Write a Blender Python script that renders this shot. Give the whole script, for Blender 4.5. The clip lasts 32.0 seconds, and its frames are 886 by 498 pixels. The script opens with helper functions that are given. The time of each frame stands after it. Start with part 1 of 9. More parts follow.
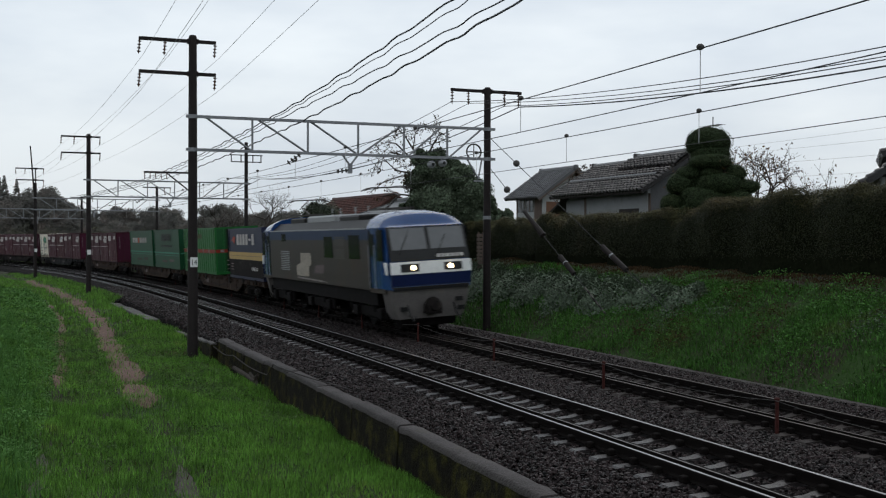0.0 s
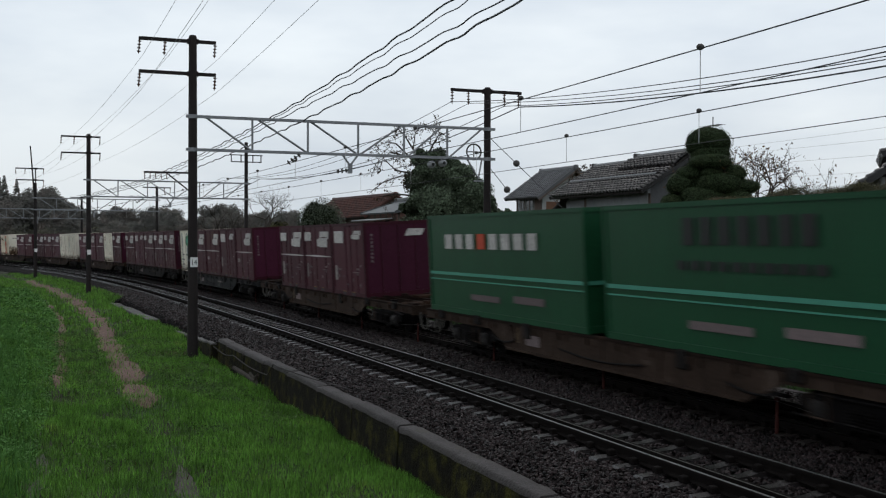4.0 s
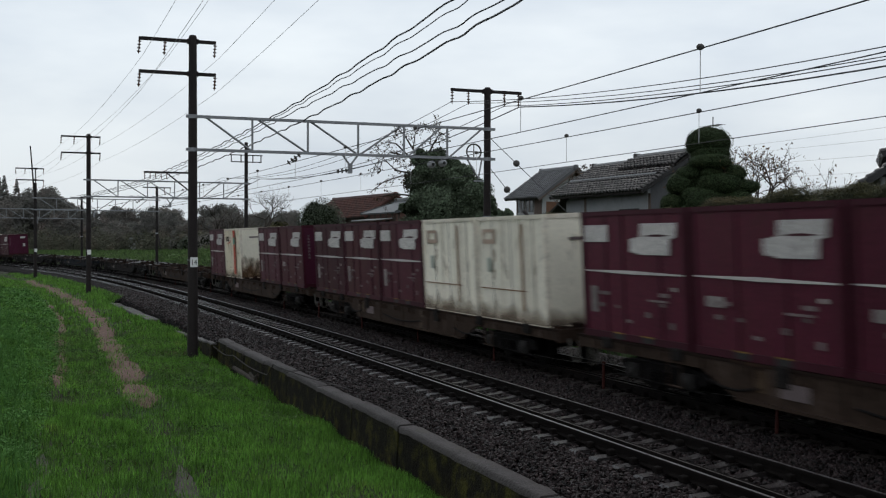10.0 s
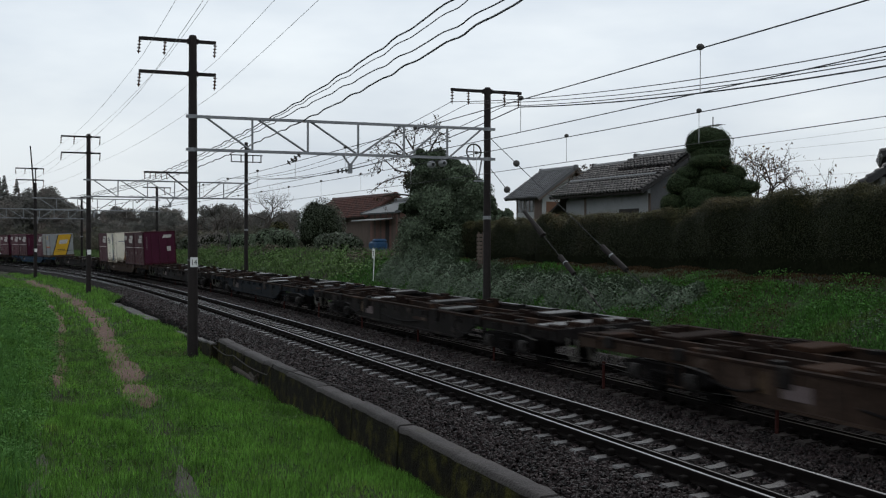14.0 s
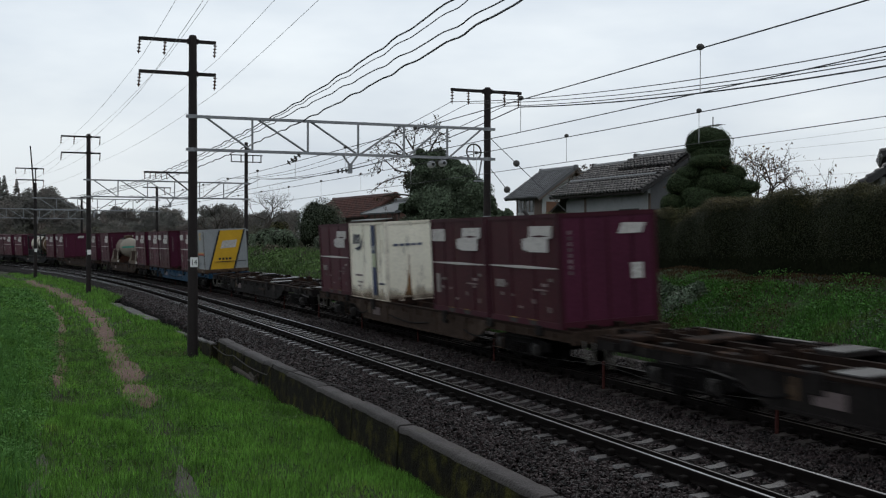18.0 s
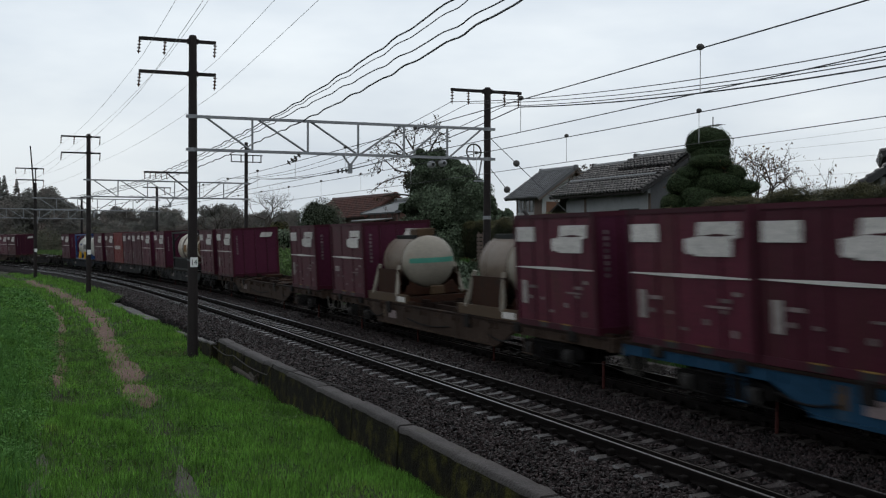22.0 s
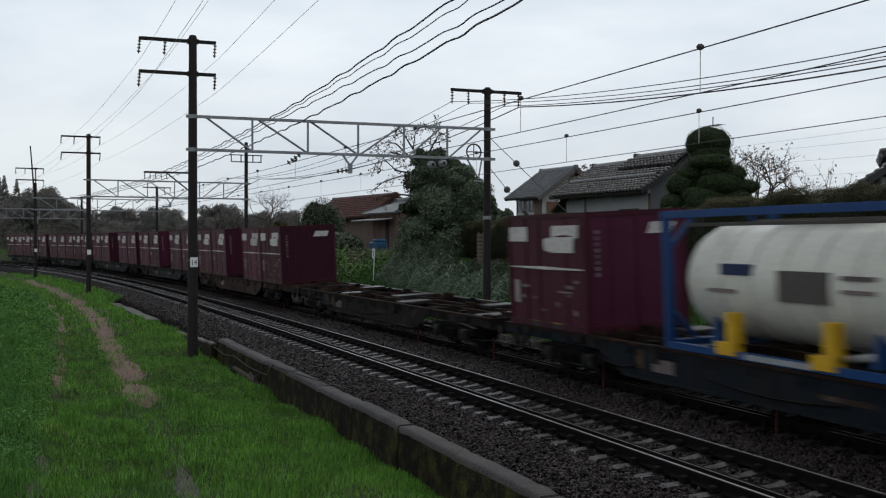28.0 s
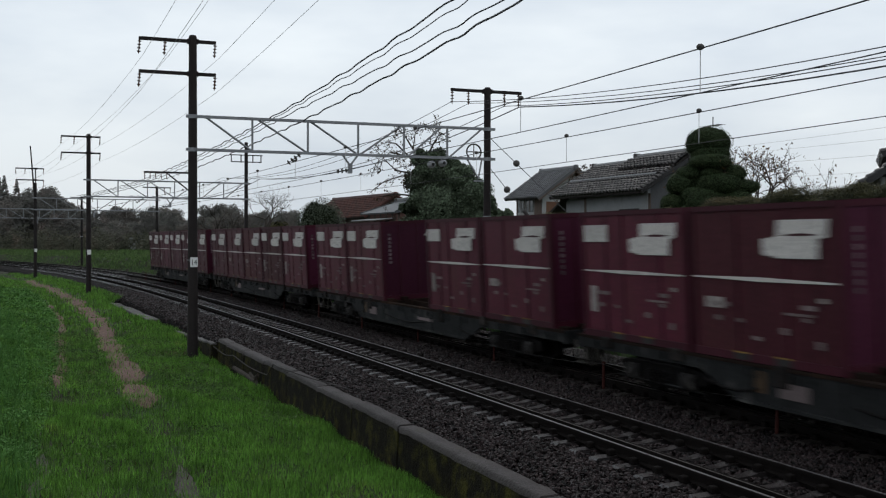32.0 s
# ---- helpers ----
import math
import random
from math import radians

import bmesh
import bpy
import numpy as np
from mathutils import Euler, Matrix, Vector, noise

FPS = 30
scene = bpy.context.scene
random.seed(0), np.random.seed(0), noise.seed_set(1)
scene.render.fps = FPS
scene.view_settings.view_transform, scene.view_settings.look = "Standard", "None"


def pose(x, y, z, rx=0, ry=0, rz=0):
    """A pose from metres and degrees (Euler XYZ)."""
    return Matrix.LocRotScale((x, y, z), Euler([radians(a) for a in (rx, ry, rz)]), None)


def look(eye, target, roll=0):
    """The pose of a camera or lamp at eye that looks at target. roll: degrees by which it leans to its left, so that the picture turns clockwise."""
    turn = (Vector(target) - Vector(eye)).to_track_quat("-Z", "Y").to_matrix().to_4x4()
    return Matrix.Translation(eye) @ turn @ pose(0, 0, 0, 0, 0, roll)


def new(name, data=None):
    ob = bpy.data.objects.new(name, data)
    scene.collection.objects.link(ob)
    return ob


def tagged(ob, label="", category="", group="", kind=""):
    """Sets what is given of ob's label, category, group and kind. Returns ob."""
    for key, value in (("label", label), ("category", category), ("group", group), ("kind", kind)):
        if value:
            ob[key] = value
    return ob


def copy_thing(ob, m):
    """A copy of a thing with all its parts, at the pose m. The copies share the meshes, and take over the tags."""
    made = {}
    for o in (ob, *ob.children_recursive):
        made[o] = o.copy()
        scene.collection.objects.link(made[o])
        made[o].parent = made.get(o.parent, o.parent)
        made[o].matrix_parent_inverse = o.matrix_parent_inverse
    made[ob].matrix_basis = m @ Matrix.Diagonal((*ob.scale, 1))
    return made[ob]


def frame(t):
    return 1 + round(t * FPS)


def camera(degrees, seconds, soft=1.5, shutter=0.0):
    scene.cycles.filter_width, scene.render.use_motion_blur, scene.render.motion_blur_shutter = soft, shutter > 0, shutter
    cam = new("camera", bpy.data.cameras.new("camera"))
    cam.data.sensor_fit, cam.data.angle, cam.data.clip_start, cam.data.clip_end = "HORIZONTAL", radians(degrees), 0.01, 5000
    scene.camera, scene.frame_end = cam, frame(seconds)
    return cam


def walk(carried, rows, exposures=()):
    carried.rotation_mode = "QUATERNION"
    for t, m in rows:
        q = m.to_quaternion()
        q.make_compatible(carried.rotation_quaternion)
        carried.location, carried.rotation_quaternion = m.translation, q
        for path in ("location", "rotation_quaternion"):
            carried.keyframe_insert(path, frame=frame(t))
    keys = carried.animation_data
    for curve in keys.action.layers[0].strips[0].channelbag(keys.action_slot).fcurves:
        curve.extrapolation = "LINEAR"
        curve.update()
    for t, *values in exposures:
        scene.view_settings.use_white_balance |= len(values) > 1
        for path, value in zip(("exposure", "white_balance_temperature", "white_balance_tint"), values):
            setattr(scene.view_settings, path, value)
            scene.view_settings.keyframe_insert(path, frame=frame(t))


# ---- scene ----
SECONDS = 32.0
cam = camera(43.91, SECONDS, soft=1.2, shutter=0.5)
EYE = (0.0, 0.0, 2.8947)
VIEW = look(EYE, (0.0, 10.0, 2.8947 - 0.076), roll=0.14)
walk(cam, [(0.0, VIEW), (SECONDS, VIEW)], exposures=[(0.0, 0.0), (SECONDS, 0.0)])

# ------------------------------------------------------------------ sky and light
SUN_AZ, SUN_EL = radians(20), radians(48)
world = bpy.data.worlds.new("overcast_sky")
scene.world = world
world.use_nodes = True
wn, wl = world.node_tree.nodes, world.node_tree.links
wn.clear()
w_out = wn.new("ShaderNodeOutputWorld")
w_bg = wn.new("ShaderNodeBackground")
w_sky = wn.new("ShaderNodeTexSky")
w_sky.sky_type = "NISHITA"
w_sky.sun_disc = False
w_sky.sun_elevation, w_sky.sun_rotation = SUN_EL, SUN_AZ
w_sky.air_density, w_sky.dust_density = 1.0, 3.0
w_co = wn.new("ShaderNodeTexCoord")
w_map = wn.new("ShaderNodeMapping")
w_map.inputs["Scale"].default_value = (1.0, 1.0, 3.2)
w_noise = wn.new("ShaderNodeTexNoise")
w_noise.inputs["Scale"].default_value = 2.8
w_noise.inputs["Detail"].default_value = 5.0
w_noise.inputs["Roughness"].default_value = 0.55
w_ramp = wn.new("ShaderNodeValToRGB")
w_ramp.color_ramp.elements[0].position, w_ramp.color_ramp.elements[0].color = 0.32, (6.6, 7.4, 8.3, 1)
w_ramp.color_ramp.elements[1].position, w_ramp.color_ramp.elements[1].color = 0.66, (9.0, 9.68, 10.15, 1)
w_mix = wn.new("ShaderNodeMixRGB")
w_mix.inputs["Fac"].default_value = 0.93
wl.new(w_co.outputs["Generated"], w_map.inputs["Vector"])
wl.new(w_map.outputs[0], w_noise.inputs["Vector"])
wl.new(w_noise.outputs["Fac"], w_ramp.inputs["Fac"])
wl.new(w_sky.outputs[0], w_mix.inputs["Color1"])
wl.new(w_ramp.outputs[0], w_mix.inputs["Color2"])
w_sep = wn.new("ShaderNodeSeparateXYZ")
w_low = wn.new("ShaderNodeMapRange")
w_low.inputs["From Min"].default_value, w_low.inputs["From Max"].default_value = 0.0, 0.17
w_low.inputs["To Min"].default_value, w_low.inputs["To Max"].default_value = 0.84, 1.0
w_mul = wn.new("ShaderNodeMixRGB")
w_mul.blend_type = "MULTIPLY"
w_mul.inputs["Fac"].default_value = 1.0
wl.new(w_co.outputs["Generated"], w_sep.inputs[0])
wl.new(w_sep.outputs["Z"], w_low.inputs["Value"])
wl.new(w_mix.outputs[0], w_mul.inputs["Color1"])
wl.new(w_low.outputs[0], w_mul.inputs["Color2"])
wl.new(w_mul.outputs[0], w_bg.inputs["Color"])
w_bg.inputs["Strength"].default_value = 0.1
wl.new(w_bg.outputs[0], w_out.inputs["Surface"])

sun = new("sun", bpy.data.lights.new("sun", "SUN"))
sun.data.energy, sun.data.angle, sun.data.color = 0.4, radians(40), (1.0, 0.97, 0.93)
sun.matrix_world = look((60 * math.sin(SUN_AZ), 60 * math.cos(SUN_AZ), 60), (0, 0, 0))

# ------------------------------------------------------------------ the line of the railway
TRACK_GAP = 3.58      # between the two track centres
CANT = 0.0543         # both tracks lean towards the inside of the curve
HALF_GAUGE = 0.566


BEND = ((-20, 1.582), (20, 0.668), (50, 1.124), (75, 2.196), (100, 2.501), (125, 2.999), (150, 3.759), (180, 4.416))     # turn of the line, thousandths of a radian a metre


def bend(s):
    if s <= -20.0:
        return 0.0
    return float(np.interp(s, [a for a, _ in BEND], [b for _, b in BEND])) * 0.001


LINE_STEP, LINE_LO, LINE_HI = 0.5, -560.0, 640.0


def make_line():
    line = {0: (4.4792, 12.0, 1.9292)}
    for way in (1, -1):
        x, y, th = line[0]
        n = int((LINE_HI if way > 0 else -LINE_LO) / LINE_STEP)
        for i in range(1, n + 1):
            s = (i - 0.5) * LINE_STEP * way
            mid = th + bend(s) * LINE_STEP / 2 * way
            x, y = x + math.cos(mid) * LINE_STEP * way, y + math.sin(mid) * LINE_STEP * way
            th += bend(s) * LINE_STEP * way
            line[i * way] = (x, y, th)
    return line


LINE = make_line()


def on_line(s):
    f = s / LINE_STEP
    i = math.floor(f)
    f -= i
    a, b = LINE[i], LINE[i + 1]
    return a[0] + (b[0] - a[0]) * f, a[1] + (b[1] - a[1]) * f, a[2] + (b[2] - a[2]) * f


def at(s, lat, z):
    """The place beside the near track's centre: s along the line, lat away from the camera."""
    x, y, th = on_line(s)
    return Vector((x + math.sin(th) * lat, y - math.cos(th) * lat, z))


def leaned(centre, l, z):
    """lat and height of a point of a leaning track's cross section."""
    return centre + l * math.cos(CANT) - z * math.sin(CANT), l * math.sin(CANT) + z * math.cos(CANT) + HALF_GAUGE * math.sin(CANT)


def beside(s, lat, z, turn=0.0):
    """Upright pose on the ground plan: x along the line towards the camera's end, y away from the camera."""
    x, y, th = on_line(s)
    return Matrix.Translation(at(s, lat, z)) @ pose(0, 0, 0, 0, 0, math.degrees(th) + 180 + turn)


def bumps(x, y):
    """Gentle unevenness of the earth, for numbers or arrays."""
    return 0.05 * np.sin(0.9 * x + 1.3 * y) + 0.04 * np.sin(2.1 * x - 1.7 * y + 1.0) + 0.025 * np.sin(3.3 * x + 2.6 * y)


BANK = ((-400, 1.0), (-30, 1.0), (-14, 0.5), (-10.5, 0.05), (-8.6, -0.55), (-7.2, -0.75), (-5.0, -0.8), (-3.6, -0.86), (-2.66, -1.02), (-2.4, -1.14), (-2.35, -0.75),
        (6.4, -0.7), (6.75, -0.28), (7.2, 0.05), (8.0, 0.7), (9.0, 1.25), (10.3, 1.88), (12.0, 2.05), (30.0, 2.1), (500.0, 2.1))


def ground_z(s, lat):
    z = np.interp(lat, [a for a, _ in BANK], [b for _, b in BANK])
    z = np.where(np.asarray(lat) > 6.75, z * np.interp(s, (84, 108, 150), (1.0, 0.76, 0.56)), z)
    z = z + 0.35 * np.clip((s - 40) / 20, 0, 1) * np.clip(1 - abs(lat - 8) / 1.5, 0, 1)
    return z + np.interp(s, (26, 31, 38, 42, 54, 58), (0.0, 0.34, 0.3, 0.2, 0.2, 0.45)) * np.clip(1 - abs(lat + 2.9) / 1.8, 0, 1)


# ------------------------------------------------------------------ materials
def material(name, base, rough_=0.7, metal=0.0, vary=0.25, scale=3.0, fine=40.0, bump=0.15, bump_scale=None, second=None, second_at=0.55,
             streak=0.0, spec=0.18, random_=0.0, island=0.0, coat=0.0):
    """Grain and stains at two sizes over a base colour; second: the colour of patches (dirt, rust, moss)."""
    m = bpy.data.materials.new(name)
    m.use_nodes = True
    n, l = m.node_tree.nodes, m.node_tree.links
    b = n["Principled BSDF"]
    b.inputs["Roughness"].default_value, b.inputs["Metallic"].default_value = rough_, metal
    b.inputs["Specular IOR Level"].default_value = spec
    b.inputs["Coat Weight"].default_value = coat
    co = n.new("ShaderNodeTexCoord")
    src = co.outputs["Object"]
    if streak:
        mp = n.new("ShaderNodeMapping")
        mp.inputs["Scale"].default_value = (1.0, 1.0, streak)
        l.new(src, mp.inputs["Vector"])
        src2 = mp.outputs[0]
    else:
        src2 = src
    big = n.new("ShaderNodeTexNoise")
    big.inputs["Scale"].default_value, big.inputs["Detail"].default_value, big.inputs["Roughness"].default_value = scale, 6.0, 0.62
    l.new(src2, big.inputs["Vector"])
    small = n.new("ShaderNodeTexNoise")
    small.inputs["Scale"].default_value, small.inputs["Detail"].default_value = fine, 3.0
    l.new(src, small.inputs["Vector"])
    info = n.new("ShaderNodeObjectInfo")
    seed = n.new("ShaderNodeMath")
    seed.operation = "MULTIPLY"
    seed.inputs[1].default_value = 37.0
    l.new(info.outputs["Random"], seed.inputs[0])
    for tex in (big, small):
        tex.noise_dimensions = "4D"
        l.new(seed.outputs[0], tex.inputs["W"])
    total = n.new("ShaderNodeMath")
    total.operation = "ADD"
    l.new(big.outputs["Fac"], total.inputs[0])
    l.new(small.outputs["Fac"], total.inputs[1])
    val = n.new("ShaderNodeMapRange")
    val.inputs["From Min"].default_value, val.inputs["From Max"].default_value = 0.65, 1.35
    val.inputs["To Min"].default_value, val.inputs["To Max"].default_value = 1 - vary, 1 + vary
    l.new(total.outputs[0], val.inputs["Value"])
    out = val.outputs[0]
    for amount, socket in ((random_, info.outputs["Random"]), (island, None)):
        if not amount:
            continue
        if socket is None:
            socket = n.new("ShaderNodeNewGeometry").outputs["Random Per Island"]
        r = n.new("ShaderNodeMapRange")
        r.inputs["To Min"].default_value, r.inputs["To Max"].default_value = 1 - amount, 1 + amount
        l.new(socket, r.inputs["Value"])
        mul = n.new("ShaderNodeMath")
        mul.operation = "MULTIPLY"
        l.new(out, mul.inputs[0])
        l.new(r.outputs[0], mul.inputs[1])
        out = mul.outputs[0]
    mix = n.new("ShaderNodeMixRGB")
    mix.blend_type = "MULTIPLY"
    mix.inputs["Fac"].default_value = 1.0
    mix.inputs["Color1"].default_value = (*base, 1)
    l.new(out, mix.inputs["Color2"])
    colour = mix.outputs[0]
    if second:
        ramp = n.new("ShaderNodeMapRange")
        ramp.inputs["From Min"].default_value, ramp.inputs["From Max"].default_value = second_at, second_at + 0.16
        l.new(big.outputs["Fac"], ramp.inputs["Value"])
        two = n.new("ShaderNodeMixRGB")
        l.new(ramp.outputs[0], two.inputs["Fac"])
        l.new(colour, two.inputs["Color1"])
        mul2 = n.new("ShaderNodeMixRGB")
        mul2.blend_type = "MULTIPLY"
        mul2.inputs["Fac"].default_value = 1.0
        mul2.inputs["Color1"].default_value = (*second, 1)
        l.new(out, mul2.inputs["Color2"])
        l.new(mul2.outputs[0], two.inputs["Color2"])
        colour = two.outputs[0]
    l.new(colour, b.inputs["Base Color"])
    if bump:
        bp = n.new("ShaderNodeBump")
        bp.inputs["Strength"].default_value, bp.inputs["Distance"].default_value = bump, 0.03
        if bump_scale:
            t = n.new("ShaderNodeTexNoise")
            t.inputs["Scale"].default_value, t.inputs["Detail"].default_value = bump_scale, 4.0
            l.new(src, t.inputs["Vector"])
            l.new(t.outputs["Fac"], bp.inputs["Height"])
        else:
            l.new(total.outputs[0], bp.inputs["Height"])
        l.new(bp.outputs[0], b.inputs["Normal"])
    return m


def plain_glow(name, colour, strength):
    m = bpy.data.materials.new(name)
    m.use_nodes = True
    b = m.node_tree.nodes["Principled BSDF"]
    b.inputs["Base Color"].default_value = (*colour, 1)
    b.inputs["Emission Color"].default_value = (*colour, 1)
    b.inputs["Emission Strength"].default_value = strength
    return m


M = {}
M["soil"] = material("soil", (0.03, 0.025, 0.017), 0.95, vary=0.4, scale=0.8, fine=14, bump=0.5, second=(0.018, 0.04, 0.008), second_at=0.42)
M["track_soil"] = material("track_soil", (0.118, 0.075, 0.058), 0.9, vary=0.5, scale=2.5, fine=20, bump=0.5, second=(0.05, 0.055, 0.026), second_at=0.6)
M["gravel_soil"] = material("gravel_soil", (0.07, 0.061, 0.054), 0.9, vary=0.6, scale=4, fine=30, bump=0.9, second=(0.03, 0.04, 0.016), second_at=0.52)
M["grass"] = material("grass", (0.099, 0.217, 0.034), 0.5, vary=0.55, scale=0.8, fine=2.2, bump=0, island=0.62, second=(0.145, 0.205, 0.038), second_at=0.57, spec=0.12)
M["bank_grass"] = material("bank_grass", (0.045, 0.12, 0.021), 0.6, vary=0.35, scale=0.5, fine=3, bump=0, island=0.6, second=(0.066, 0.074, 0.022), second_at=0.55, spec=0.12)
M["weeds"] = material("weeds", (0.072, 0.165, 0.04), 0.6, vary=0.3, scale=0.5, fine=3, bump=0, island=0.35, spec=0.06)
M["ballast"] = material("ballast", (0.0075, 0.006, 0.0058), 0.9, vary=0.5, scale=2.5, fine=28, bump=1.0, bump_scale=24, island=0.45, spec=0.05)
M["stone"] = material("stone", (0.018, 0.0124, 0.0124), 0.5, vary=0.4, scale=1.0, fine=30, bump=0.2, island=1.0, spec=0.12)
M["rail"] = material("rail", (0.007, 0.0055, 0.005), 0.85, vary=0.3, scale=5, fine=60, bump=0.2, spec=0.05)
M["rail_top"] = material("rail_top", (0.26, 0.26, 0.27), 0.36, metal=1.0, vary=0.12, scale=6, fine=80, bump=0.02)
M["rail_rusty"] = material("rusty_rail_top", (0.05, 0.04, 0.035), 0.45, metal=0.6, vary=0.2, scale=6, fine=80, bump=0.04)
M["rail_dull"] = material("rail_dull", (0.1, 0.095, 0.09), 0.4, metal=1.0, vary=0.2, scale=6, fine=80, bump=0.04)
M["sleeper"] = material("sleeper", (0.019, 0.0158, 0.0158), 0.3, vary=0.4, scale=4, fine=50, bump=0.25, random_=0.35, spec=0.3)
M["far_sleeper"] = material("brown_sleeper", (0.03, 0.025, 0.023), 0.7, vary=0.35, scale=4, fine=50, bump=0.25, random_=0.25, spec=0.08)
M["concrete"] = material("concrete", (0.047, 0.041, 0.04), 0.65, vary=0.45, scale=1.5, fine=30, bump=0.6, second=(0.03, 0.028, 0.016), second_at=0.58, random_=0.12, spec=0.1)
M["mossy"] = material("mossy_concrete", (0.013, 0.0115, 0.0085), 0.9, vary=0.5, scale=2.5, fine=25, bump=0.8, second=(0.036, 0.034, 0.009), second_at=0.48, random_=0.15, spec=0.05)
M["pale_slab"] = material("pale_worn_concrete", (0.1, 0.095, 0.09), 0.75, vary=0.3, scale=1.5, fine=30, bump=0.3, second=(0.04, 0.042, 0.02), second_at=0.58, random_=0.2, spec=0.1)
M["pole"] = material("dark_pole", (0.022, 0.018, 0.0175), 0.6, vary=0.3, scale=3, fine=40, bump=0.1, spec=0.1)
M["steel"] = material("galvanised", (0.22, 0.225, 0.235), 0.5, metal=0.6, vary=0.25, scale=4, fine=50, bump=0.1)
M["dark_steel"] = material("dark_steel", (0.07, 0.065, 0.062), 0.55, metal=0.3, vary=0.25, scale=4, fine=40, bump=0.1)
M["wire"] = material("wire", (0.03, 0.03, 0.032), 0.6, vary=0.1, bump=0)
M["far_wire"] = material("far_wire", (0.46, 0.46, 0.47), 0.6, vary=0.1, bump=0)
M["ceramic"] = material("insulator", (0.1, 0.055, 0.04), 0.25, vary=0.15, bump=0)
M["white_ceramic"] = material("white_insulator", (0.26, 0.265, 0.27), 0.25, vary=0.15, bump=0)
M["white_paint"] = material("white_paint", (0.72, 0.72, 0.7), 0.5, vary=0.12, scale=4, fine=40, bump=0.05)
M["black_paint"] = material("black_paint", (0.02, 0.02, 0.02), 0.5, vary=0.1, bump=0)
M["plate_grey"] = material("grey_brown_plate", (0.07, 0.064, 0.056), 0.5, vary=0.25, scale=4, fine=24, bump=0.02)
M["rope"] = material("weathered_rope", (0.075, 0.07, 0.068), 0.8, vary=0.3, scale=6, bump=0)
M["post_red"] = material("post_red", (0.045, 0.014, 0.012), 0.65, vary=0.3, scale=8, bump=0.1, spec=0.08)


# ------------------------------------------------------------------ mesh helpers
def bm_box(bm, x0, x1, y0, y1, z0, z1, m=None):
    vs = [bm.verts.new(((m @ Vector(c)) if m else Vector(c))) for c in
          ((x0, y0, z0), (x1, y0, z0), (x1, y1, z0), (x0, y1, z0), (x0, y0, z1), (x1, y0, z1), (x1, y1, z1), (x0, y1, z1))]
    for f in ((3, 2, 1, 0), (4, 5, 6, 7), (0, 1, 5, 4), (1, 2, 6, 5), (2, 3, 7, 6), (3, 0, 4, 7)):
        bm.faces.new([vs[i] for i in f])
    return vs


def bm_tube(bm, a, b, r0, r1=None, n=8, caps=True):
    a, b = Vector(a), Vector(b)
    r1 = r0 if r1 is None else r1
    d = (b - a).normalized()
    u = d.cross(Vector((0, 0, 1) if abs(d.z) < 0.9 else (1, 0, 0))).normalized()
    v = d.cross(u)
    ra = [bm.verts.new(a + (u * math.cos(t) + v * math.sin(t)) * r0) for t in [2 * math.pi * i / n for i in range(n)]]
    rb = [bm.verts.new(b + (u * math.cos(t) + v * math.sin(t)) * r1) for t in [2 * math.pi * i / n for i in range(n)]]
    for i in range(n):
        bm.faces.new((ra[i], ra[(i + 1) % n], rb[(i + 1) % n], rb[i]))
    if caps:
        bm.faces.new(ra[::-1])
        bm.faces.new(rb)


def bm_path(bm, pts, r, n=5):
    """A thin round wire through pts."""
    rings = []
    for i, pnt in enumerate(pts):
        a, b = pts[max(0, i - 1)], pts[min(len(pts) - 1, i + 1)]
        d = (Vector(b) - Vector(a)).normalized()
        u = d.cross(Vector((0, 0, 1) if abs(d.z) < 0.9 else (1, 0, 0))).normalized()
        v = d.cross(u)
        rings.append([bm.verts.new(Vector(pnt) + (u * math.cos(t) + v * math.sin(t)) * r) for t in [2 * math.pi * k / n for k in range(n)]])
    for ra, rb in zip(rings, rings[1:]):
        for i in range(n):
            bm.faces.new((ra[i], ra[(i + 1) % n], rb[(i + 1) % n], rb[i]))


def bm_loft(bm, rings, closed=True, caps=True):
    """Skin through rings of equal length."""
    vr = [[bm.verts.new(Vector(c)) for c in ring] for ring in rings]
    n = len(vr[0])
    for a, b in zip(vr, vr[1:]):
        for i in range(n if closed else n - 1):
            bm.faces.new((a[i], a[(i + 1) % n], b[(i + 1) % n], b[i]))
    if caps and closed:
        bm.faces.new(vr[0][::-1])
        bm.faces.new(vr[-1])
    return vr


def bm_box_bev(bm, x0, x1, y0, y1, z0, z1, b=0.03):
    ring = lambda z, d: [(x0 + d, y0, z), (x1 - d, y0, z), (x1, y0 + d, z), (x1, y1 - d, z), (x1 - d, y1, z), (x0 + d, y1, z), (x0, y1 - d, z), (x0, y0 + d, z)]
    inner = lambda z, d: [(min(max(x, x0 + d), x1 - d), min(max(y, y0 + d), y1 - d), z) for x, y, z in ring(z, b)]
    bm_loft(bm, [inner(z0, b), ring(z0 + b, b), ring(z1 - b, b), inner(z1, b)])


def bm_lathe(bm, axis_a, axis_b, profile, n=20):
    """profile: (fraction along the axis, radius)."""
    a, b = Vector(axis_a), Vector(axis_b)
    d = (b - a)
    e = d.normalized()
    u = e.cross(Vector((0, 0, 1) if abs(e.z) < 0.9 else (1, 0, 0))).normalized()
    v = e.cross(u)
    bm_loft(bm, [[a + d * f + (u * math.cos(2 * math.pi * i / n) + v * math.sin(2 * math.pi * i / n)) * max(r, 0.001) for i in range(n)] for f, r in profile])


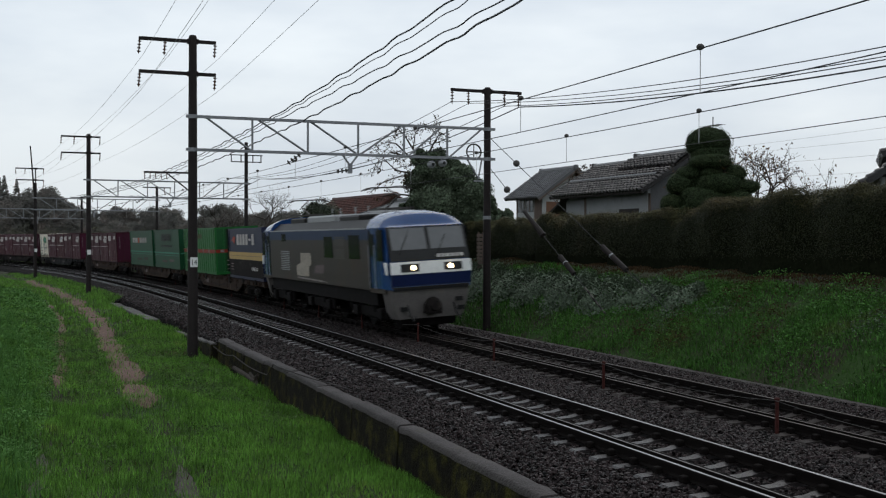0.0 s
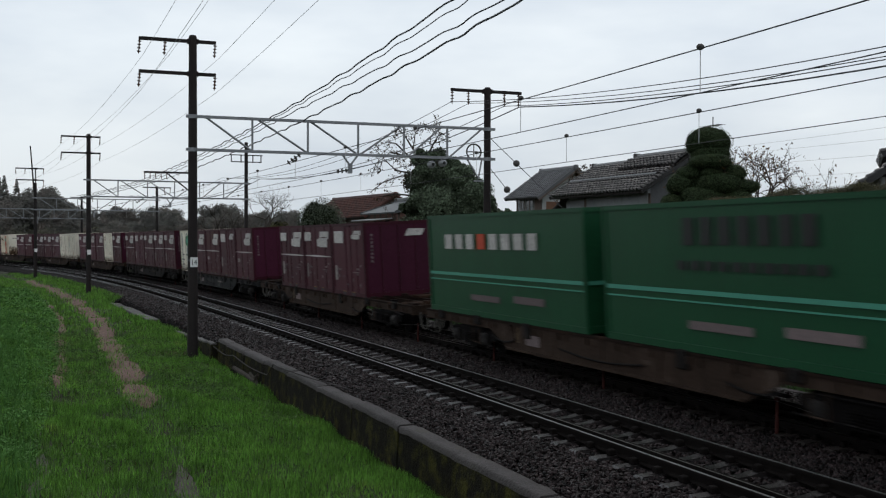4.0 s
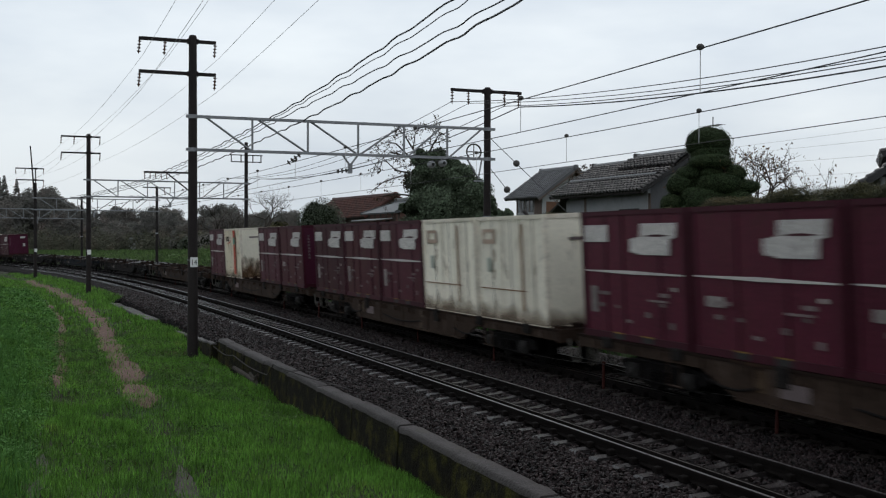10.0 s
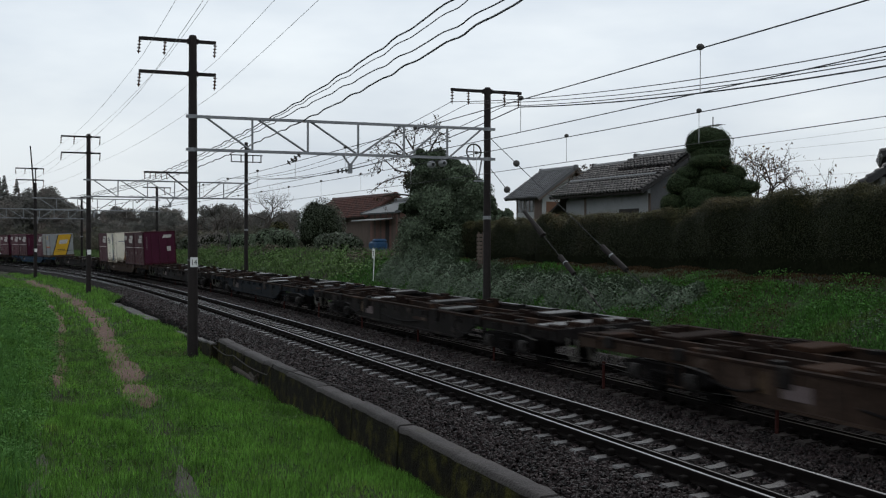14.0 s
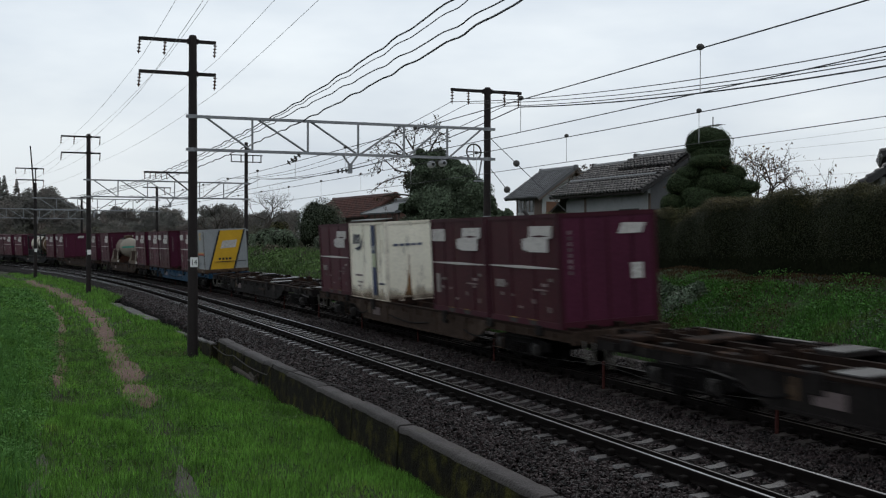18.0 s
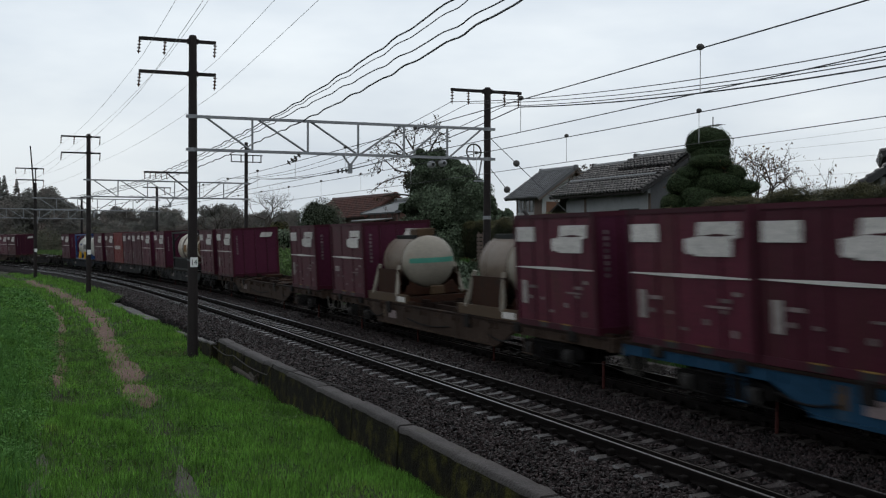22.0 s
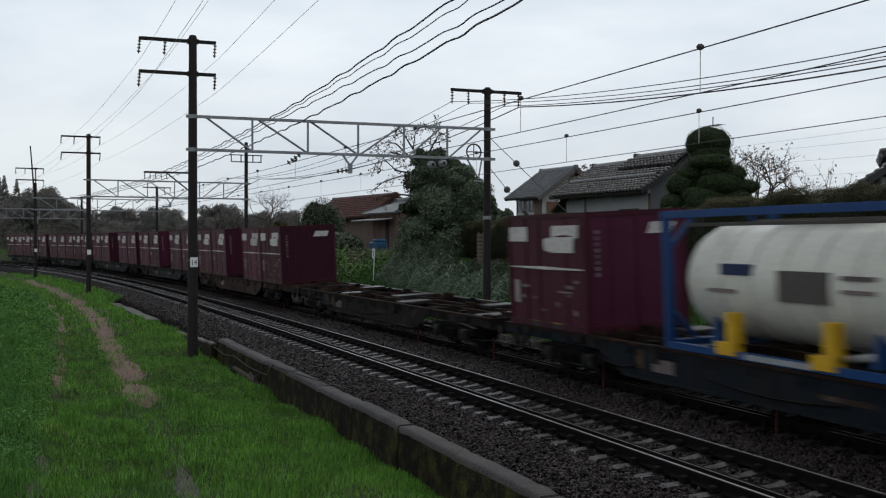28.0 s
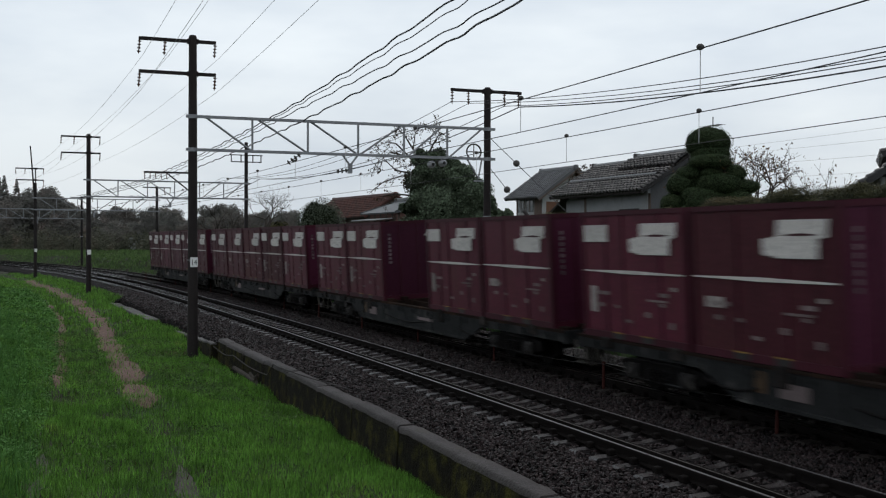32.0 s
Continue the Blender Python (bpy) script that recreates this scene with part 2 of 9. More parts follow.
def finish(bm, smooth=None):
    bmesh.ops.recalc_face_normals(bm, faces=bm.faces)
    me = bpy.data.meshes.new("mesh")
    bm.to_mesh(me)
    bm.free()
    if smooth:
        me.polygons.foreach_set("use_smooth", [True] * len(me.polygons))
        me.set_sharp_from_angle(angle=radians(smooth))
    return me


def part(name, bm, mat, parent=None, label="", smooth=None):
    me = finish(bm, smooth) if isinstance(bm, bmesh.types.BMesh) else bm
    me.materials.clear()
    me.materials.append(mat)
    ob = new(name, me)
    if parent:
        ob.parent = parent
    return tagged(ob, label)


def pydata(verts, faces):
    me = bpy.data.meshes.new("mesh")
    me.from_pydata(verts, [], faces)
    return me


def arrays(verts, faces_flat, size):
    """A mesh from a vertex array and faces of one size."""
    me = bpy.data.meshes.new("mesh")
    v = np.asarray(verts, dtype=np.float32)
    f = np.asarray(faces_flat, dtype=np.int32)
    me.vertices.add(len(v))
    me.vertices.foreach_set("co", v.ravel())
    me.loops.add(f.size)
    me.loops.foreach_set("vertex_index", f.ravel())
    me.polygons.add(f.size // size)
    me.polygons.foreach_set("loop_start", np.arange(0, f.size, size, dtype=np.int32))
    me.polygons.foreach_set("loop_total", np.full(f.size // size, size, dtype=np.int32))
    me.update(calc_edges=True)
    return me


def sweep(section, stops, closed=False):
    """A strip or bar with a cross section of (lat, z) along the line."""
    bm = bmesh.new()
    bm_loft(bm, [[at(s, l, z) for l, z in section] for s in stops], closed=closed, caps=closed)
    return bm


def steps(a, b, d):
    n = max(1, round((b - a) / d))
    return [a + (b - a) * i / n for i in range(n + 1)]


def thing(name, m, label, category, group=""):
    ob = new(name)
    ob.matrix_basis = m
    return tagged(ob, label, category, group)

# ------------------------------------------------------------------ ground
def make_ground():
    """One sheet that follows the bank, the path and the trackbed, out to the horizon."""
    stops = [-3000, -1200, -500, -200, -90, -60] + steps(-40, 130, 1.0) + [150, 180, 220]
    lats = ([-2500, -900, -300, -120, -60, -30, -20] + steps(-14, -2.7, 0.33) + [-2.66, -2.4, -2.35, -1, 2, 5, 6.35, 6.5] + steps(6.75, 13, 0.35)
            + [15, 18, 24, 32, 45, 65, 100, 180, 400, 1200, 2500])
    verts, faces = [], []
    for s in stops:
        sc = min(max(s, -400), 215)
        for lat in lats:
            x, y, th = on_line(sc)
            extra = s - sc
            use = lat
            if lat < -40 and sc > 40:      # keep the inside of the curve from folding over
                use = max(lat, -150 + (0 if sc < 100 else 40))
            c = Vector((x + math.sin(th) * use + math.cos(th) * extra, y - math.cos(th) * use + math.sin(th) * extra, 0))
            z = float(ground_z(sc, lat))
            if lat < -2.7 or lat > 6.8:
                z += float(bumps(c.x, c.y))
            near = math.hypot(c.x, c.y)
            z += 2.0 * math.exp(-(near / 5.0) ** 2)
            c.z = z
            verts.append(c)
    n = len(lats)
    for i in range(len(stops) - 1):
        for j in range(n - 1):
            faces.append((i * n + j, i * n + j + 1, (i + 1) * n + j + 1, (i + 1) * n + j))
    ob = part("ground", pydata(verts, faces), M["soil"])
    for p_ in ob.data.polygons:
        p_.use_smooth = True
    tagged(ob, "dark wet soil under grass beside the railway", "ground", kind="structure")
    # far land all around, below everything
    me = pydata([(-4500, -4500, -1.6), (4500, -4500, -1.6), (4500, 4500, -1.6), (-4500, 4500, -1.6)], [(0, 1, 2, 3)])
    far = part("far_ground", me, M["soil"])
    tagged(far, "dark green fields out to the horizon", "ground", kind="structure")


make_ground()


def path_mid(s):
    return np.interp(s, (0, 7, 13.5, 20, 28, 45, 60, 90), (-6.5, -6.24, -5.9, -5.8, -5.5, -4.7, -4.5, -4.3)) + 0.06 * np.sin(s * 0.35)


def rut_mid(s):
    return path_mid(s) - np.interp(s, (0, 8, 17, 28, 45), (2.25, 2.1, 1.9, 1.66, 1.66))


def make_path():
    """A trodden earth path through the grass, with a fainter second rut."""
    for a, b, w0, nm, mt in ((15.0, 95, 0.45, "path", "track_soil"), (4.0, 8.4, 0.22, "path", "gravel_soil"), (18.5, 60, 0.24, "rut", "track_soil"), (5.5, 9.4, 0.26, "rut", "gravel_soil")):
        bm = bmesh.new()
        rows = []
        for s in steps(a, b, 0.4):
            mid = float((path_mid if nm == "path" else rut_mid)(s))
            ends = min(1.0, (s - a) / 1.5 + 0.1, (b - s) / 1.5 + 0.1)
            w = w0 * ends * (1 + 0.12 * math.sin(s * 0.9) + 0.1 * math.sin(s * 2.3) + 0.06 * math.sin(s * 5.1))
            ring = []
            for d in (-1.2, -0.6, 0, 0.6, 1.2):
                q = at(s, mid + d * w, 0)
                q.z = float(ground_z(s, mid + d * w)) + float(bumps(q.x, q.y)) + (0.035 if abs(d) < 1 else -0.04)
                ring.append(q)
            rows.append(ring)
        bm_loft(bm, rows, closed=False, caps=False)
        tagged(part(nm, bm, M[mt], smooth=60), "narrow trodden path of wet brown earth" if mt == "track_soil" else "bare patch of grey gravelly earth", "path", kind="structure")


make_path()


# ------------------------------------------------------------------ trackbed and rails
NEAR_STOPS = [-545, -300, -150, -80, -50, -30] + steps(-20, 130, 1.5) + [140, 150, 160, 180, 200, 240, 300, 400, 600]


BED = ((-1.15, -0.19), (-0.98, -0.205), (-0.5, -0.215), (0.5, -0.215), (0.98, -0.205), (1.15, -0.19))      # ballast across one track, from its middle


def make_trackbed():
    a = [leaned(0, l, z) for l, z in BED]
    b = [leaned(TRACK_GAP, l, z) for l, z in BED]
    section = [(-2.34, -0.32), (-1.9, -0.26)] + a + b + [(5.6, -0.12), (6.3, -0.24), (6.52, -0.3)]
    dense = []
    for i, (p0, p1) in enumerate(zip(section, section[1:])):
        for k in range(4):
            dense.append((p0[0] + (p1[0] - p0[0]) * k / 4, p0[1] + (p1[1] - p0[1]) * k / 4))
    dense.append(section[-1])
    bm = sweep(dense, NEAR_STOPS)
    ob = part("trackbed", bm, M["ballast"], smooth=60)
    tagged(ob, "bed of dark grey crushed stone ballast under two tracks", "ballast", kind="structure")
    for section_, a_, b_ in (([(-2.3, -0.3), (-2.5, -0.4), (-2.58, -0.8)], 25, 54), ([(-2.3, -0.31), (-2.6, -0.42), (-3.1, -0.85)], 53, 700)):
        sh = part("ballast_shoulder", sweep(section_, [q for q in NEAR_STOPS if a_ < q < b_]), M["ballast"], smooth=60)
        tagged(sh, "sloping shoulder of dark ballast", "ballast", kind="structure")
    return ob


trackbed = make_trackbed()


def rail_section(centre, l):
    pts = [(-0.064, -0.153), (-0.064, -0.142), (-0.012, -0.125), (-0.009, -0.05), (-0.033, -0.04), (-0.033, -0.006), (-0.026, 0.0),
           (0.026, 0.0), (0.033, -0.006), (0.033, -0.04), (0.009, -0.05), (0.012, -0.125), (0.064, -0.142), (0.064, -0.153)]
    return [leaned(centre, l + a, z) for a, z in pts]


def make_track(centre, name, label):
    track = thing(name, Matrix(), label, "railway track")
    track["kind"] = "structure"
    for l in (-HALF_GAUGE, HALF_GAUGE):
        rail = part("rail", sweep(rail_section(centre, l), NEAR_STOPS, closed=True), M["rail"], track, "rusty brown steel rail", smooth=30)
        part("running_surface", sweep([leaned(centre, l - 0.02, 0.0025), leaned(centre, l + 0.02, 0.0025)], NEAR_STOPS), M["rail_top" if centre == 0 else "rail_rusty"], rail, "polished bright rail head" if centre == 0 else "dull brown rail head")
    # the check rail stands inside the inner rail
    lc = -HALF_GAUGE + 0.175
    pts = [(-0.035, -0.11), (-0.035, 0.0), (0.045, 0.0), (0.045, -0.022), (-0.015, -0.022), (-0.015, -0.11)]
    check = part("check_rail", sweep([leaned(centre, lc + a, z) for a, z in pts], steps(-60, 130, 1.5), closed=True), M["rail"], track, "rusty check rail with a worn bright top")
    part("worn_top", sweep([leaned(centre, lc - 0.03, 0.0025), leaned(centre, lc - 0.006, 0.0025)], steps(-60, 130, 1.5)), M["rail_dull" if centre == 0 else "rail_rusty"], check)
    return track


near_track = make_track(0.0, "near_track", "near railway track of two rails on concrete sleepers")
far_track = make_track(TRACK_GAP, "far_track", "far railway track of two rails on concrete sleepers")


# ------------------------------------------------------------------ concrete kerb wall beside the trackbed
def make_kerb():
    wall = thing("kerb_wall", Matrix(), "low mossy concrete retaining wall with flat cap slabs beside the ballast", "retaining wall")
    wall["kind"] = "structure"
    rng = random.Random(5)
    s = -30.0
    while s < 25.0:
        # each length is one cast block, its top worn pale and its side green with moss
        n = min(rng.uniform(2.5, 2.9), 25.25 - s) if s < 23.5 else 25.25 - s
        dz, dl = rng.uniform(-0.014, 0.014), rng.uniform(-0.014, 0.014)
        e = 0.014
        wob = [(rng.uniform(-0.008, 0.008), rng.uniform(-0.012, 0.006)) for k in range(11)]
        rows, caps_ = [], []
        for k, (wl_, wz) in enumerate(wob):
            q = s + e + (n - 2 * e) * k / 10
            drop = 0.02 if k in (0, 10) else 0.0
            rows.append([at(q, l + dl + wl_, z + dz + wz - (drop if z > -0.5 else 0)) for l, z in ((-2.66, -1.3), (-2.62, -0.7), (-2.6, -0.262), (-2.36, -0.25), (-2.36, -1.3))])
            caps_.append([at(q, l + dl + wl_, z + dz + wz - drop) for l, z in ((-2.612, -0.3), (-2.605, -0.225), (-2.575, -0.193), (-2.35, -0.186), (-2.335, -0.2), (-2.335, -0.29))])
        bm = bmesh.new()
        bm_loft(bm, rows)
        block = part("wall_block", bm, M["mossy"], wall, "dark concrete wall face overgrown with moss", smooth=50)
        bm = bmesh.new()
        bm_loft(bm, caps_)
        part("cap_slab", bm, M["concrete"], block, "worn grey top edge", smooth=50)
        s += n
    # older, lower run further on with a broken pale top, sinking into the ballast
    top = lambda q: -0.36 - 0.026 * (q - 25.4)
    s = 25.4
    while s < 39.0:
        n = rng.uniform(1.8, 2.3)
        rows, caps_ = [], []
        for k in range(9):
            q = s + 0.02 + (n - 0.04) * k / 8
            w = rng.uniform(-0.02, 0.015)
            rows.append([at(q, l, z) for l, z in ((-2.82, -1.3), (-2.78, top(q) + w - 0.03), (-2.6, top(q) + w - 0.02), (-2.6, -1.3))])
            caps_.append([at(q, l, top(q) + w + d) for l, d in ((-2.785, -0.05), (-2.77, 0.0), (-2.62, 0.008), (-2.6, -0.04))])
        bm = bmesh.new()
        bm_loft(bm, rows)
        block = part("wall_block", bm, M["mossy"], wall)
        bm = bmesh.new()
        bm_loft(bm, caps_)
        part("cap_slab", bm, M["pale_slab"], block, "pale chipped top edge")
        s += n
    while s < 53:
        n = rng.uniform(1.9, 2.4)
        m = beside(s + n / 2, -2.8 + rng.uniform(-0.04, 0.04), -0.6 - 0.004 * (s - 40) + rng.uniform(-0.02, 0.02), rng.uniform(-2, 2)) @ pose(0, 0, 0, rng.uniform(-3, 3), rng.uniform(-1, 1), 0)
        bm = bmesh.new()
        bm_box_bev(bm, -n / 2 + 0.02, n / 2 - 0.02, -0.24, 0.24, -0.08, 0.05, 0.015)
        bmesh.ops.transform(bm, matrix=m, verts=bm.verts)
        part("cap_slab", bm, M["pale_slab"], wall, "pale worn slab lying loose")
        s += n
    # far side edge strip
    edge = thing("edge_strip", Matrix(), "pale concrete edging between the ballast and the grass bank", "edging")
    edge["kind"] = "structure"
    s = -30.0
    while s < 80:
        bm = bmesh.new()
        ring = lambda q: [at(q, 6.5, -0.5), at(q, 6.5, -0.245), at(q, 6.72, -0.235), at(q, 6.72, -0.5)]
        bm_loft(bm, [ring(s + 0.01), ring(s + 1.99)])
        part("edge_block", bm, M["concrete"], edge)
        s += 2.0


make_kerb()


# ------------------------------------------------------------------ poles, gantries and wires
SUPPORTS = [-10.8, 25.6, 63.1, 95.0, 123.2]
BEAM_DROP = [0.0, 0.0, 0.12, 0.18, 0.42]      # how much lower each gantry hangs than the first
ARM_Z = [10.2, 9.14, 9.36, 9.2, 9.1]          # upper crossarm of each near pole


def bm_insulator(bm, a, b, r=0.06, sheds=4):
    a, b = Vector(a), Vector(b)
    prof = [(0.0, 0.015)]
    for i in range(sheds):
        f = 0.15 + 0.7 * i / max(1, sheds - 1)
        prof += [(f - 0.06, 0.02), (f, r), (f + 0.05, 0.02)]
    prof.append((1.0, 0.015))
    bm_lathe(bm, a, b, prof, 8)


def crossarm(pole, z, y0, y1, hangs, brace=0.0):
    """A bar across the line, with insulators that hang below it."""
    bm = bmesh.new()
    bm_box(bm, -0.05, 0.05, y0, y1, z - 0.05, z + 0.05)
    bm_box(bm, -0.08, 0.08, -0.17, 0.17, z - 0.075, z + 0.075)
    arm = part("crossarm", bm, M["pole"], pole)
    for y in hangs:
        bm = bmesh.new()
        bm_insulator(bm, (0, y, z - 0.03), (0.12, y - 0.05, z - 0.5))
        part("insulator", bm, M["ceramic"], arm, smooth=40)


def pole_thing(s, lat, base, top, r0, r1, name, label):
    m = beside(s, lat, base)
    pole = thing(name, m, label, "pole", "poles of the overhead line")
    bm = bmesh.new()
    bm_tube(bm, (0, 0, -0.6), (0, 0, top - base), r0, r1, 14)
    bm_tube(bm, (0, 0, top - base), (0, 0, top - base + 0.06), r1 * 1.05, r1 * 0.8, 14)
    part("mast", bm, M["pole"], pole, smooth=40)
    return pole


def band(pole, z, r):
    bm = bmesh.new()
    bm_tube(bm, (0, 0, z - 0.06), (0, 0, z + 0.06), r, r, 14)
    part("band", bm, M["steel"], pole, smooth=40)


def plate(pole, z, text=None, d=0.165):
    bm = bmesh.new()
    bm_box(bm, d, d + 0.012, -0.1, 0.13, z - 0.15, z + 0.15)
    ob = part("marker_plate", bm, M["white_paint"], pole, "small white plate with black figures" if text else "small white plate")
    if text:
        cu = bpy.data.curves.new("figures", "FONT")
        cu.body, cu.size, cu.extrude, cu.align_x = text, 0.24, 0.003, "CENTER"
        t_ = new("figures", cu)
        me = bpy.data.meshes.new_from_object(t_.evaluated_get(bpy.context.evaluated_depsgraph_get()))
        bpy.data.objects.remove(t_)
        me.transform(Matrix.Translation((d + 0.015, 0.015, z - 0.085)) @ pose(0, 0, 0, 90, 0, 90) @ Matrix.Diagonal((0.8, 1, 1, 1)))
        part("figures", me, M["black_paint"], ob)
    bm = bmesh.new()
    bm_tube(bm, (0, 0, z + 0.05), (0, 0, z + 0.08), d + 0.004, d + 0.004, 14)
    part("strap", bm, M["steel"], pole)


def make_near_poles():
    for i, s in enumerate(SUPPORTS):
        base = -0.9
        pole = pole_thing(s, -3.34 if i == 1 else -3.24, base, 7.9 if i == 3 else ARM_Z[i] + 0.13, 0.17, 0.125, "overhead_line_pole", "tall dark pole with two crossarms for feeder wires")
        z = ARM_Z[i] - base
        crossarm(pole, z, -1.65, 0.72, (-1.62, -0.85, 0.7))
        crossarm(pole, z - 1.02, -1.65, 0.72, (-1.62, 0.7))
        if i in (1, 2, 3):
            plate(pole, (2.2, 2.12, 1.95)[i - 1] - base, text="14" if i == 1 else None)
        for zz in (6.78, 5.74):
            band(pole, zz - base - BEAM_DROP[i], 0.15)
        if i == 3:
            bm = bmesh.new()
            bm_tube(bm, (0.0, -0.1, 8.0), (0.0, -0.42, 12.1), 0.08, 0.05, 8)
            bm_tube(bm, (0.0, 0.02, 8.6), (0.0, 0.02, 10.1), 0.05, 0.05, 8)
            part("extension_post", bm, M["pole"], pole, "thin leaning extension post")


def make_far_poles():
    for i, s in enumerate(SUPPORTS):
        base = float(ground_z(s, 6.85)) if i > 1 else -0.2
        pole = pole_thing(s, 7.5 if i == 3 else 6.81, base - 0.1, (8.18, 8.18, 9.35, 7.85, 7.85)[i], 0.14, 0.115, "overhead_line_pole", "slim dark steel pole at the foot of the bank")
        z = (8.1, 8.1, 9.45, 7.78, 7.78)[i] - base + 0.1
        if i < 2:
            crossarm(pole, z, -1.37, 1.3, (-1.33, -0.72, 0.65, 1.2))
        elif i > 2:
            crossarm(pole, z, -1.3, 1.3, (0.7, 1.25))
        else:
            bm = bmesh.new()
            for zz, w in ((z - 0.9, 1.1), (z - 1.35, 1.0)):
                bm_box(bm, -0.03, 0.03, -w, w, zz - 0.03, zz + 0.03)
            for y in (-1.0, -0.35, 0.45, 1.0):
                bm_box(bm, -0.03, 0.03, y - 0.03, y + 0.03, z - 1.4, z - 0.9)
            part("arm_frame", bm, M["pole"], pole)
        for zz in (6.78, 5.74, 3.7):
            band(pole, zz - base + 0.1 - BEAM_DROP[i], 0.14)


def make_gantry(s, i):
    """Lattice beam across both tracks."""
    g = thing("gantry", beside(s, 0, -BEAM_DROP[i]), "grey galvanised lattice beam spanning both tracks between two poles", "gantry", "gantries of the overhead line")
    y0, y1, zt, zb = -3.55, 7.1 if i != 3 else 7.8, 6.79, 5.745
    for z in (zt, zb):
        bm = bmesh.new()
        bm_box(bm, -0.045, 0.045, y0, y1, z - 0.045, z + 0.045)
        part("chord", bm, M["steel"], g)
    posts = [-1.45, 0.38, 2.1, 3.72, 5.3]
    for y in posts:
        bm = bmesh.new()
        bm_box(bm, -0.03, 0.03, y - 0.03, y + 0.03, zb, zt)
        part("vertical", bm, M["steel"], g)
    for a, b in (((-2.95, zt), (0.2, zb)), ((-1.3, zt), (0.38, zb)), ((0.45, zt), (2.1, zb)), ((3.65, zt), (2.15, zb)), ((5.1, zt), (3.85, zb)), ((6.6, zt), (5.35, zb))):
        if a[0] == -2.95:
            b = (-1.45, zb)
        bm = bmesh.new()
        bm_tube(bm, (0, *a), (0, *b), 0.035, n=6)
        part("diagonal", bm, M["steel"], g)
    # V-shaped hanger between the tracks
    bm = bmesh.new()
    bm_tube(bm, (0, 1.55, zb), (0, 1.79, 5.42), 0.035, n=6)
    bm_tube(bm, (0, 2.1, zb), (0, 1.85, 5.42), 0.035, n=6)
    bm_box(bm, -0.05, 0.05, 1.75, 1.89, 5.12, 5.45)
    hanger = part("hanger", bm, M["steel"], g, "pale V-shaped hanger")
    bm = bmesh.new()
    bm_insulator(bm, (0, 1.75, 5.22), (0.15, 1.3, 5.16), 0.075, 3)
    part("insulator", bm, M["dark_steel"], hanger)
    bm = bmesh.new()
    bm_insulator(bm, (0, 0.15, 5.72), (0.1, -0.35, 5.36), 0.09, 4)
    part("insulator", bm, M["dark_steel"], g)
    if i != 1:
        return
    # feed-through insulators, a tension wheel and its bracket by the far pole
    for y, z in ((4.72, 5.5), (5.13, 5.56)):
        bm = bmesh.new()
        bm_lathe(bm, (-0.16, y, z), (0.16, y, z), [(0, 0.04), (0.1, 0.1), (0.3, 0.13), (0.5, 0.07), (0.75, 0.125), (0.9, 0.08), (1, 0.03)], 16)
        ri = part("round_insulator", bm, M["white_ceramic"], g, "pale round porcelain insulator", smooth=50)
        bm = bmesh.new()
        bm_lathe(bm, (0.1, y, z), (0.2, y, z), [(0, 0.055), (0.8, 0.052), (1, 0.03)], 12)
        part("boss", bm, M["black_paint"], ri, "dark metal boss")
    bm = bmesh.new()
    ring = [(0.0, 6.3 + 0.27 * math.cos(t), 5.98 + 0.27 * math.sin(t)) for t in [2 * math.pi * k / 24 for k in range(25)]]
    bm_path(bm, ring, 0.03, 6)
    bm_tube(bm, (0, 6.03, 5.98), (0, 6.57, 5.98), 0.02, n=5)
    bm_tube(bm, (0, 6.3, 5.71), (0, 6.3, 6.25), 0.02, n=5)
    wheel = part("tension_wheel", bm, M["dark_steel"], g, "dark tension wheel")
    bm = bmesh.new()
    bm_tube(bm, (0, 6.05, 5.72), (0.05, 6.45, 5.05), 0.03, n=6)
    bm_tube(bm, (0, 6.6, 5.72), (0.05, 6.45, 5.05), 0.03, n=6)
    bm_box(bm, -0.02, 0.02, 6.3, 6.75, 4.95, 5.0)
    part("bracket", bm, M["steel"], g)


make_near_poles()
make_far_poles()
for gi, gs in enumerate(SUPPORTS):
    make_gantry(gs, gi)


def make_feeder_bar():
    """A bar above the second gantry with five insulators for the twisted cables."""
    g = thing("feeder_bar", beside(SUPPORTS[2], 0, 0), "dark bar with a row of insulators above the second gantry", "crossbar")
    bm = bmesh.new()
    bm_box(bm, -0.06, 0.06, 0.15, 3.4, 7.2, 7.32)
    bm_box(bm, -0.06, 0.06, 3.3, 3.42, 5.8, 7.3)
    bm_tube(bm, (0, 1.6, 7.22), (0, 3.3, 5.9), 0.05, n=6)
    part("bar_frame", bm, M["pole"], g)
    for y in (0.2, 0.55, 0.9, 1.25, 1.6):
        bm = bmesh.new()
        bm_insulator(bm, (0, y, 7.2), (0, y, 6.85), 0.07, 3)
        part("insulator", bm, M["ceramic"], g)


make_feeder_bar()


def wire(name, anchors, r, label, mat="wire", sag=0.0, wave=0.0, group="overhead wires"):
    """A wire through (s, lat, z) anchors, sagging between them."""
    pts = []
    for (s0, l0, z0), (s1, l1, z1) in zip(anchors, anchors[1:]):
        n = max(6, int(abs(s1 - s0) / (0.35 if wave else 1.6)))
        for k in range(n):
            f = k / n
            s = s0 + (s1 - s0) * f
            q = at(s, l0 + (l1 - l0) * f, z0 + (z1 - z0) * f - 4 * sag * f * (1 - f))
            if wave:
                q.z += wave * math.sin(s * 2.6) + wave * 0.6 * math.sin(s * 4.1 + 1)
                q.x += wave * math.cos(s * 2.6)
            pts.append(q)
    pts.append(at(*anchors[-1]))
    bm = bmesh.new()
    bm_path(bm, pts, r, 5)
    return tagged(part(name, bm, M[mat]), label, "wire", group)


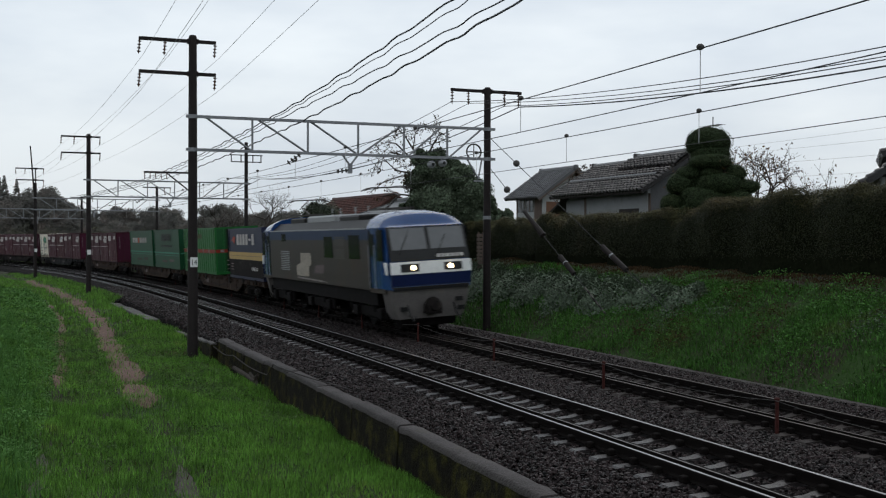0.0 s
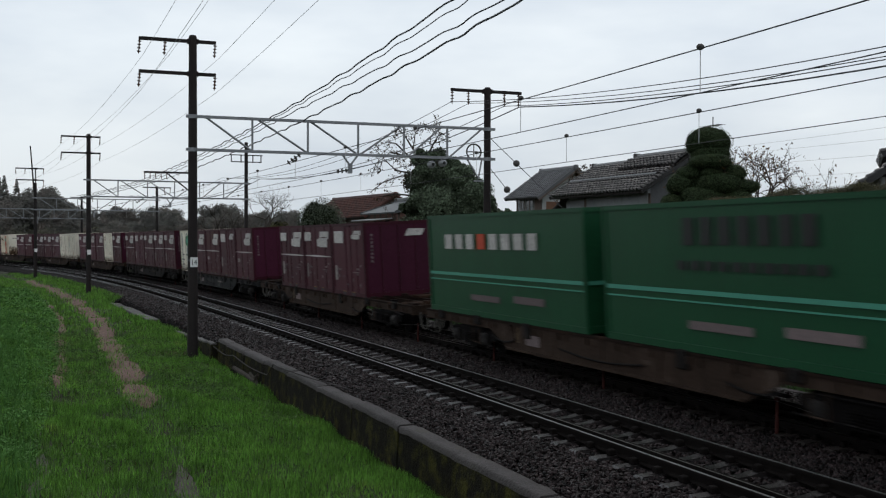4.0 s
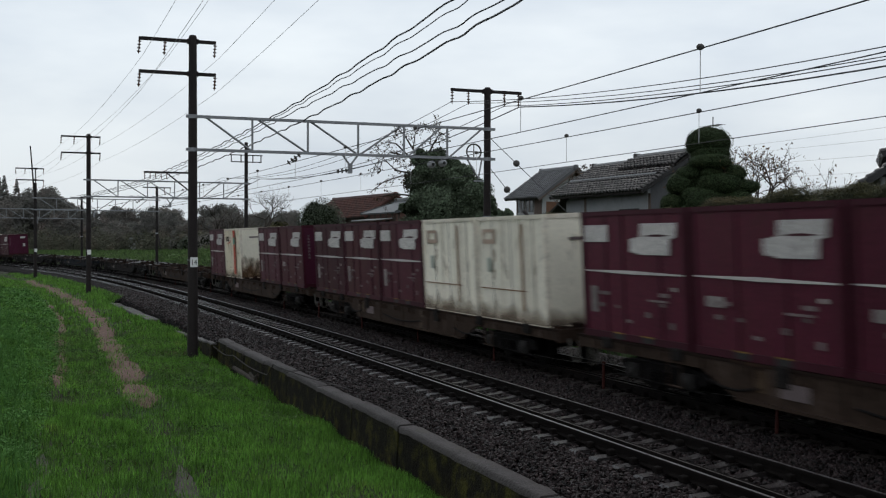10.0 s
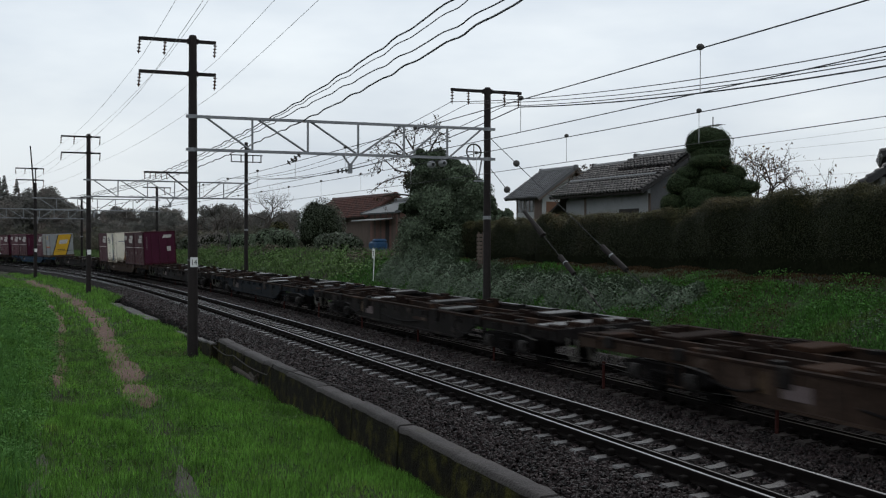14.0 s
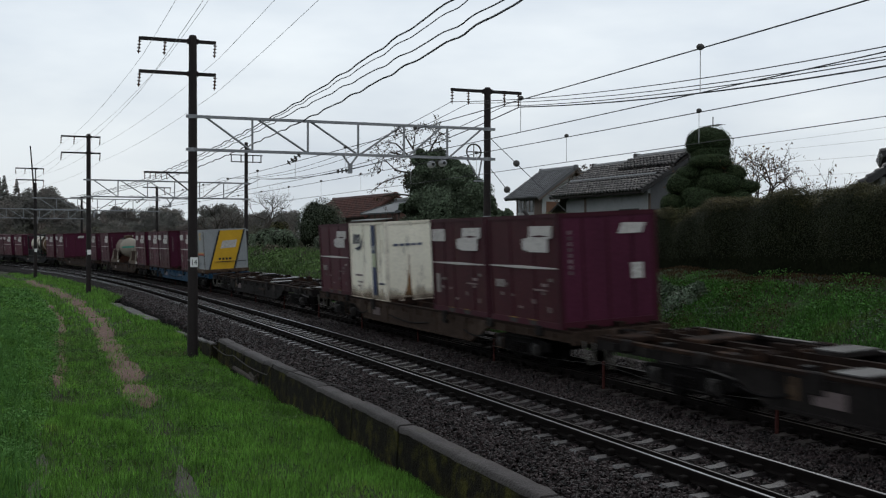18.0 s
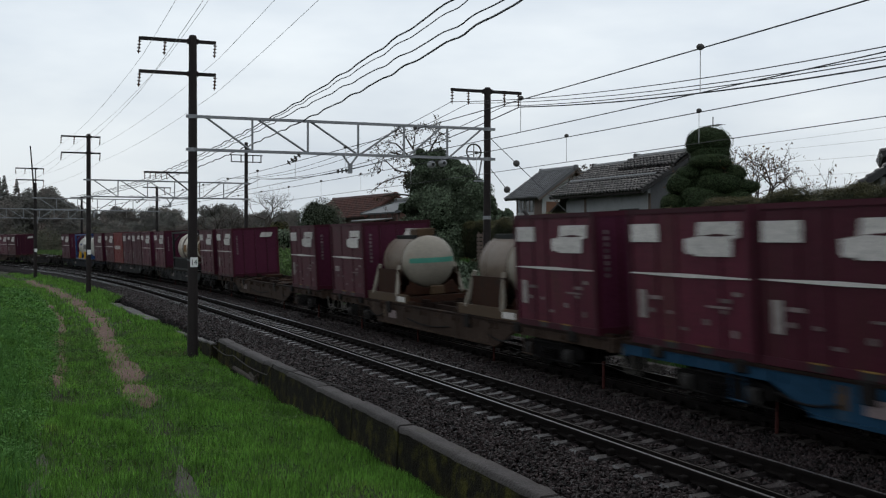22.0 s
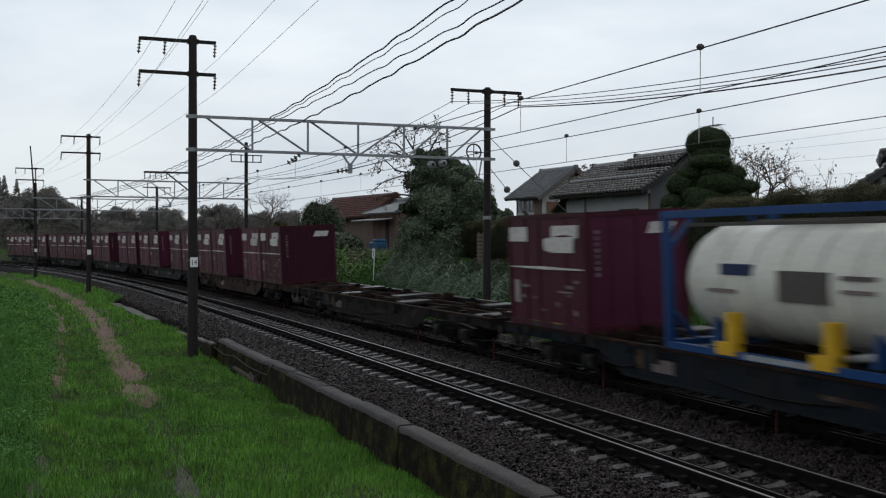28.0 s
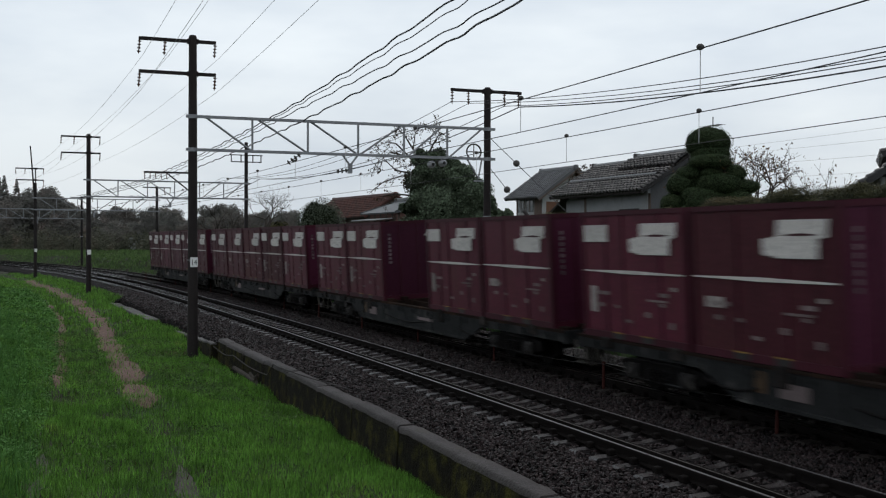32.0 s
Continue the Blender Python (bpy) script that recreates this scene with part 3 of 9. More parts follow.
def make_wires():
    S = SUPPORTS
    # contact wires and messengers
    for lat, zc, zm in ((0.0, 4.88, 5.5), (TRACK_GAP, 4.77, 5.39)):
        c = wire("contact_wire", [(s, lat + (0.1 if i % 2 else -0.1), zc) for i, s in enumerate(S)], 0.008, "taut contact wire above the track")
        m = wire("messenger_wire", [(s, lat + (0.1 if i % 2 else -0.1), zm) for i, s in enumerate(S)], 0.01, "dark messenger wire above the contact wire", sag=0.03)
        for s in [(2.94 if lat == 0 else 2.85) + (5.7 if lat == 0 else 5.42) * i for i in range(-2, 17)]:
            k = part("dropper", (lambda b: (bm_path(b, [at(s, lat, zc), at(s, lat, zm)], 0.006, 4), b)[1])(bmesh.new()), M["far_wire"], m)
            b = bmesh.new()
            q = at(s, lat, zm)
            bm_lathe(b, q - Vector((0.05, 0, 0)), q + Vector((0.05, 0, 0)), [(0, 0.02), (0.3, 0.045), (0.7, 0.045), (1, 0.02)], 8)
            part("clamp", b, M["dark_steel"], m)
    # wires of the tall near poles
    for lat, d in ((-4.86, 0.5), (-4.09, 0.5), (-2.54, 0.5), (-4.86, 1.52), (-2.54, 1.52)):
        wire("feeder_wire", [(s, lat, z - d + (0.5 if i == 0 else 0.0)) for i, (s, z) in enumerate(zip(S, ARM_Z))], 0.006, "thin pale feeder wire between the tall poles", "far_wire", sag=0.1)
    # cables from the far pole's crossarm
    for lat, z0, z1, r in ((5.45, 7.68, 6.48, 0.011), (6.1, 7.66, 6.42, 0.011), (7.45, 7.62, 6.87, 0.013), (8.05, 7.62, 6.84, 0.02)):
        wire("supply_cable", [(S[0], lat, z1), (S[1], lat, z0), (S[2], lat - 0.3, 7.0), (S[3], lat - 0.4, 7.0)], r, "black sagging supply cable along the far poles", sag=0.75)
    # twisted cables over the near track
    for (l0, z0), (l1, z1), (s2, l2, z2), r in (((-0.35, 7.15), (0.3, 6.85), (12.1, 0.0, 7.98), 0.02), ((-0.3, 7.1), (0.6, 6.85), (11.3, 0.0, 7.8), 0.013),
                                              ((-0.15, 7.05), (0.95, 6.85), (9.6, 0.0, 7.45), 0.016), ((0.25, 6.82), (1.5, 6.85), (8.3, 0.0, 7.3), 0.022)):
        wire("twisted_cable", [(s2 - 14, l2, z2 + (z2 - z0) * 0.95), (s2, l2, z2), (S[1], l0, z0), (S[2], l1, z1), (S[3], l1, z1)], r, "black cable wound round its carrier wire above the tracks", sag=0.04, wave=0.02)


make_wires()


def make_guys():
    """Guy wires of the far pole, with round insulators and dark protecting tubes, going down into the bank."""
    g = thing("guy_wire", Matrix(), "guy wires with dark protective tubes anchored in the bank", "guy wire")
    top = SUPPORTS[1]
    for (z0, (s1, l1, z1)) in ((6.5, (16.0, 8.4, 0.6)), (5.45, (19.5, 8.0, 0.7))):
        a, b = at(top, 6.9, z0), at(s1, l1, z1)
        bm = bmesh.new()
        bm_tube(bm, a, b, 0.012, n=5)
        w = part("strand", bm, M["wire"], g)
        bm = bmesh.new()
        c = a.lerp(b, 0.17)
        e = (b - a).normalized() * 0.12
        bm_lathe(bm, c - e, c + e, [(0, 0.03), (0.25, 0.1), (0.5, 0.118), (0.75, 0.1), (1, 0.03)], 12)
        part("ball_insulator", bm, M["dark_steel"], w, smooth=60)
        bm = bmesh.new()
        bm_tube(bm, a.lerp(b, 0.64), a.lerp(b, 0.755), 0.085, n=10)
        part("guard_tube", bm, M["pole"], w, "dark protective tube")
        bm = bmesh.new()
        bm_tube(bm, a.lerp(b, 0.683), a.lerp(b, 0.689), 0.088, n=10)
        part("ring", bm, M["steel"], w)
        for k in range(7 if z0 < 6 else 0):
            bm = bmesh.new()
            bm_tube(bm, a.lerp(b, 0.84 + 0.022 * k), a.lerp(b, 0.862 + 0.022 * k), 0.026, n=6)
            part("sleeve", bm, M["pole" if k % 2 else "plate_grey"], w, "dark sleeve ring" if k % 2 else "pale sleeve ring")
        if z0 < 6:
            bm = bmesh.new()
            bm_tube(bm, a.lerp(b, 0.33), a.lerp(b, 0.5), 0.06, 0.1, n=8)
            part("upper_guard", bm, M["pole"], w)


make_guys()


def make_posts():
    spots = [4.85 + 5.58 * i for i in range(-2, 14)]
    for s in spots:
        p_ = thing("rope_post", beside(s, 2.75, -0.25), "short rusty red post between the tracks", "post", "posts between the tracks")
        bm = bmesh.new()
        bm_tube(bm, (0, 0, -0.2), (0, 0, 0.62), 0.032, n=8)
        part("stake", bm, M["post_red"], p_)
        bm = bmesh.new()
        bm_lathe(bm, (0, 0, 0.61), (0, 0, 0.66), [(0, 0.045), (0.6, 0.045), (1, 0.015)], 8)
        part("cap", bm, M["post_red"], p_)
    bm = bmesh.new()
    pts = []
    for s0, s1 in zip(spots, spots[1:]):
        for k in range(8):
            q = at(s0 + (s1 - s0) * k / 8, 2.71, 0.36)
            q.z -= 0.5 * (k / 8) * (1 - k / 8)
            pts.append(q)
    bm_path(bm, pts, 0.0045, 4)
    tagged(part("rope", bm, M["rope"]), "thin grey rope slung between the short posts", "rope")


make_posts()

# ------------------------------------------------------------------ the freight train
M["maroon"] = material("maroon_paint", (0.06, 0.0095, 0.0195), 0.5, vary=0.4, scale=1.2, fine=18, bump=0.06, streak=0.25, second=(0.04, 0.011, 0.0125), second_at=0.52, random_=0.25, spec=0.12)
M["maroon_brown"] = material("faded_brown_maroon_paint", (0.05, 0.0112, 0.0165), 0.55, vary=0.45, scale=1.2, fine=18, bump=0.06, streak=0.25, second=(0.043, 0.0155, 0.0145), second_at=0.5, random_=0.2, spec=0.1)
M["maroon_dark"] = material("maroon_rib", (0.04, 0.007, 0.0135), 0.55, vary=0.25, scale=1.5, fine=20, bump=0.06, random_=0.2, spec=0.12)
M["maroon_end"] = material("maroon_end_paint", (0.046, 0.009, 0.021), 0.5, vary=0.28, scale=1.2, fine=18, bump=0.06, streak=0.25, second=(0.045, 0.01, 0.02), second_at=0.56, random_=0.3, spec=0.1)
M["wagon_slate"] = material("wagon_slate", (0.0085, 0.011, 0.015), 0.7, vary=0.35, scale=1.4, fine=16, bump=0.1, streak=0.3, second=(0.012, 0.011, 0.011), second_at=0.5, spec=0.06)
M["rusty_frame"] = material("rusty_frame", (0.055, 0.033, 0.022), 0.7, vary=0.5, scale=2.5, fine=18, bump=0.1, second=(0.2, 0.165, 0.13), second_at=0.56, spec=0.08)
# Base lifted to grey: part of the sky's reflection is in the colour.
M["windscreen"] = material("windscreen_glass", (0.085, 0.088, 0.092), 0.05, vary=0.15, scale=0.8, fine=3, bump=0, spec=0.6)
M["tank_rust"] = material("rusty_tank", (0.075, 0.046, 0.028), 0.5, metal=0.1, vary=0.4, scale=2.5, fine=16, bump=0.04, second=(0.13, 0.085, 0.055), second_at=0.56)
M["roof_under_brown"] = material("dark_brown_plate", (0.03, 0.02, 0.014), 0.6, vary=0.3, scale=3, fine=20, bump=0.05, spec=0.08)
M["rust"] = material("rust_streak", (0.2, 0.11, 0.055), 0.8, vary=0.3, scale=6, fine=30, bump=0.05, streak=0.3, spec=0.06)
M["green_end"] = material("green_end_paint", (0.012, 0.075, 0.022), 0.45, vary=0.2, scale=1.5, fine=16, bump=0.05, streak=0.3)
M["cream_edge"] = material("stained_cream_edge", (0.6, 0.55, 0.46), 0.6, vary=0.3, scale=2.5, fine=16, bump=0.05, second=(0.34, 0.22, 0.15), second_at=0.6, spec=0.1)
# The whiter light on the ends is put into this tone; brown patches are rust.
M["cream_end"] = material("lit_cream_end", (0.7, 0.655, 0.545), 0.55, vary=0.15, scale=1.3, fine=14, bump=0.05, streak=0.5, second=(0.42, 0.3, 0.19), second_at=0.62, random_=0.08)
M["deck_dark"] = material("dark_deck_steel", (0.016, 0.0105, 0.0085), 0.8, vary=0.45, scale=2, fine=20, bump=0.1, second=(0.042, 0.023, 0.015), second_at=0.53, spec=0.03)
M["tank_brown"] = material("brown_tank_cladding", (0.13, 0.098, 0.075), 0.5, vary=0.25, scale=2, fine=16, bump=0.04, second=(0.06, 0.035, 0.022), second_at=0.52)
M["red"] = material("red_paint", (0.125, 0.012, 0.009), 0.5, vary=0.2, scale=1.5, fine=20, bump=0.06, streak=0.3)
M["cream"] = material("cream_paint", (0.7, 0.655, 0.55), 0.55, vary=0.15, scale=1.6, fine=14, bump=0.05, streak=0.4, second=(0.55, 0.45, 0.33), second_at=0.64, random_=0.1)
M["rusty_cream"] = material("rusty_cream_paint", (0.64, 0.57, 0.43), 0.6, vary=0.18, scale=1.6, fine=14, bump=0.06, streak=0.35, second=(0.36, 0.24, 0.14), second_at=0.6)
M["off_white"] = material("off_white_paint", (0.75, 0.705, 0.59), 0.5, vary=0.1, scale=1.6, fine=16, bump=0.04, streak=0.4, second=(0.52, 0.46, 0.36), second_at=0.66)
M["faded_brown"] = material("faded_brown_paint", (0.36, 0.27, 0.21), 0.65, vary=0.4, scale=6, fine=30, bump=0)
M["faded_sage"] = material("faded_sage_paint", (0.3, 0.33, 0.28), 0.65, vary=0.4, scale=6, fine=30, bump=0)
M["label_white"] = material("label_white", (0.43, 0.405, 0.385), 0.6, vary=0.5, scale=9, fine=40, bump=0, random_=0.12)
M["label_worn"] = material("label_worn", (0.22, 0.195, 0.185), 0.7, vary=0.45, scale=6, fine=40, bump=0, random_=0.3, spec=0.08)
M["label_faint"] = material("label_faint", (0.12, 0.085, 0.095), 0.65, vary=0.4, scale=9, fine=40, bump=0, random_=0.4)
M["label_dim"] = material("label_dim", (0.13, 0.1, 0.1), 0.65, vary=0.3, scale=9, fine=40, bump=0, random_=0.3)
M["navy"] = material("navy_paint", (0.014, 0.018, 0.045), 0.4, vary=0.2, scale=1.5, fine=20, bump=0.04)
M["gold"] = material("ochre_stripe", (0.4, 0.27, 0.1), 0.5, vary=0.15, scale=3, fine=20, bump=0)
M["green"] = material("green_paint", (0.014, 0.105, 0.024), 0.42, vary=0.18, scale=1.5, fine=16, bump=0.05, streak=0.3)
M["dark_green"] = material("dark_green_paint", (0.008, 0.053, 0.022), 0.42, vary=0.2, scale=1.5, fine=16, bump=0.05, streak=0.3)
M["mint"] = material("mint_stripe", (0.06, 0.24, 0.17), 0.5, vary=0.15, scale=3, fine=20, bump=0)
M["orange_red"] = material("orange_red_stripe", (0.42, 0.055, 0.025), 0.5, vary=0.15, scale=3, fine=20, bump=0)
M["yellow"] = material("yellow_paint", (0.5, 0.29, 0.02), 0.45, vary=0.15, scale=2, fine=18, bump=0.03)
M["grey_box"] = material("pale_grey_paint", (0.235, 0.245, 0.252), 0.5, vary=0.2, scale=1.6, fine=16, bump=0.04, streak=0.25)
M["dim_yellow"] = material("dirty_yellow_paint", (0.17, 0.105, 0.03), 0.6, vary=0.4, scale=5, fine=24, bump=0, random_=0.4)
M["grey_beige"] = material("grimy_beige_grey_paint", (0.2, 0.2, 0.175), 0.55, vary=0.25, scale=1.6, fine=16, bump=0.04, streak=0.25, second=(0.13, 0.12, 0.1), second_at=0.58)
M["shield_green"] = material("shield_green_paint", (0.03, 0.16, 0.06), 0.5, vary=0.25, scale=5, fine=24, bump=0)
M["blue_stripe"] = material("blue_stripe", (0.014, 0.024, 0.07), 0.5, vary=0.15, scale=3, bump=0)
M["green_shadow"] = material("shaded_dark_green", (0.013, 0.045, 0.016), 0.6, vary=0.35, scale=2.5, fine=20, bump=0.05)
M["dull_red"] = material("dull_red_stripe", (0.2, 0.022, 0.012), 0.55, vary=0.3, scale=3, fine=20, bump=0)
M["faded_red"] = material("faded_red_lettering", (0.07, 0.06, 0.022), 0.6, vary=0.4, scale=3, fine=20, bump=0)
M["faded_green"] = material("faded_green_stripe", (0.36, 0.39, 0.26), 0.55, vary=0.2, scale=4, fine=20, bump=0)
M["letter_navy"] = material("navy_lettering", (0.02, 0.026, 0.05), 0.5, vary=0.2, scale=6, fine=24, bump=0)
M["letter_grey"] = material("grey_blue_lettering", (0.09, 0.1, 0.15), 0.5, vary=0.3, scale=8, fine=24, bump=0)
M["wagon_tan"] = material("wagon_tan", (0.033, 0.0215, 0.0162), 0.75, vary=0.6, scale=2.2, fine=16, bump=0.1, streak=0.6, second=(0.075, 0.056, 0.045), second_at=0.58, spec=0.06)
M["wagon_grey"] = material("wagon_grey", (0.017, 0.0175, 0.018), 0.7, vary=0.6, scale=1.6, fine=16, bump=0.1, streak=0.6, second=(0.072, 0.069, 0.065), second_at=0.55, spec=0.06)
M["wagon_blue"] = material("wagon_blue", (0.01, 0.036, 0.07), 0.6, vary=0.3, scale=1.4, fine=16, bump=0.08, streak=0.3, second=(0.03, 0.045, 0.06), second_at=0.58, spec=0.06)
M["wagon_dark"] = material("wagon_dark", (0.013, 0.011, 0.0105), 0.75, vary=0.6, scale=1.8, fine=16, bump=0.1, second=(0.05, 0.042, 0.037), second_at=0.57, spec=0.06)
M["deck_rust"] = material("rusty_deck_plate", (0.032, 0.0175, 0.0115), 0.8, vary=0.5, scale=2, fine=20, bump=0.15, second=(0.017, 0.012, 0.01), second_at=0.52, spec=0.03)
M["deck_steel"] = material("wet_deck_steel", (0.014, 0.0115, 0.0105), 0.34, vary=0.5, scale=2, fine=20, bump=0.15, spec=0.2, second=(0.045, 0.042, 0.042), second_at=0.56)
M["axle_grime"] = material("axle_grime", (0.022, 0.02, 0.019), 0.6, vary=0.5, scale=5, fine=30, bump=0.1, second=(0.07, 0.065, 0.06), second_at=0.58, spec=0.1)
M["running_gear"] = material("running_gear", (0.006, 0.005, 0.005), 0.7, vary=0.5, second=(0.028, 0.024, 0.022), second_at=0.6, scale=3, fine=30, bump=0.1, spec=0.06)
M["loco_blue"] = material("loco_blue", (0.011, 0.044, 0.145), 0.22, vary=0.15, scale=1.5, fine=16, bump=0.02, coat=0.7)
M["loco_emblem"] = material("worn_cream_emblem_paint", (0.3, 0.265, 0.22), 0.6, vary=0.45, scale=3, fine=20, bump=0, second=(0.16, 0.12, 0.09), second_at=0.56)
M["loco_band"] = material("loco_band", (0.015, 0.032, 0.075), 0.4, vary=0.15, scale=1.5, fine=16, bump=0.02, spec=0.1)
M["loco_dark_blue"] = material("loco_dark_blue", (0.012, 0.02, 0.07), 0.35, vary=0.15, scale=2, fine=20, bump=0.02)
M["loco_grey"] = material("loco_grey", (0.041, 0.034, 0.03), 0.42, vary=0.2, scale=0.9, fine=14, bump=0.03, streak=0.4, spec=0.12, second=(0.052, 0.033, 0.022), second_at=0.52)
M["loco_pale"] = material("loco_pale_grey", (0.12, 0.11, 0.105), 0.5, vary=0.2, scale=2, fine=20, bump=0.03, second=(0.18, 0.15, 0.13), second_at=0.58)
M["roof_grey"] = material("roof_grey", (0.019, 0.018, 0.0185), 0.5, vary=0.25, scale=2, fine=20, bump=0.05, spec=0.1)
M["roof_pale"] = material("roof_pale", (0.28, 0.285, 0.29), 0.5, vary=0.15, scale=2, fine=20, bump=0.03)
M["glass_dark"] = material("cab_glass", (0.008, 0.009, 0.01), 0.15, vary=0.05, bump=0, spec=0.12)
M["lamp_on"] = plain_glow("lit_headlamp", (1.0, 0.74, 0.42), 9.0)
M["tank_steel"] = material("tank_steel", (0.52, 0.47, 0.39), 0.34, metal=0.35, vary=0.2, scale=2.2, fine=16, bump=0.03, second=(0.24, 0.15, 0.085), second_at=0.56)
M["tank_ring"] = material("ochre_worn_tank", (0.16, 0.1, 0.055), 0.45, metal=0.2, vary=0.35, scale=2.5, fine=16, bump=0.04, second=(0.09, 0.052, 0.03), second_at=0.52)
M["tank_white"] = material("tank_white", (0.5, 0.485, 0.43), 0.25, vary=0.15, scale=2, fine=16, bump=0.03, second=(0.36, 0.31, 0.24), second_at=0.62)
M["tank_band"] = material("tank_band_paint", (0.36, 0.34, 0.3), 0.4, vary=0.25, scale=3, fine=16, bump=0.02)
M["tank_cream"] = material("tank_cream", (0.225, 0.2, 0.165), 0.45, vary=0.15, scale=2, fine=16, bump=0.03, second=(0.16, 0.1, 0.065), second_at=0.56, random_=0.1)
M["frame_tan"] = material("frame_tan", (0.052, 0.031, 0.016), 0.6, vary=0.3, scale=3, fine=20, bump=0.05)
M["frame_blue"] = material("frame_blue", (0.009, 0.04, 0.13), 0.4, vary=0.2, scale=3, fine=20, bump=0.03)
M["frame_dark"] = material("frame_dark", (0.01, 0.012, 0.012), 0.5, vary=0.25, scale=3, fine=20, bump=0.03, spec=0.08)
M["saddle_brown"] = material("rusty_saddle_steel", (0.03, 0.013, 0.008), 0.7, vary=0.5, scale=2.5, fine=18, bump=0.08, second=(0.015, 0.01, 0.008), second_at=0.5, spec=0.06)
M["teal"] = material("teal_stripe", (0.05, 0.2, 0.15), 0.5, vary=0.15, bump=0)

SLOT, BOX = 3.89, 3.76
DECK = 1.02
WIDE = 2.45


def flat(bm, pts, y, depth=0.004):
    """A thin plate on the side that faces the near track, from (x, z) corners."""
    a = [bm.verts.new((x, y, z)) for x, z in pts]
    b = [bm.verts.new((x, y - depth, z)) for x, z in pts]
    n = len(pts)
    bm.faces.new(a)
    bm.faces.new(b[::-1])
    for i in range(n):
        bm.faces.new((a[i], b[i], b[(i + 1) % n], a[(i + 1) % n]))


def rect(x0, x1, z0, z1):
    return [(x0, z0), (x1, z0), (x1, z1), (x0, z1)]


def flat_end(bm, pts, x, depth=0.004):
    """The same on the front end, from (y, z) corners."""
    a = [bm.verts.new((x, y, z)) for y, z in pts]
    b = [bm.verts.new((x + depth, y, z)) for y, z in pts]
    n = len(pts)
    bm.faces.new(a[::-1])
    bm.faces.new(b)
    for i in range(n):
        bm.faces.new((a[i], a[(i + 1) % n], b[(i + 1) % n], b[i]))


def mark(parent, name, pts, mat, y, label="", end=False):
    bm = bmesh.new()
    (flat_end if end else flat)(bm, pts, y)
    return part(name, bm, M[mat], parent, label)


def container_shell(root, L, H, body, rib, ribs, pocket=True, end_ribs=3):
    """Box body with corner posts, rails, ribs, fork pockets and end doors with lock rods."""
    h = L / 2
    w = WIDE / 2
    bm = bmesh.new()
    bm_box_bev(bm, -h + 0.03, h - 0.03, -w + 0.03, w - 0.03, 0.1, H - 0.02)
    part("body", bm, M[body], root)
    for x in (-h, h - 0.11):
        for y in (-w, w - 0.11):
            bm = bmesh.new()
            bm_box(bm, x, x + 0.11, y, y + 0.11, 0, H)
            part("corner_post", bm, M[rib], root)
    for y in (-w, w - 0.06):
        for z0, z1, nm in ((0.0, 0.13, "bottom_rail"), (H - 0.09, H, "top_rail")):
            bm = bmesh.new()
            bm_box(bm, -h + 0.11, h - 0.11, y, y + 0.06, z0, z1)
            part(nm, bm, M[rib], root)
    for x in (-h, h - 0.06):
        for z0, z1, nm in ((0.0, 0.15, "bottom_rail"), (H - 0.1, H, "top_rail")):
            bm = bmesh.new()
            bm_box(bm, x, x + 0.06, -w + 0.11, w - 0.11, z0, z1)
            part(nm, bm, M[rib], root)
    for x in ribs:
        bm = bmesh.new()
        bm_box(bm, x - 0.03, x + 0.03, -w + 0.012, -w + 0.04, 0.13, H - 0.09)
        part("rib", bm, M[rib], root)
    if pocket:
        for x in (-0.52, 0.52):
            bm = bmesh.new()
            bm_box(bm, x - 0.19, x + 0.19, -w - 0.006, -w + 0.02, 0.015, 0.115)
            part("fork_pocket", bm, M["black_paint"], root, "dark fork pocket")
            mark(root, "pocket_edge", rect(x - 0.2, x + 0.2, 0.12, 0.145), "dim_yellow", -w - 0.004, "yellow edge")
    for k in range(end_ribs):
        y = -w + WIDE * (k + 1) / (end_ribs + 1)
        bm = bmesh.new()
        bm_tube(bm, (h - 0.015, y, 0.15), (h - 0.015, y, H - 0.1), 0.022, n=6)
        part("lock_rod", bm, M[rib], root)


def emblem(root, x0, x1, z0, z1, y, mat="label_white"):
    """A plain white block shape in place of the operator's sign."""
    dx, dz = x1 - x0, z1 - z0
    shape = ((0, 0.5), (0, 0.14), (0.05, 0.05), (0.16, 0.07), (0.2, 0), (0.84, 0), (0.86, 0.5), (0.98, 0.55), (1, 1), (0.26, 1), (0.23, 0.58), (0.12, 0.54))
    pts = [(x0 + a * dx, z0 + b * dz) for a, b in shape]
    ob = mark(root, "emblem", pts, mat, y, "worn white block emblem")
    mark(ob, "slit", [(x0 + 0.28 * dx, z0 + 0.6 * dz), (x0 + 0.6 * dx, z0 + 0.57 * dz), (x0 + 0.9 * dx, z0 + 0.6 * dz), (x0 + 0.6 * dx, z0 + 0.66 * dz)], "maroon_dark", y - 0.0045)


def end_marks(root, L, H, square=False, logo=True, rod=False):
    x = L / 2 + 0.002
    if logo:
        mark(root, "end_emblem", [(0.25, H - 0.5), (0.85, H - 0.5), (0.95, H - 0.28), (0.35, H - 0.26)], "label_white", x, "small white emblem", end=True)
    for k in range(8):
        mark(root, "end_mark", rect(-0.98, -0.9, H - 0.46 - 0.125 * k, H - 0.38 - 0.125 * k), "label_faint", x, end=True)
    if square:
        mark(root, "end_plate", rect(0.55, 0.85, 1.0, 1.35), "label_white", x, end=True)


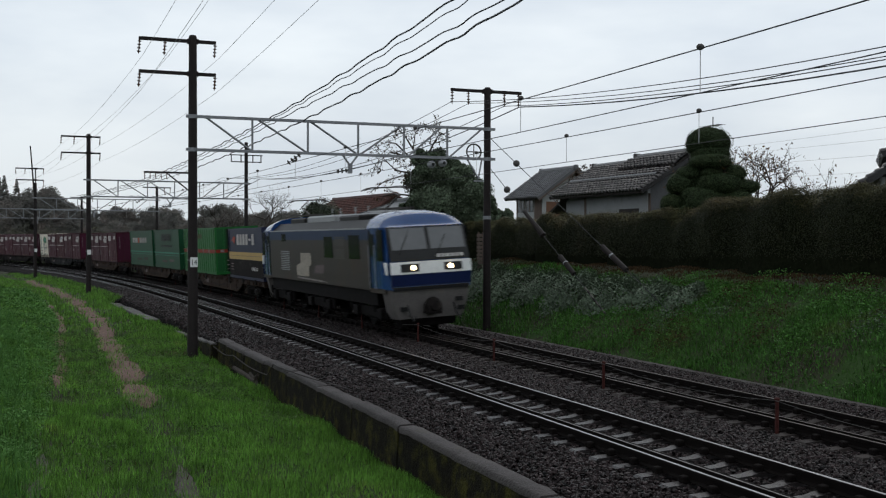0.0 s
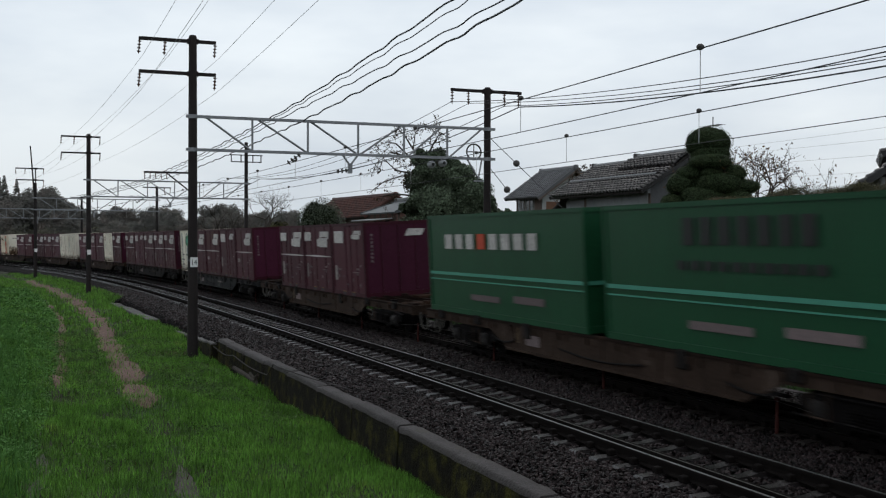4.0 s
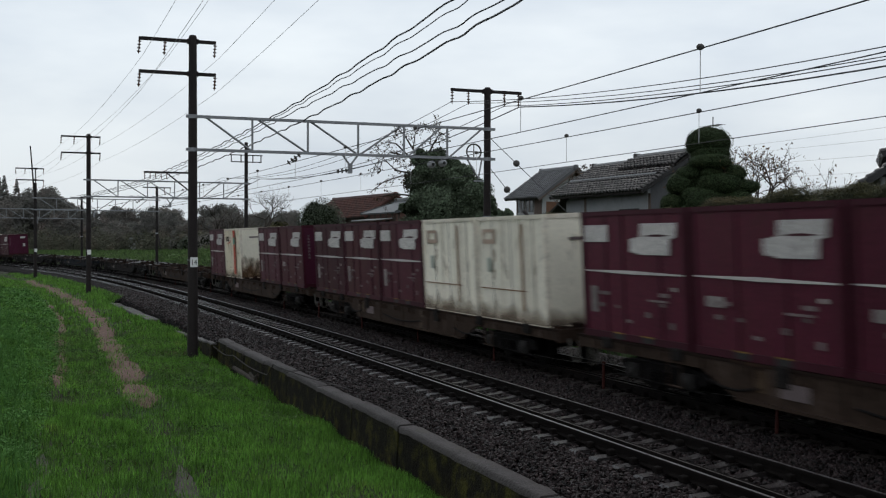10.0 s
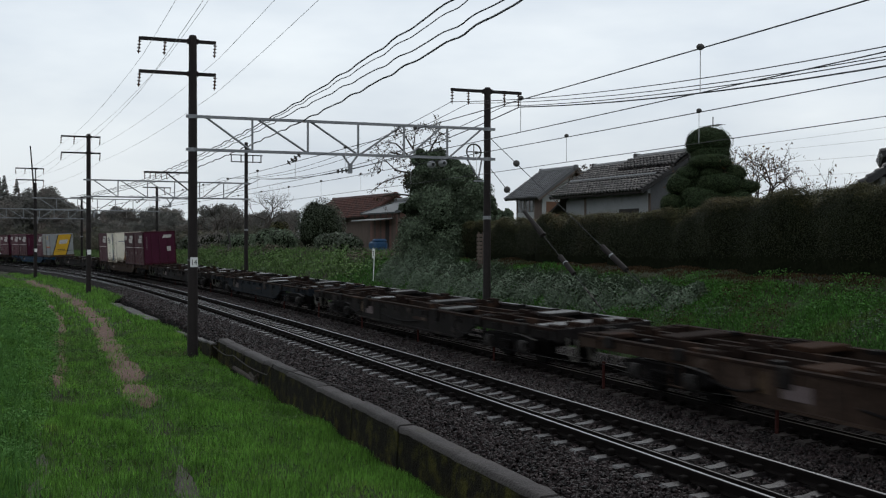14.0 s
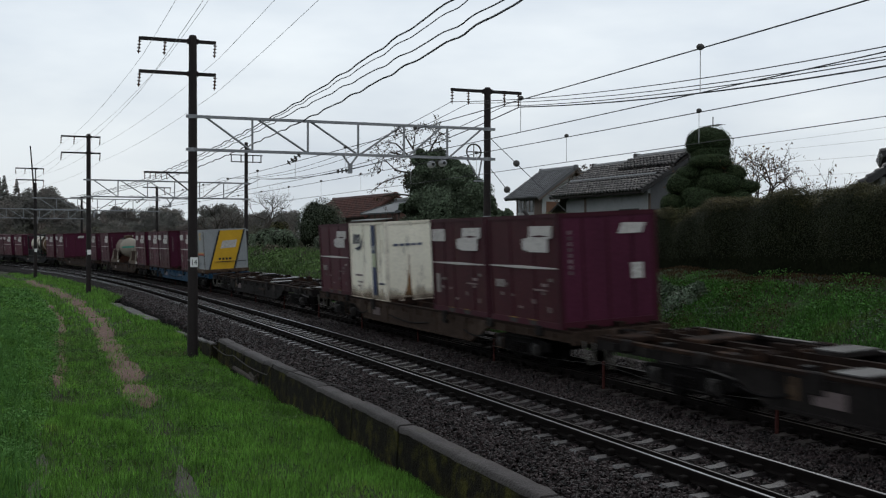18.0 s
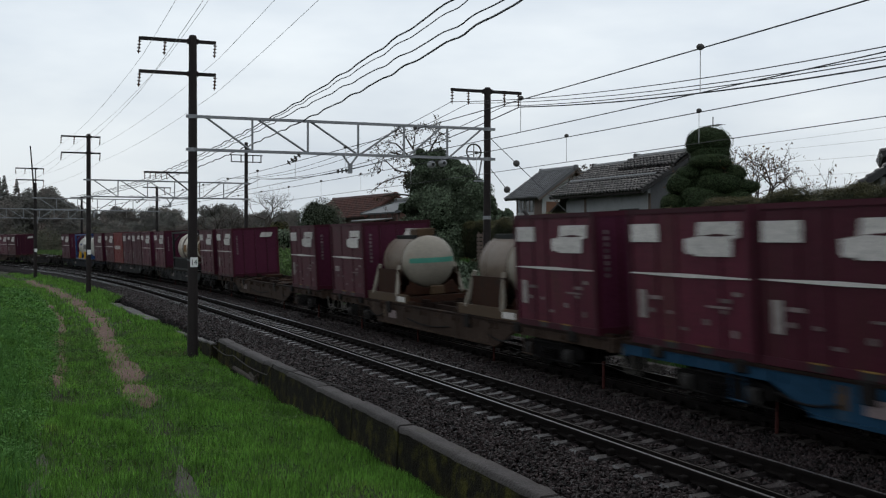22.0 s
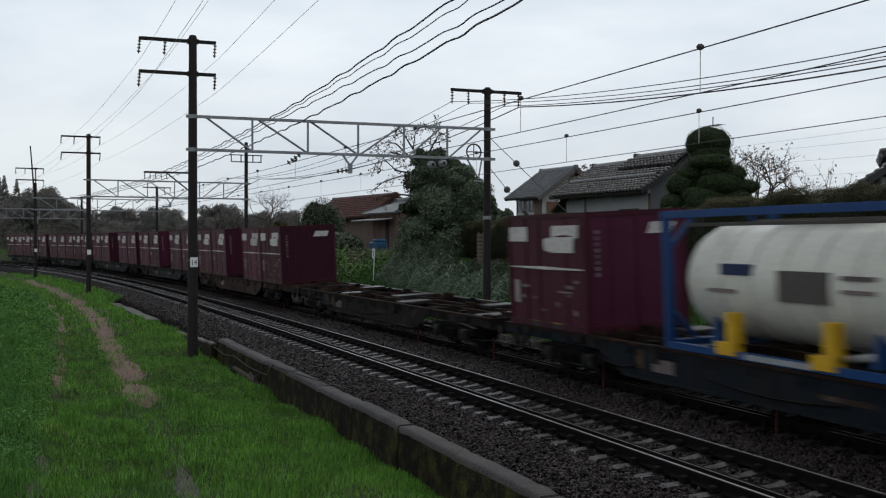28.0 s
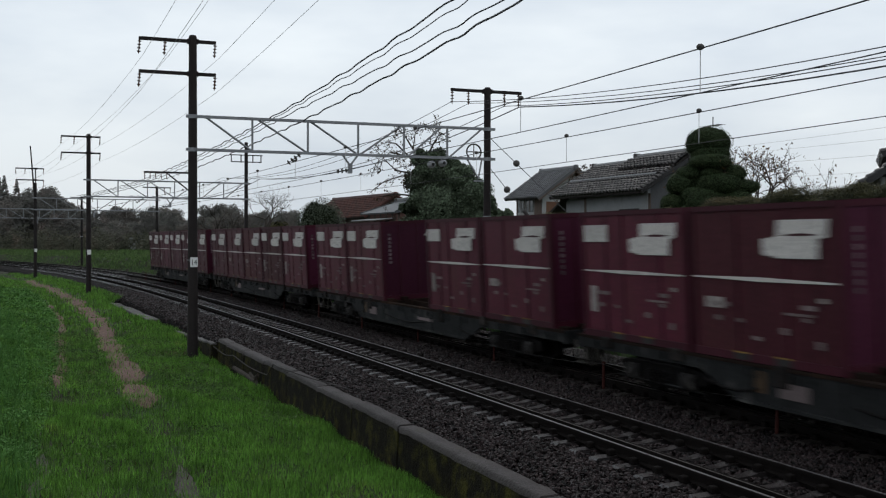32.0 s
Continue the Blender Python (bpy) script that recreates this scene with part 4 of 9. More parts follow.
def maroon_box(kind, body="maroon"):
    H, L = 2.5, BOX
    y = -WIDE / 2 - 0.003
    c = thing("freight_container", Matrix(), ("faded brownish " if body == "maroon_brown" else "") + {
        "one": "maroon steel freight container with white label plate and emblem",
        "two": "maroon steel freight container with large white emblem and stripe",
        "three": "maroon steel freight container with a white plate and no stripe",
        "red": "bright red steel freight container with white lettering"}[kind], "container", "containers on the train")
    ribs = {"one": (-0.95, -0.3, 1.0), "two": (-0.62, 0.62), "three": (-0.25, 0.3, 1.0), "red": (-1.2, -0.6, 0, 0.6, 1.2)}[kind]
    container_shell(c, L, H, body, "maroon_dark" if body.startswith("maroon") else body, ribs)
    if kind == "red":
        for i in range(6):
            mark(c, "bar", rect(-1.35 + 0.42 * i, -1.02 + 0.42 * i, 1.12, 1.42), "label_white", y - 0.03, "white lettering bar")
        mark(c, "plate", rect(0.9, 1.5, 0.3, 0.42), "label_dim", y)
        return c
    for sx_ in (-1, 1):
        bm = bmesh.new()
        bm_box(bm, sx_ * (L / 2 - 0.028) - 0.006, sx_ * (L / 2 - 0.028) + 0.006, -WIDE / 2 + 0.11, WIDE / 2 - 0.11, 0.15, H - 0.1)
        part("end_wall", bm, M["maroon_end"], c, "purple maroon end wall")
    stripe = [(-1.78, 1.315), (0.0, 1.285), (1.78, 1.3), (1.78, 1.325), (0.0, 1.355), (-1.78, 1.335)]
    if kind == "one":
        mark(c, "label_plate", rect(-1.74, -0.8, 1.9, 2.23), "label_white", y, "white label plate")
        emblem(c, 0.02, 1.62, 1.66, 2.24, y)
    elif kind == "two":
        emblem(c, 0.12, 1.62, 1.66, 2.24, y)
    else:
        mark(c, "label_plate", rect(-1.55, -0.45, 1.82, 2.24), "label_white", y, "white label plate")
        emblem(c, 0.55, 1.6, 1.95, 2.24, y)
    if kind != "three":
        part("stripe", (lambda b: (flat(b, stripe, y, 0.006), b)[1])(bmesh.new()), M["label_white"], c, "white stripe across the side")
    for q in ((-1.55, -1.3, 0.5, 1.02), (0.6, 1.25, 0.8, 0.84), (1.0, 1.3, 0.9, 0.97), (1.38, 1.55, 1.02, 1.09), (-0.6, -0.45, 0.62, 0.68), (0.5, 0.66, 0.5, 0.6), (-1.2, -0.8, 0.86, 0.93), (1.02, 1.16, 0.72, 0.78), (-1.2, -1.02, 0.62, 0.7), (1.3, 1.44, 0.34, 0.46), (-0.2, 0.0, 0.36, 0.42)):
        if kind == "two" and q[0] < -1.5:
            q = (-1.45, -0.95, 0.82, 1.0)
        mark(c, "stencil", rect(*q), "label_worn" if q[0] < -1.2 or q[0] > 1.3 else "label_dim", y)
    end_marks(c, L, H, square=(kind == "two"))
    return c


def wash_material(name, colour, low, high, seed, strength):
    """Thin rust stain: dense at the sill, breaking up in noise above it."""
    m = material(name, colour, 0.8, vary=0.35, scale=4, fine=24, bump=0.03, spec=0.06)
    n, l = m.node_tree.nodes, m.node_tree.links
    co, sep, tex = n.new("ShaderNodeTexCoord"), n.new("ShaderNodeSeparateXYZ"), n.new("ShaderNodeTexNoise")
    mp = n.new("ShaderNodeMapping")
    mp.inputs["Scale"].default_value = (2.0, 2.0, 1.1)
    mp.inputs["Location"].default_value = (seed, seed, 0)
    tex.inputs["Scale"].default_value, tex.inputs["Detail"].default_value = 1.6, 5.0
    up = n.new("ShaderNodeMapRange")
    up.inputs["From Min"].default_value, up.inputs["From Max"].default_value = low, high
    up.inputs["To Min"].default_value, up.inputs["To Max"].default_value = 0.62, 0.0
    add = n.new("ShaderNodeMath")
    fac = n.new("ShaderNodeMapRange")
    fac.inputs["From Min"].default_value, fac.inputs["From Max"].default_value = 0.6, 1.05
    fac.inputs["To Min"].default_value, fac.inputs["To Max"].default_value = 0.0, strength
    l.new(co.outputs["Object"], sep.inputs[0])
    l.new(co.outputs["Object"], mp.inputs["Vector"])
    l.new(mp.outputs[0], tex.inputs["Vector"])
    l.new(sep.outputs["Z"], up.inputs["Value"])
    l.new(up.outputs[0], add.inputs[0])
    l.new(tex.outputs["Fac"], add.inputs[1])
    l.new(add.outputs[0], fac.inputs["Value"])
    l.new(fac.outputs[0], n["Principled BSDF"].inputs["Alpha"])
    return m


M["rust_wash"] = wash_material("rust_wash", (0.115, 0.058, 0.028), 0.1, 1.25, 0.0, 0.62)
M["grime_wash"] = wash_material("brown_grime_wash", (0.16, 0.11, 0.075), 0.02, 0.5, 4.0, 0.45)


def washes(c, L, H, end="rust_wash", side="grime_wash"):
    mark(c, "end_stain", rect(-WIDE / 2 + 0.02, WIDE / 2 - 0.02, 0.02, H - 0.05), end, L / 2 + 0.001, "brown rust stain rising from the sill", end=True)
    mark(c, "side_stain", rect(-L / 2 + 0.02, L / 2 - 0.02, 0.02, H - 0.05), side, -WIDE / 2 - 0.001, "brown grime along the sill")


def rust_runs(c, L, H, side, end, seed):
    """Thin rust streaks that run down from seams or up from the sill, on the side and on the front end."""
    rng = random.Random(seed)
    bm = bmesh.new()
    for k in range(side + end):
        on_end = k >= side
        a = rng.uniform(-1.05, 1.05) if on_end else rng.uniform(-L / 2 + 0.15, L / 2 - 0.15)
        w, n = rng.uniform(0.008, 0.035), rng.uniform(0.15, 0.8)
        if rng.random() < 0.6:
            pts = [(a - w, 0.14), (a + w, 0.14), (a + w * 0.3, 0.14 + n), (a - w * 0.2, 0.14 + n)]
        else:
            z = rng.uniform(1.1, H - 0.12)
            pts = [(a - w * 0.3, z - n), (a + w * 0.2, z - n), (a + w, z), (a - w, z)]
        if on_end:
            flat_end(bm, pts, L / 2 - 0.022, 0.006)
        else:
            flat(bm, pts, -WIDE / 2 + 0.03, 0.006)
    part("rust_streaks", bm, M["rust"], c, "brown rust streaks")


def cream_box(kind):
    H, L = 2.5, BOX
    y = -WIDE / 2 - 0.003
    body = {"plain": "cream", "rust": "rusty_cream", "blue": "off_white", "emblem": "off_white"}[kind]
    c = thing("freight_container", Matrix(), {
        "plain": "cream freight container with brown streaks and faded lettering",
        "rust": "rust-streaked cream freight container with an orange stripe",
        "blue": "off-white freight container with a dark blue vertical stripe",
        "emblem": "white freight container with a green shield emblem"}[kind], "container", "containers on the train")
    container_shell(c, L, H, body, "cream_edge", (-0.45, 0.5, 0.95, 1.3), pocket=False, end_ribs=0)
    bm = bmesh.new()
    bm_box(bm, L / 2 - 0.034, L / 2 - 0.022, -WIDE / 2 + 0.11, WIDE / 2 - 0.11, 0.15, H - 0.1)
    part("end_wall", bm, M["cream_end"], c, "end wall toned for the light on it, with brown rust stains")
    if kind == "plain":
        for q in ((-1.5, -0.75, 1.84, 1.95), (-1.5, -0.75, 2.12, 2.2), (-1.5, -1.4, 1.95, 2.12), (-0.88, -0.75, 1.95, 2.12)):
            mark(c, "bar", rect(*q), "faded_brown", y, "faded brown lettering bar")
        mark(c, "patch", rect(-1.26, -1.04, 1.15, 1.5), "faded_sage", y, "faded grey-green square")
        mark(c, "line", rect(-1.75, 0.9, 0.74, 0.765), "rust", y)
        mark(c, "stripe", rect(0.68, 0.76, 0.3, 2.3), "rust", y, "brown stripe")
        mark(c, "end_bar", rect(-0.6, 0.5, 1.9, 1.97), "label_dim", L / 2 + 0.002, end=True)
        rust_runs(c, L, H, 4, 1, 8)
        washes(c, L, H, "grime_wash")
        for x in (-0.95, 0.1, 1.3):
            mark(c, "seam", rect(x - 0.012, x + 0.012, 0.14, 2.4), "plate_grey", y + 0.01, "dark door seam")
        for z in (0.55, 0.8, 1.05, 1.3):
            bm = bmesh.new()
            bm_path(bm, [(L / 2, 0.45, z), (L / 2 + 0.05, 0.45, z), (L / 2 + 0.05, 0.95, z), (L / 2, 0.95, z)], 0.014, 5)
            part("step_iron", bm, M["cream_edge"], c)
    elif kind == "rust":
        mark(c, "stripe", rect(0.42, 0.85, 0.2, 2.4), "orange_red", y - 0.035, "orange red stripe")
        mark(c, "patch", rect(0.45, 0.82, 1.7, 2.05), "mint", y - 0.04)
        for i in range(4):
            mark(c, "bar", rect(-1.45 + 0.22 * i, -1.3 + 0.22 * i, 1.85, 2.1), "wagon_tan", y, "faded lettering bar")
        mark(c, "swoosh", [(-1.3, 1.7), (-0.4, 1.78), (-0.25, 1.95), (-0.5, 1.84)], "orange_red", y)
        mark(c, "end_bar", rect(-0.75, 0.35, 2.0, 2.07), "label_dim", L / 2 + 0.002, end=True)
        rust_runs(c, L, H, 6, 2, 3)
        washes(c, L, H)
        for i in range(3):
            mark(c, "end_bar", [(0.3 + 0.2 * i, 1.55), (0.42 + 0.2 * i, 1.55), (0.46 + 0.2 * i, 1.78), (0.34 + 0.2 * i, 1.78)], "rust", L / 2 + 0.006, "faded lettering bar", end=True)
        mark(c, "end_swoosh", [(0.25, 1.42), (0.7, 1.4), (1.0, 1.5), (1.05, 1.62), (0.75, 1.47)], "rust", L / 2 + 0.006, end=True)
        mark(c, "end_plate", rect(0.45, 0.8, 2.05, 2.35), "label_dim", L / 2 + 0.002, end=True)
    elif kind == "blue":
        for z0, z1 in ((0.15, 1.05), (1.5, 1.6), (1.75, 2.4)):
            mark(c, "stripe", rect(0.62, 0.98, z0, z1), "blue_stripe", y - 0.035, "dark blue stripe")
        mark(c, "stripe", rect(0.62, 0.98, 1.05, 1.5), "faded_green", y - 0.035, "pale green gap in the stripe")
        mark(c, "stripe", rect(0.62, 0.98, 1.6, 1.75), "grey_box", y - 0.035, "pale grey gap in the stripe")
        for i in range(3):
            mark(c, "bar", [(-1.45 + 0.26 * i, 1.8), (-1.32 + 0.26 * i, 1.8), (-1.27 + 0.26 * i, 2.12), (-1.4 + 0.26 * i, 2.12)], "letter_navy", y, "lettering bar")
        mark(c, "swoosh", [(-1.4, 1.66), (-1.0, 1.58), (-0.62, 1.66), (-0.45, 1.88), (-0.55, 2.0), (-0.6, 1.85), (-0.78, 1.72), (-1.05, 1.67)], "letter_navy", y)
        mark(c, "bar", rect(-1.35, -0.55, 0.72, 0.78), "label_dim", y)
        for a, z in ((-1.1, 0.5), (-1.1, 0.36), (-0.8, 0.5)):
            mark(c, "bar", rect(a, a + 0.22, z, z + 0.06), "label_dim", y)
        mark(c, "bar", rect(1.15, 1.7, 0.5, 0.56), "letter_navy", y)
        for i in range(5):
            mark(c, "end_bar", rect(-0.95 + 0.2 * i, -0.79 + 0.2 * i, 1.72, 1.79), "letter_grey", L / 2 + 0.002, end=True)
        f = mark(c, "end_plate", rect(0.4, 0.88, 1.85, 2.32), "label_dim", L / 2 + 0.002, end=True)
        mark(f, "plate_face", rect(0.45, 0.83, 1.99, 2.27), "off_white", L / 2 + 0.0065, end=True)
        mark(c, "stain", rect(0.5, 0.8, 0.32, 0.62), "rust", L / 2 - 0.02, "brown stained hatch", end=True)
        for a, w0, w1, z in ((-0.5, 0.13, 0.03, 0.95), (-0.44, 0.05, 0.02, 1.45), (0.62, 0.1, 0.03, 1.5), (0.55, 0.16, 0.06, 0.4)):
            mark(c, "rust_run", [(a - w0, 0.15), (a + w0, 0.15), (a + w1, z * 0.6), (a + 0.012, z), (a - 0.012, z), (a - w1, z * 0.55)], "rust", L / 2 - 0.022 + 0.001 * w0, "brown rust run", end=True)
        rust_runs(c, L, H, 4, 2, 5)
        washes(c, L, H, "grime_wash")
    else:
        pts = [(0.68 + 0.64 * math.copysign(abs(math.cos(a)) ** 0.55, math.cos(a)), 1.86 + 0.34 * math.copysign(abs(math.sin(a)) ** 0.7, math.sin(a))) for a in [2 * math.pi * (k + 0.5) / 16 for k in range(16)]]
        s_ = mark(c, "shield", pts, "shield_green", y - 0.036, "green shield emblem")
        mark(s_, "bar", rect(0.22, 1.14, 1.76, 1.98), "mint", y - 0.041)
        mark(c, "stripe", rect(0.02, 1.4, 0.95, 1.05), "dark_green", y - 0.036, "dark green stripe")
        mark(c, "stripe", rect(1.42, 1.8, 0.99, 1.05), "orange_red", y - 0.036)
        mark(c, "seam", rect(-0.03, 0.0, 0.14, 2.4), "plate_grey", y - 0.03, "dark door seam")
        mark(c, "flash", [(-1.4, 1.95), (-1.15, 2.1), (-1.1, 2.0), (-1.25, 1.9)], "letter_navy", y)
        washes(c, L, H, "grime_wash")
        for i in range(3):
            mark(c, "bar", rect(-1.5, -0.85, 0.35 + 0.3 * i, 0.45 + 0.3 * i), "label_dim", y)
        for x in (-1.2, 0.35):
            bm = bmesh.new()
            bm_tube(bm, (x, y - 0.02, 0.15), (x, y - 0.02, 2.35), 0.025, n=6)
            part("lock_rod", bm, M["grey_box"], c)
    return c


def grey_yellow_box():
    H, L = 2.5, BOX
    y = -WIDE / 2 - 0.003
    c = thing("freight_container", Matrix(), "pale grey freight container with a slanting yellow panel on its end", "container", "containers on the train")
    container_shell(c, L, H, "grey_box", "grey_box", (-0.1, 1.6), pocket=False, end_ribs=0)
    mark(c, "side_panel", rect(-1.77, -0.14, 0.14, 2.4), "grey_beige", y + 0.02, "grimy beige grey side panel")
    mark(c, "stripe", rect(-0.08, 1.82, 1.02, 1.1), "orange_red", y)
    mark(c, "stripe", rect(-0.08, 1.82, 1.11, 1.17), "gold", y)
    mark(c, "stripe", rect(-0.08, 1.82, 0.985, 1.015), "black_paint", y)
    mark(c, "patch", rect(0.4, 0.95, 1.9, 2.3), "gold", y, "yellow square")
    mark(c, "patch", rect(0.62, 0.9, 2.05, 2.2), "grey_box", y - 0.005)
    for q in ((0.2, 0.75, 0.5, 0.54), (0.2, 0.6, 0.42, 0.46), (1.3, 1.7, 0.5, 0.54), (-0.9, -0.3, 0.55, 0.6)):
        mark(c, "stencil", rect(*q), "letter_grey", y)
    for x in (-0.14, 1.74):
        bm = bmesh.new()
        bm_tube(bm, (x, y - 0.01, 0.16), (x, y - 0.01, 2.38), 0.02, n=6)
        rod = part("lock_rod", bm, M["plate_grey"], c, "grey locking rod")
        for z in (0.5, 1.3, 2.1):
            bm = bmesh.new()
            bm_box_bev(bm, x - 0.07, x + 0.07, y - 0.045, y, z, z + 0.07, 0.01)
            part("keeper", bm, M["plate_grey"], rod)
    mark(c, "patch", rect(-0.9, -0.65, 1.85, 2.05), "label_white", y)
    bm = bmesh.new()
    bm_box_bev(bm, -L / 2 - 0.05, L / 2 + 0.08, -WIDE / 2 - 0.06, WIDE / 2 + 0.06, 0.0, 0.2, 0.02)
    part("base_frame", bm, M["rusty_frame"], c, "rusty pale base frame")
    bm = bmesh.new()
    bm_tube(bm, (L / 2 + 0.05, -0.7, 0.62), (L / 2 + 0.05, 1.15, 0.62), 0.02, n=6)
    part("lock_bar", bm, M["black_paint"], c)
    x = L / 2 + 0.002
    p_ = mark(c, "slanting_panel", [(-0.98, 0.12), (0.42, 0.12), (1.12, 2.42), (-0.28, 2.42)], "yellow", x, "yellow slanting panel", end=True)
    mark(p_, "edge", [(-1.08, 0.12), (-0.98, 0.12), (-0.28, 2.42), (-0.38, 2.42)], "black_paint", x + 0.001, end=True)
    mark(p_, "edge", [(0.36, 0.12), (0.46, 0.12), (1.16, 2.42), (1.06, 2.42)], "black_paint", x + 0.005, end=True)
    mark(p_, "sign", [(-0.32, 1.38), (0.55, 1.42), (0.68, 1.86), (-0.18, 1.82)], "label_white", x + 0.005, "white block sign", end=True)
    for k in range(4):
        mark(p_, "bar", rect(-0.45 + 0.2 * k, -0.32 + 0.2 * k, 0.72, 0.84), "black_paint", x + 0.005, end=True)
    return c


def long_box(kind):
    L = {"navy": 7.35, "green": 9.3, "hunter": 9.0, "forest": 9.0}[kind]
    H = 2.6 if kind != "navy" else 2.5
    y = -WIDE / 2 - 0.003
    h = L / 2
    c = thing("long_container", Matrix(), {
        "navy": "dark navy freight container with two ochre stripes and white bars",
        "green": "bright green corrugated long container with a red stripe",
        "hunter": "dark green long container with mint stripe and white bars",
        "forest": "dark green long container with mint stripe and dark lettering"}[kind], "container", "long containers on the train")
    body = {"navy": "navy", "green": "green", "hunter": "dark_green", "forest": "dark_green"}[kind]
    n = int(L / 0.62)
    ribs = [-h + 0.4 + (L - 0.8) * i / (n - 1) for i in range(n)] if kind == "green" else [-h + 0.05, h - 0.05]
    container_shell(c, L, H, body, body, ribs, pocket=False, end_ribs=4)
    if kind == "navy":
        mark(c, "lower_panel", rect(-h + 0.02, h - 0.02, 0.13, 0.95), "wagon_dark", y + 0.001, "dark grimy lower panel")
        for z in (0.96, 1.15):
            mark(c, "stripe", rect(-h + 0.02, h - 0.02, z, z + 0.17), "gold", y, "ochre stripe")
            mark(c, "end_stripe", rect(-1.2, 1.2, z, z + 0.17), "gold", h + 0.002, end=True)
        mark(c, "flash", [(-2.9, 1.9), (-2.4, 2.12), (-2.1, 2.05), (-2.3, 1.72), (-2.6, 1.85)], "orange_red", y, "red bird-like flash")
        for i in range(6):
            x = -1.75 + 0.66 * i
            mark(c, "bar", [(x, 1.68), (x + 0.5, 1.68), (x + 0.52, 2.2), (x + 0.06, 2.2)] if i != 4 else rect(x, x + 0.5, 1.88, 1.98), "label_white", y, "white lettering bar")
        for i in range(5):
            mark(c, "bar", rect(1.35 + 0.26 * i, 1.52 + 0.26 * i, 0.45, 0.62), "label_white", y, "white lettering bar")
        for i in range(3):
            mark(c, "bar", rect(-3.3, -2.7, 0.4 + 0.14 * i, 0.46 + 0.14 * i), "label_dim", y)
        for k in range(5):
            mark(c, "end_bar", rect(-0.4 + 0.2 * k, -0.26 + 0.2 * k, 1.9, 2.02), "label_white", h + 0.002, end=True)
    elif kind == "green":
        for y0, y1 in ((-1.1, -0.02), (0.02, 1.1)):
            bm = bmesh.new()
            bm_box(bm, h - 0.03, h - 0.018, y0, y1, 0.16, H - 0.11)
            part("end_door", bm, M["green_end"], c, "darker green end door")
        mark(c, "stripe", rect(-h + 0.02, h - 0.02, 1.18, 1.38), "dull_red", y - 0.003, "red stripe")
        mark(c, "end_stripe", rect(-1.2, 1.2, 1.2, 1.38), "dull_red", h + 0.002, end=True)
        for k in range(n):
            bm = bmesh.new()
            bm_loft(bm, [[(ribs[k] + q, -WIDE / 2 + d, z) for q, d in ((-0.14, 0.03), (-0.09, 0.004), (0.09, 0.004), (0.14, 0.03))] for z in (0.13, H - 0.09)])
            part("corrugation", bm, M["green"], c)
        for i in range(5):
            mark(c, "bar", rect(-3.55 + 1.6 * i, -3.3 + 1.6 * i, 1.1, 1.46), "label_worn", y - 0.008, "white lettering bar")
        for q in (-0.95, -0.42, 0.3, 0.8):
            mark(c, "end_bar", rect(q, q + 0.2, 1.22, 1.36), "label_worn", h + 0.007, end=True)
        for q in (-0.5, -0.42, 0.42, 0.5):
            bm = bmesh.new()
            bm_tube(bm, (h + 0.02, q, 0.15), (h + 0.02, q, H - 0.1), 0.035, n=6)
            rod = part("door_bar", bm, M["frame_dark"], c, "dark door locking bar")
            for z in (0.28, 0.5, 0.75):
                bm = bmesh.new()
                bm_box_bev(bm, h + 0.02, h + 0.07, q - 0.11, q + 0.11, z, z + 0.035, 0.008)
                part("handle", bm, M["label_worn"], rod, "pale door handle")
        # Dark green strips paint the shade behind the locking bars.
        for q in (-0.62, 0.3):
            mark(c, "end_panel", rect(q, q + 0.34, 0.16, H - 0.11), "green_shadow", h - 0.014, "dark strip of painted shade behind the door bars", end=True)
        for i in range(9):
            mark(c, "bar", rect(-2.6 + 0.42 * i, -2.3 + 0.42 * i, 2.0, 2.26), "faded_red", y - 0.003, "faded reddish lettering bar")
        mark(c, "flash", [(-4.1, 1.8), (-3.7, 1.9), (-3.55, 2.15), (-3.9, 2.05)], "black_paint", y - 0.003)
    else:
        mark(c, "stripe", rect(-h + 0.1, h - 0.1, 1.0, 1.08), "mint", y, "mint stripe")
        mark(c, "stripe", rect(-h + 0.1, h - 0.1, 0.86, 0.89), "mint", y)
        mark(c, "end_stripe", rect(-1.15, 1.15, 1.0, 1.08), "mint", h + 0.002, end=True)
        if kind == "hunter":
            for i in range(8):
                mark(c, "bar", rect(-3.2 + 0.72 * i, -2.72 + 0.72 * i, 1.7, 2.08), "orange_red" if i == 3 else "label_white", y, "lettering bar")
        else:
            for i in range(7):
                mark(c, "bar", rect(-1.7 + 0.52 * i, -1.36 + 0.52 * i, 1.85, 2.32), "black_paint", y, "dark lettering bar")
            for i in range(10):
                mark(c, "bar", rect(-1.9 + 0.4 * i, -1.62 + 0.4 * i, 1.42, 1.58), "black_paint", y)
        mark(c, "bar", rect(1.0, 2.6, 0.45, 0.62), "label_dim", y)
        mark(c, "bar", rect(-1.6, 0.2, 0.4, 0.55), "label_dim", y)
    return c


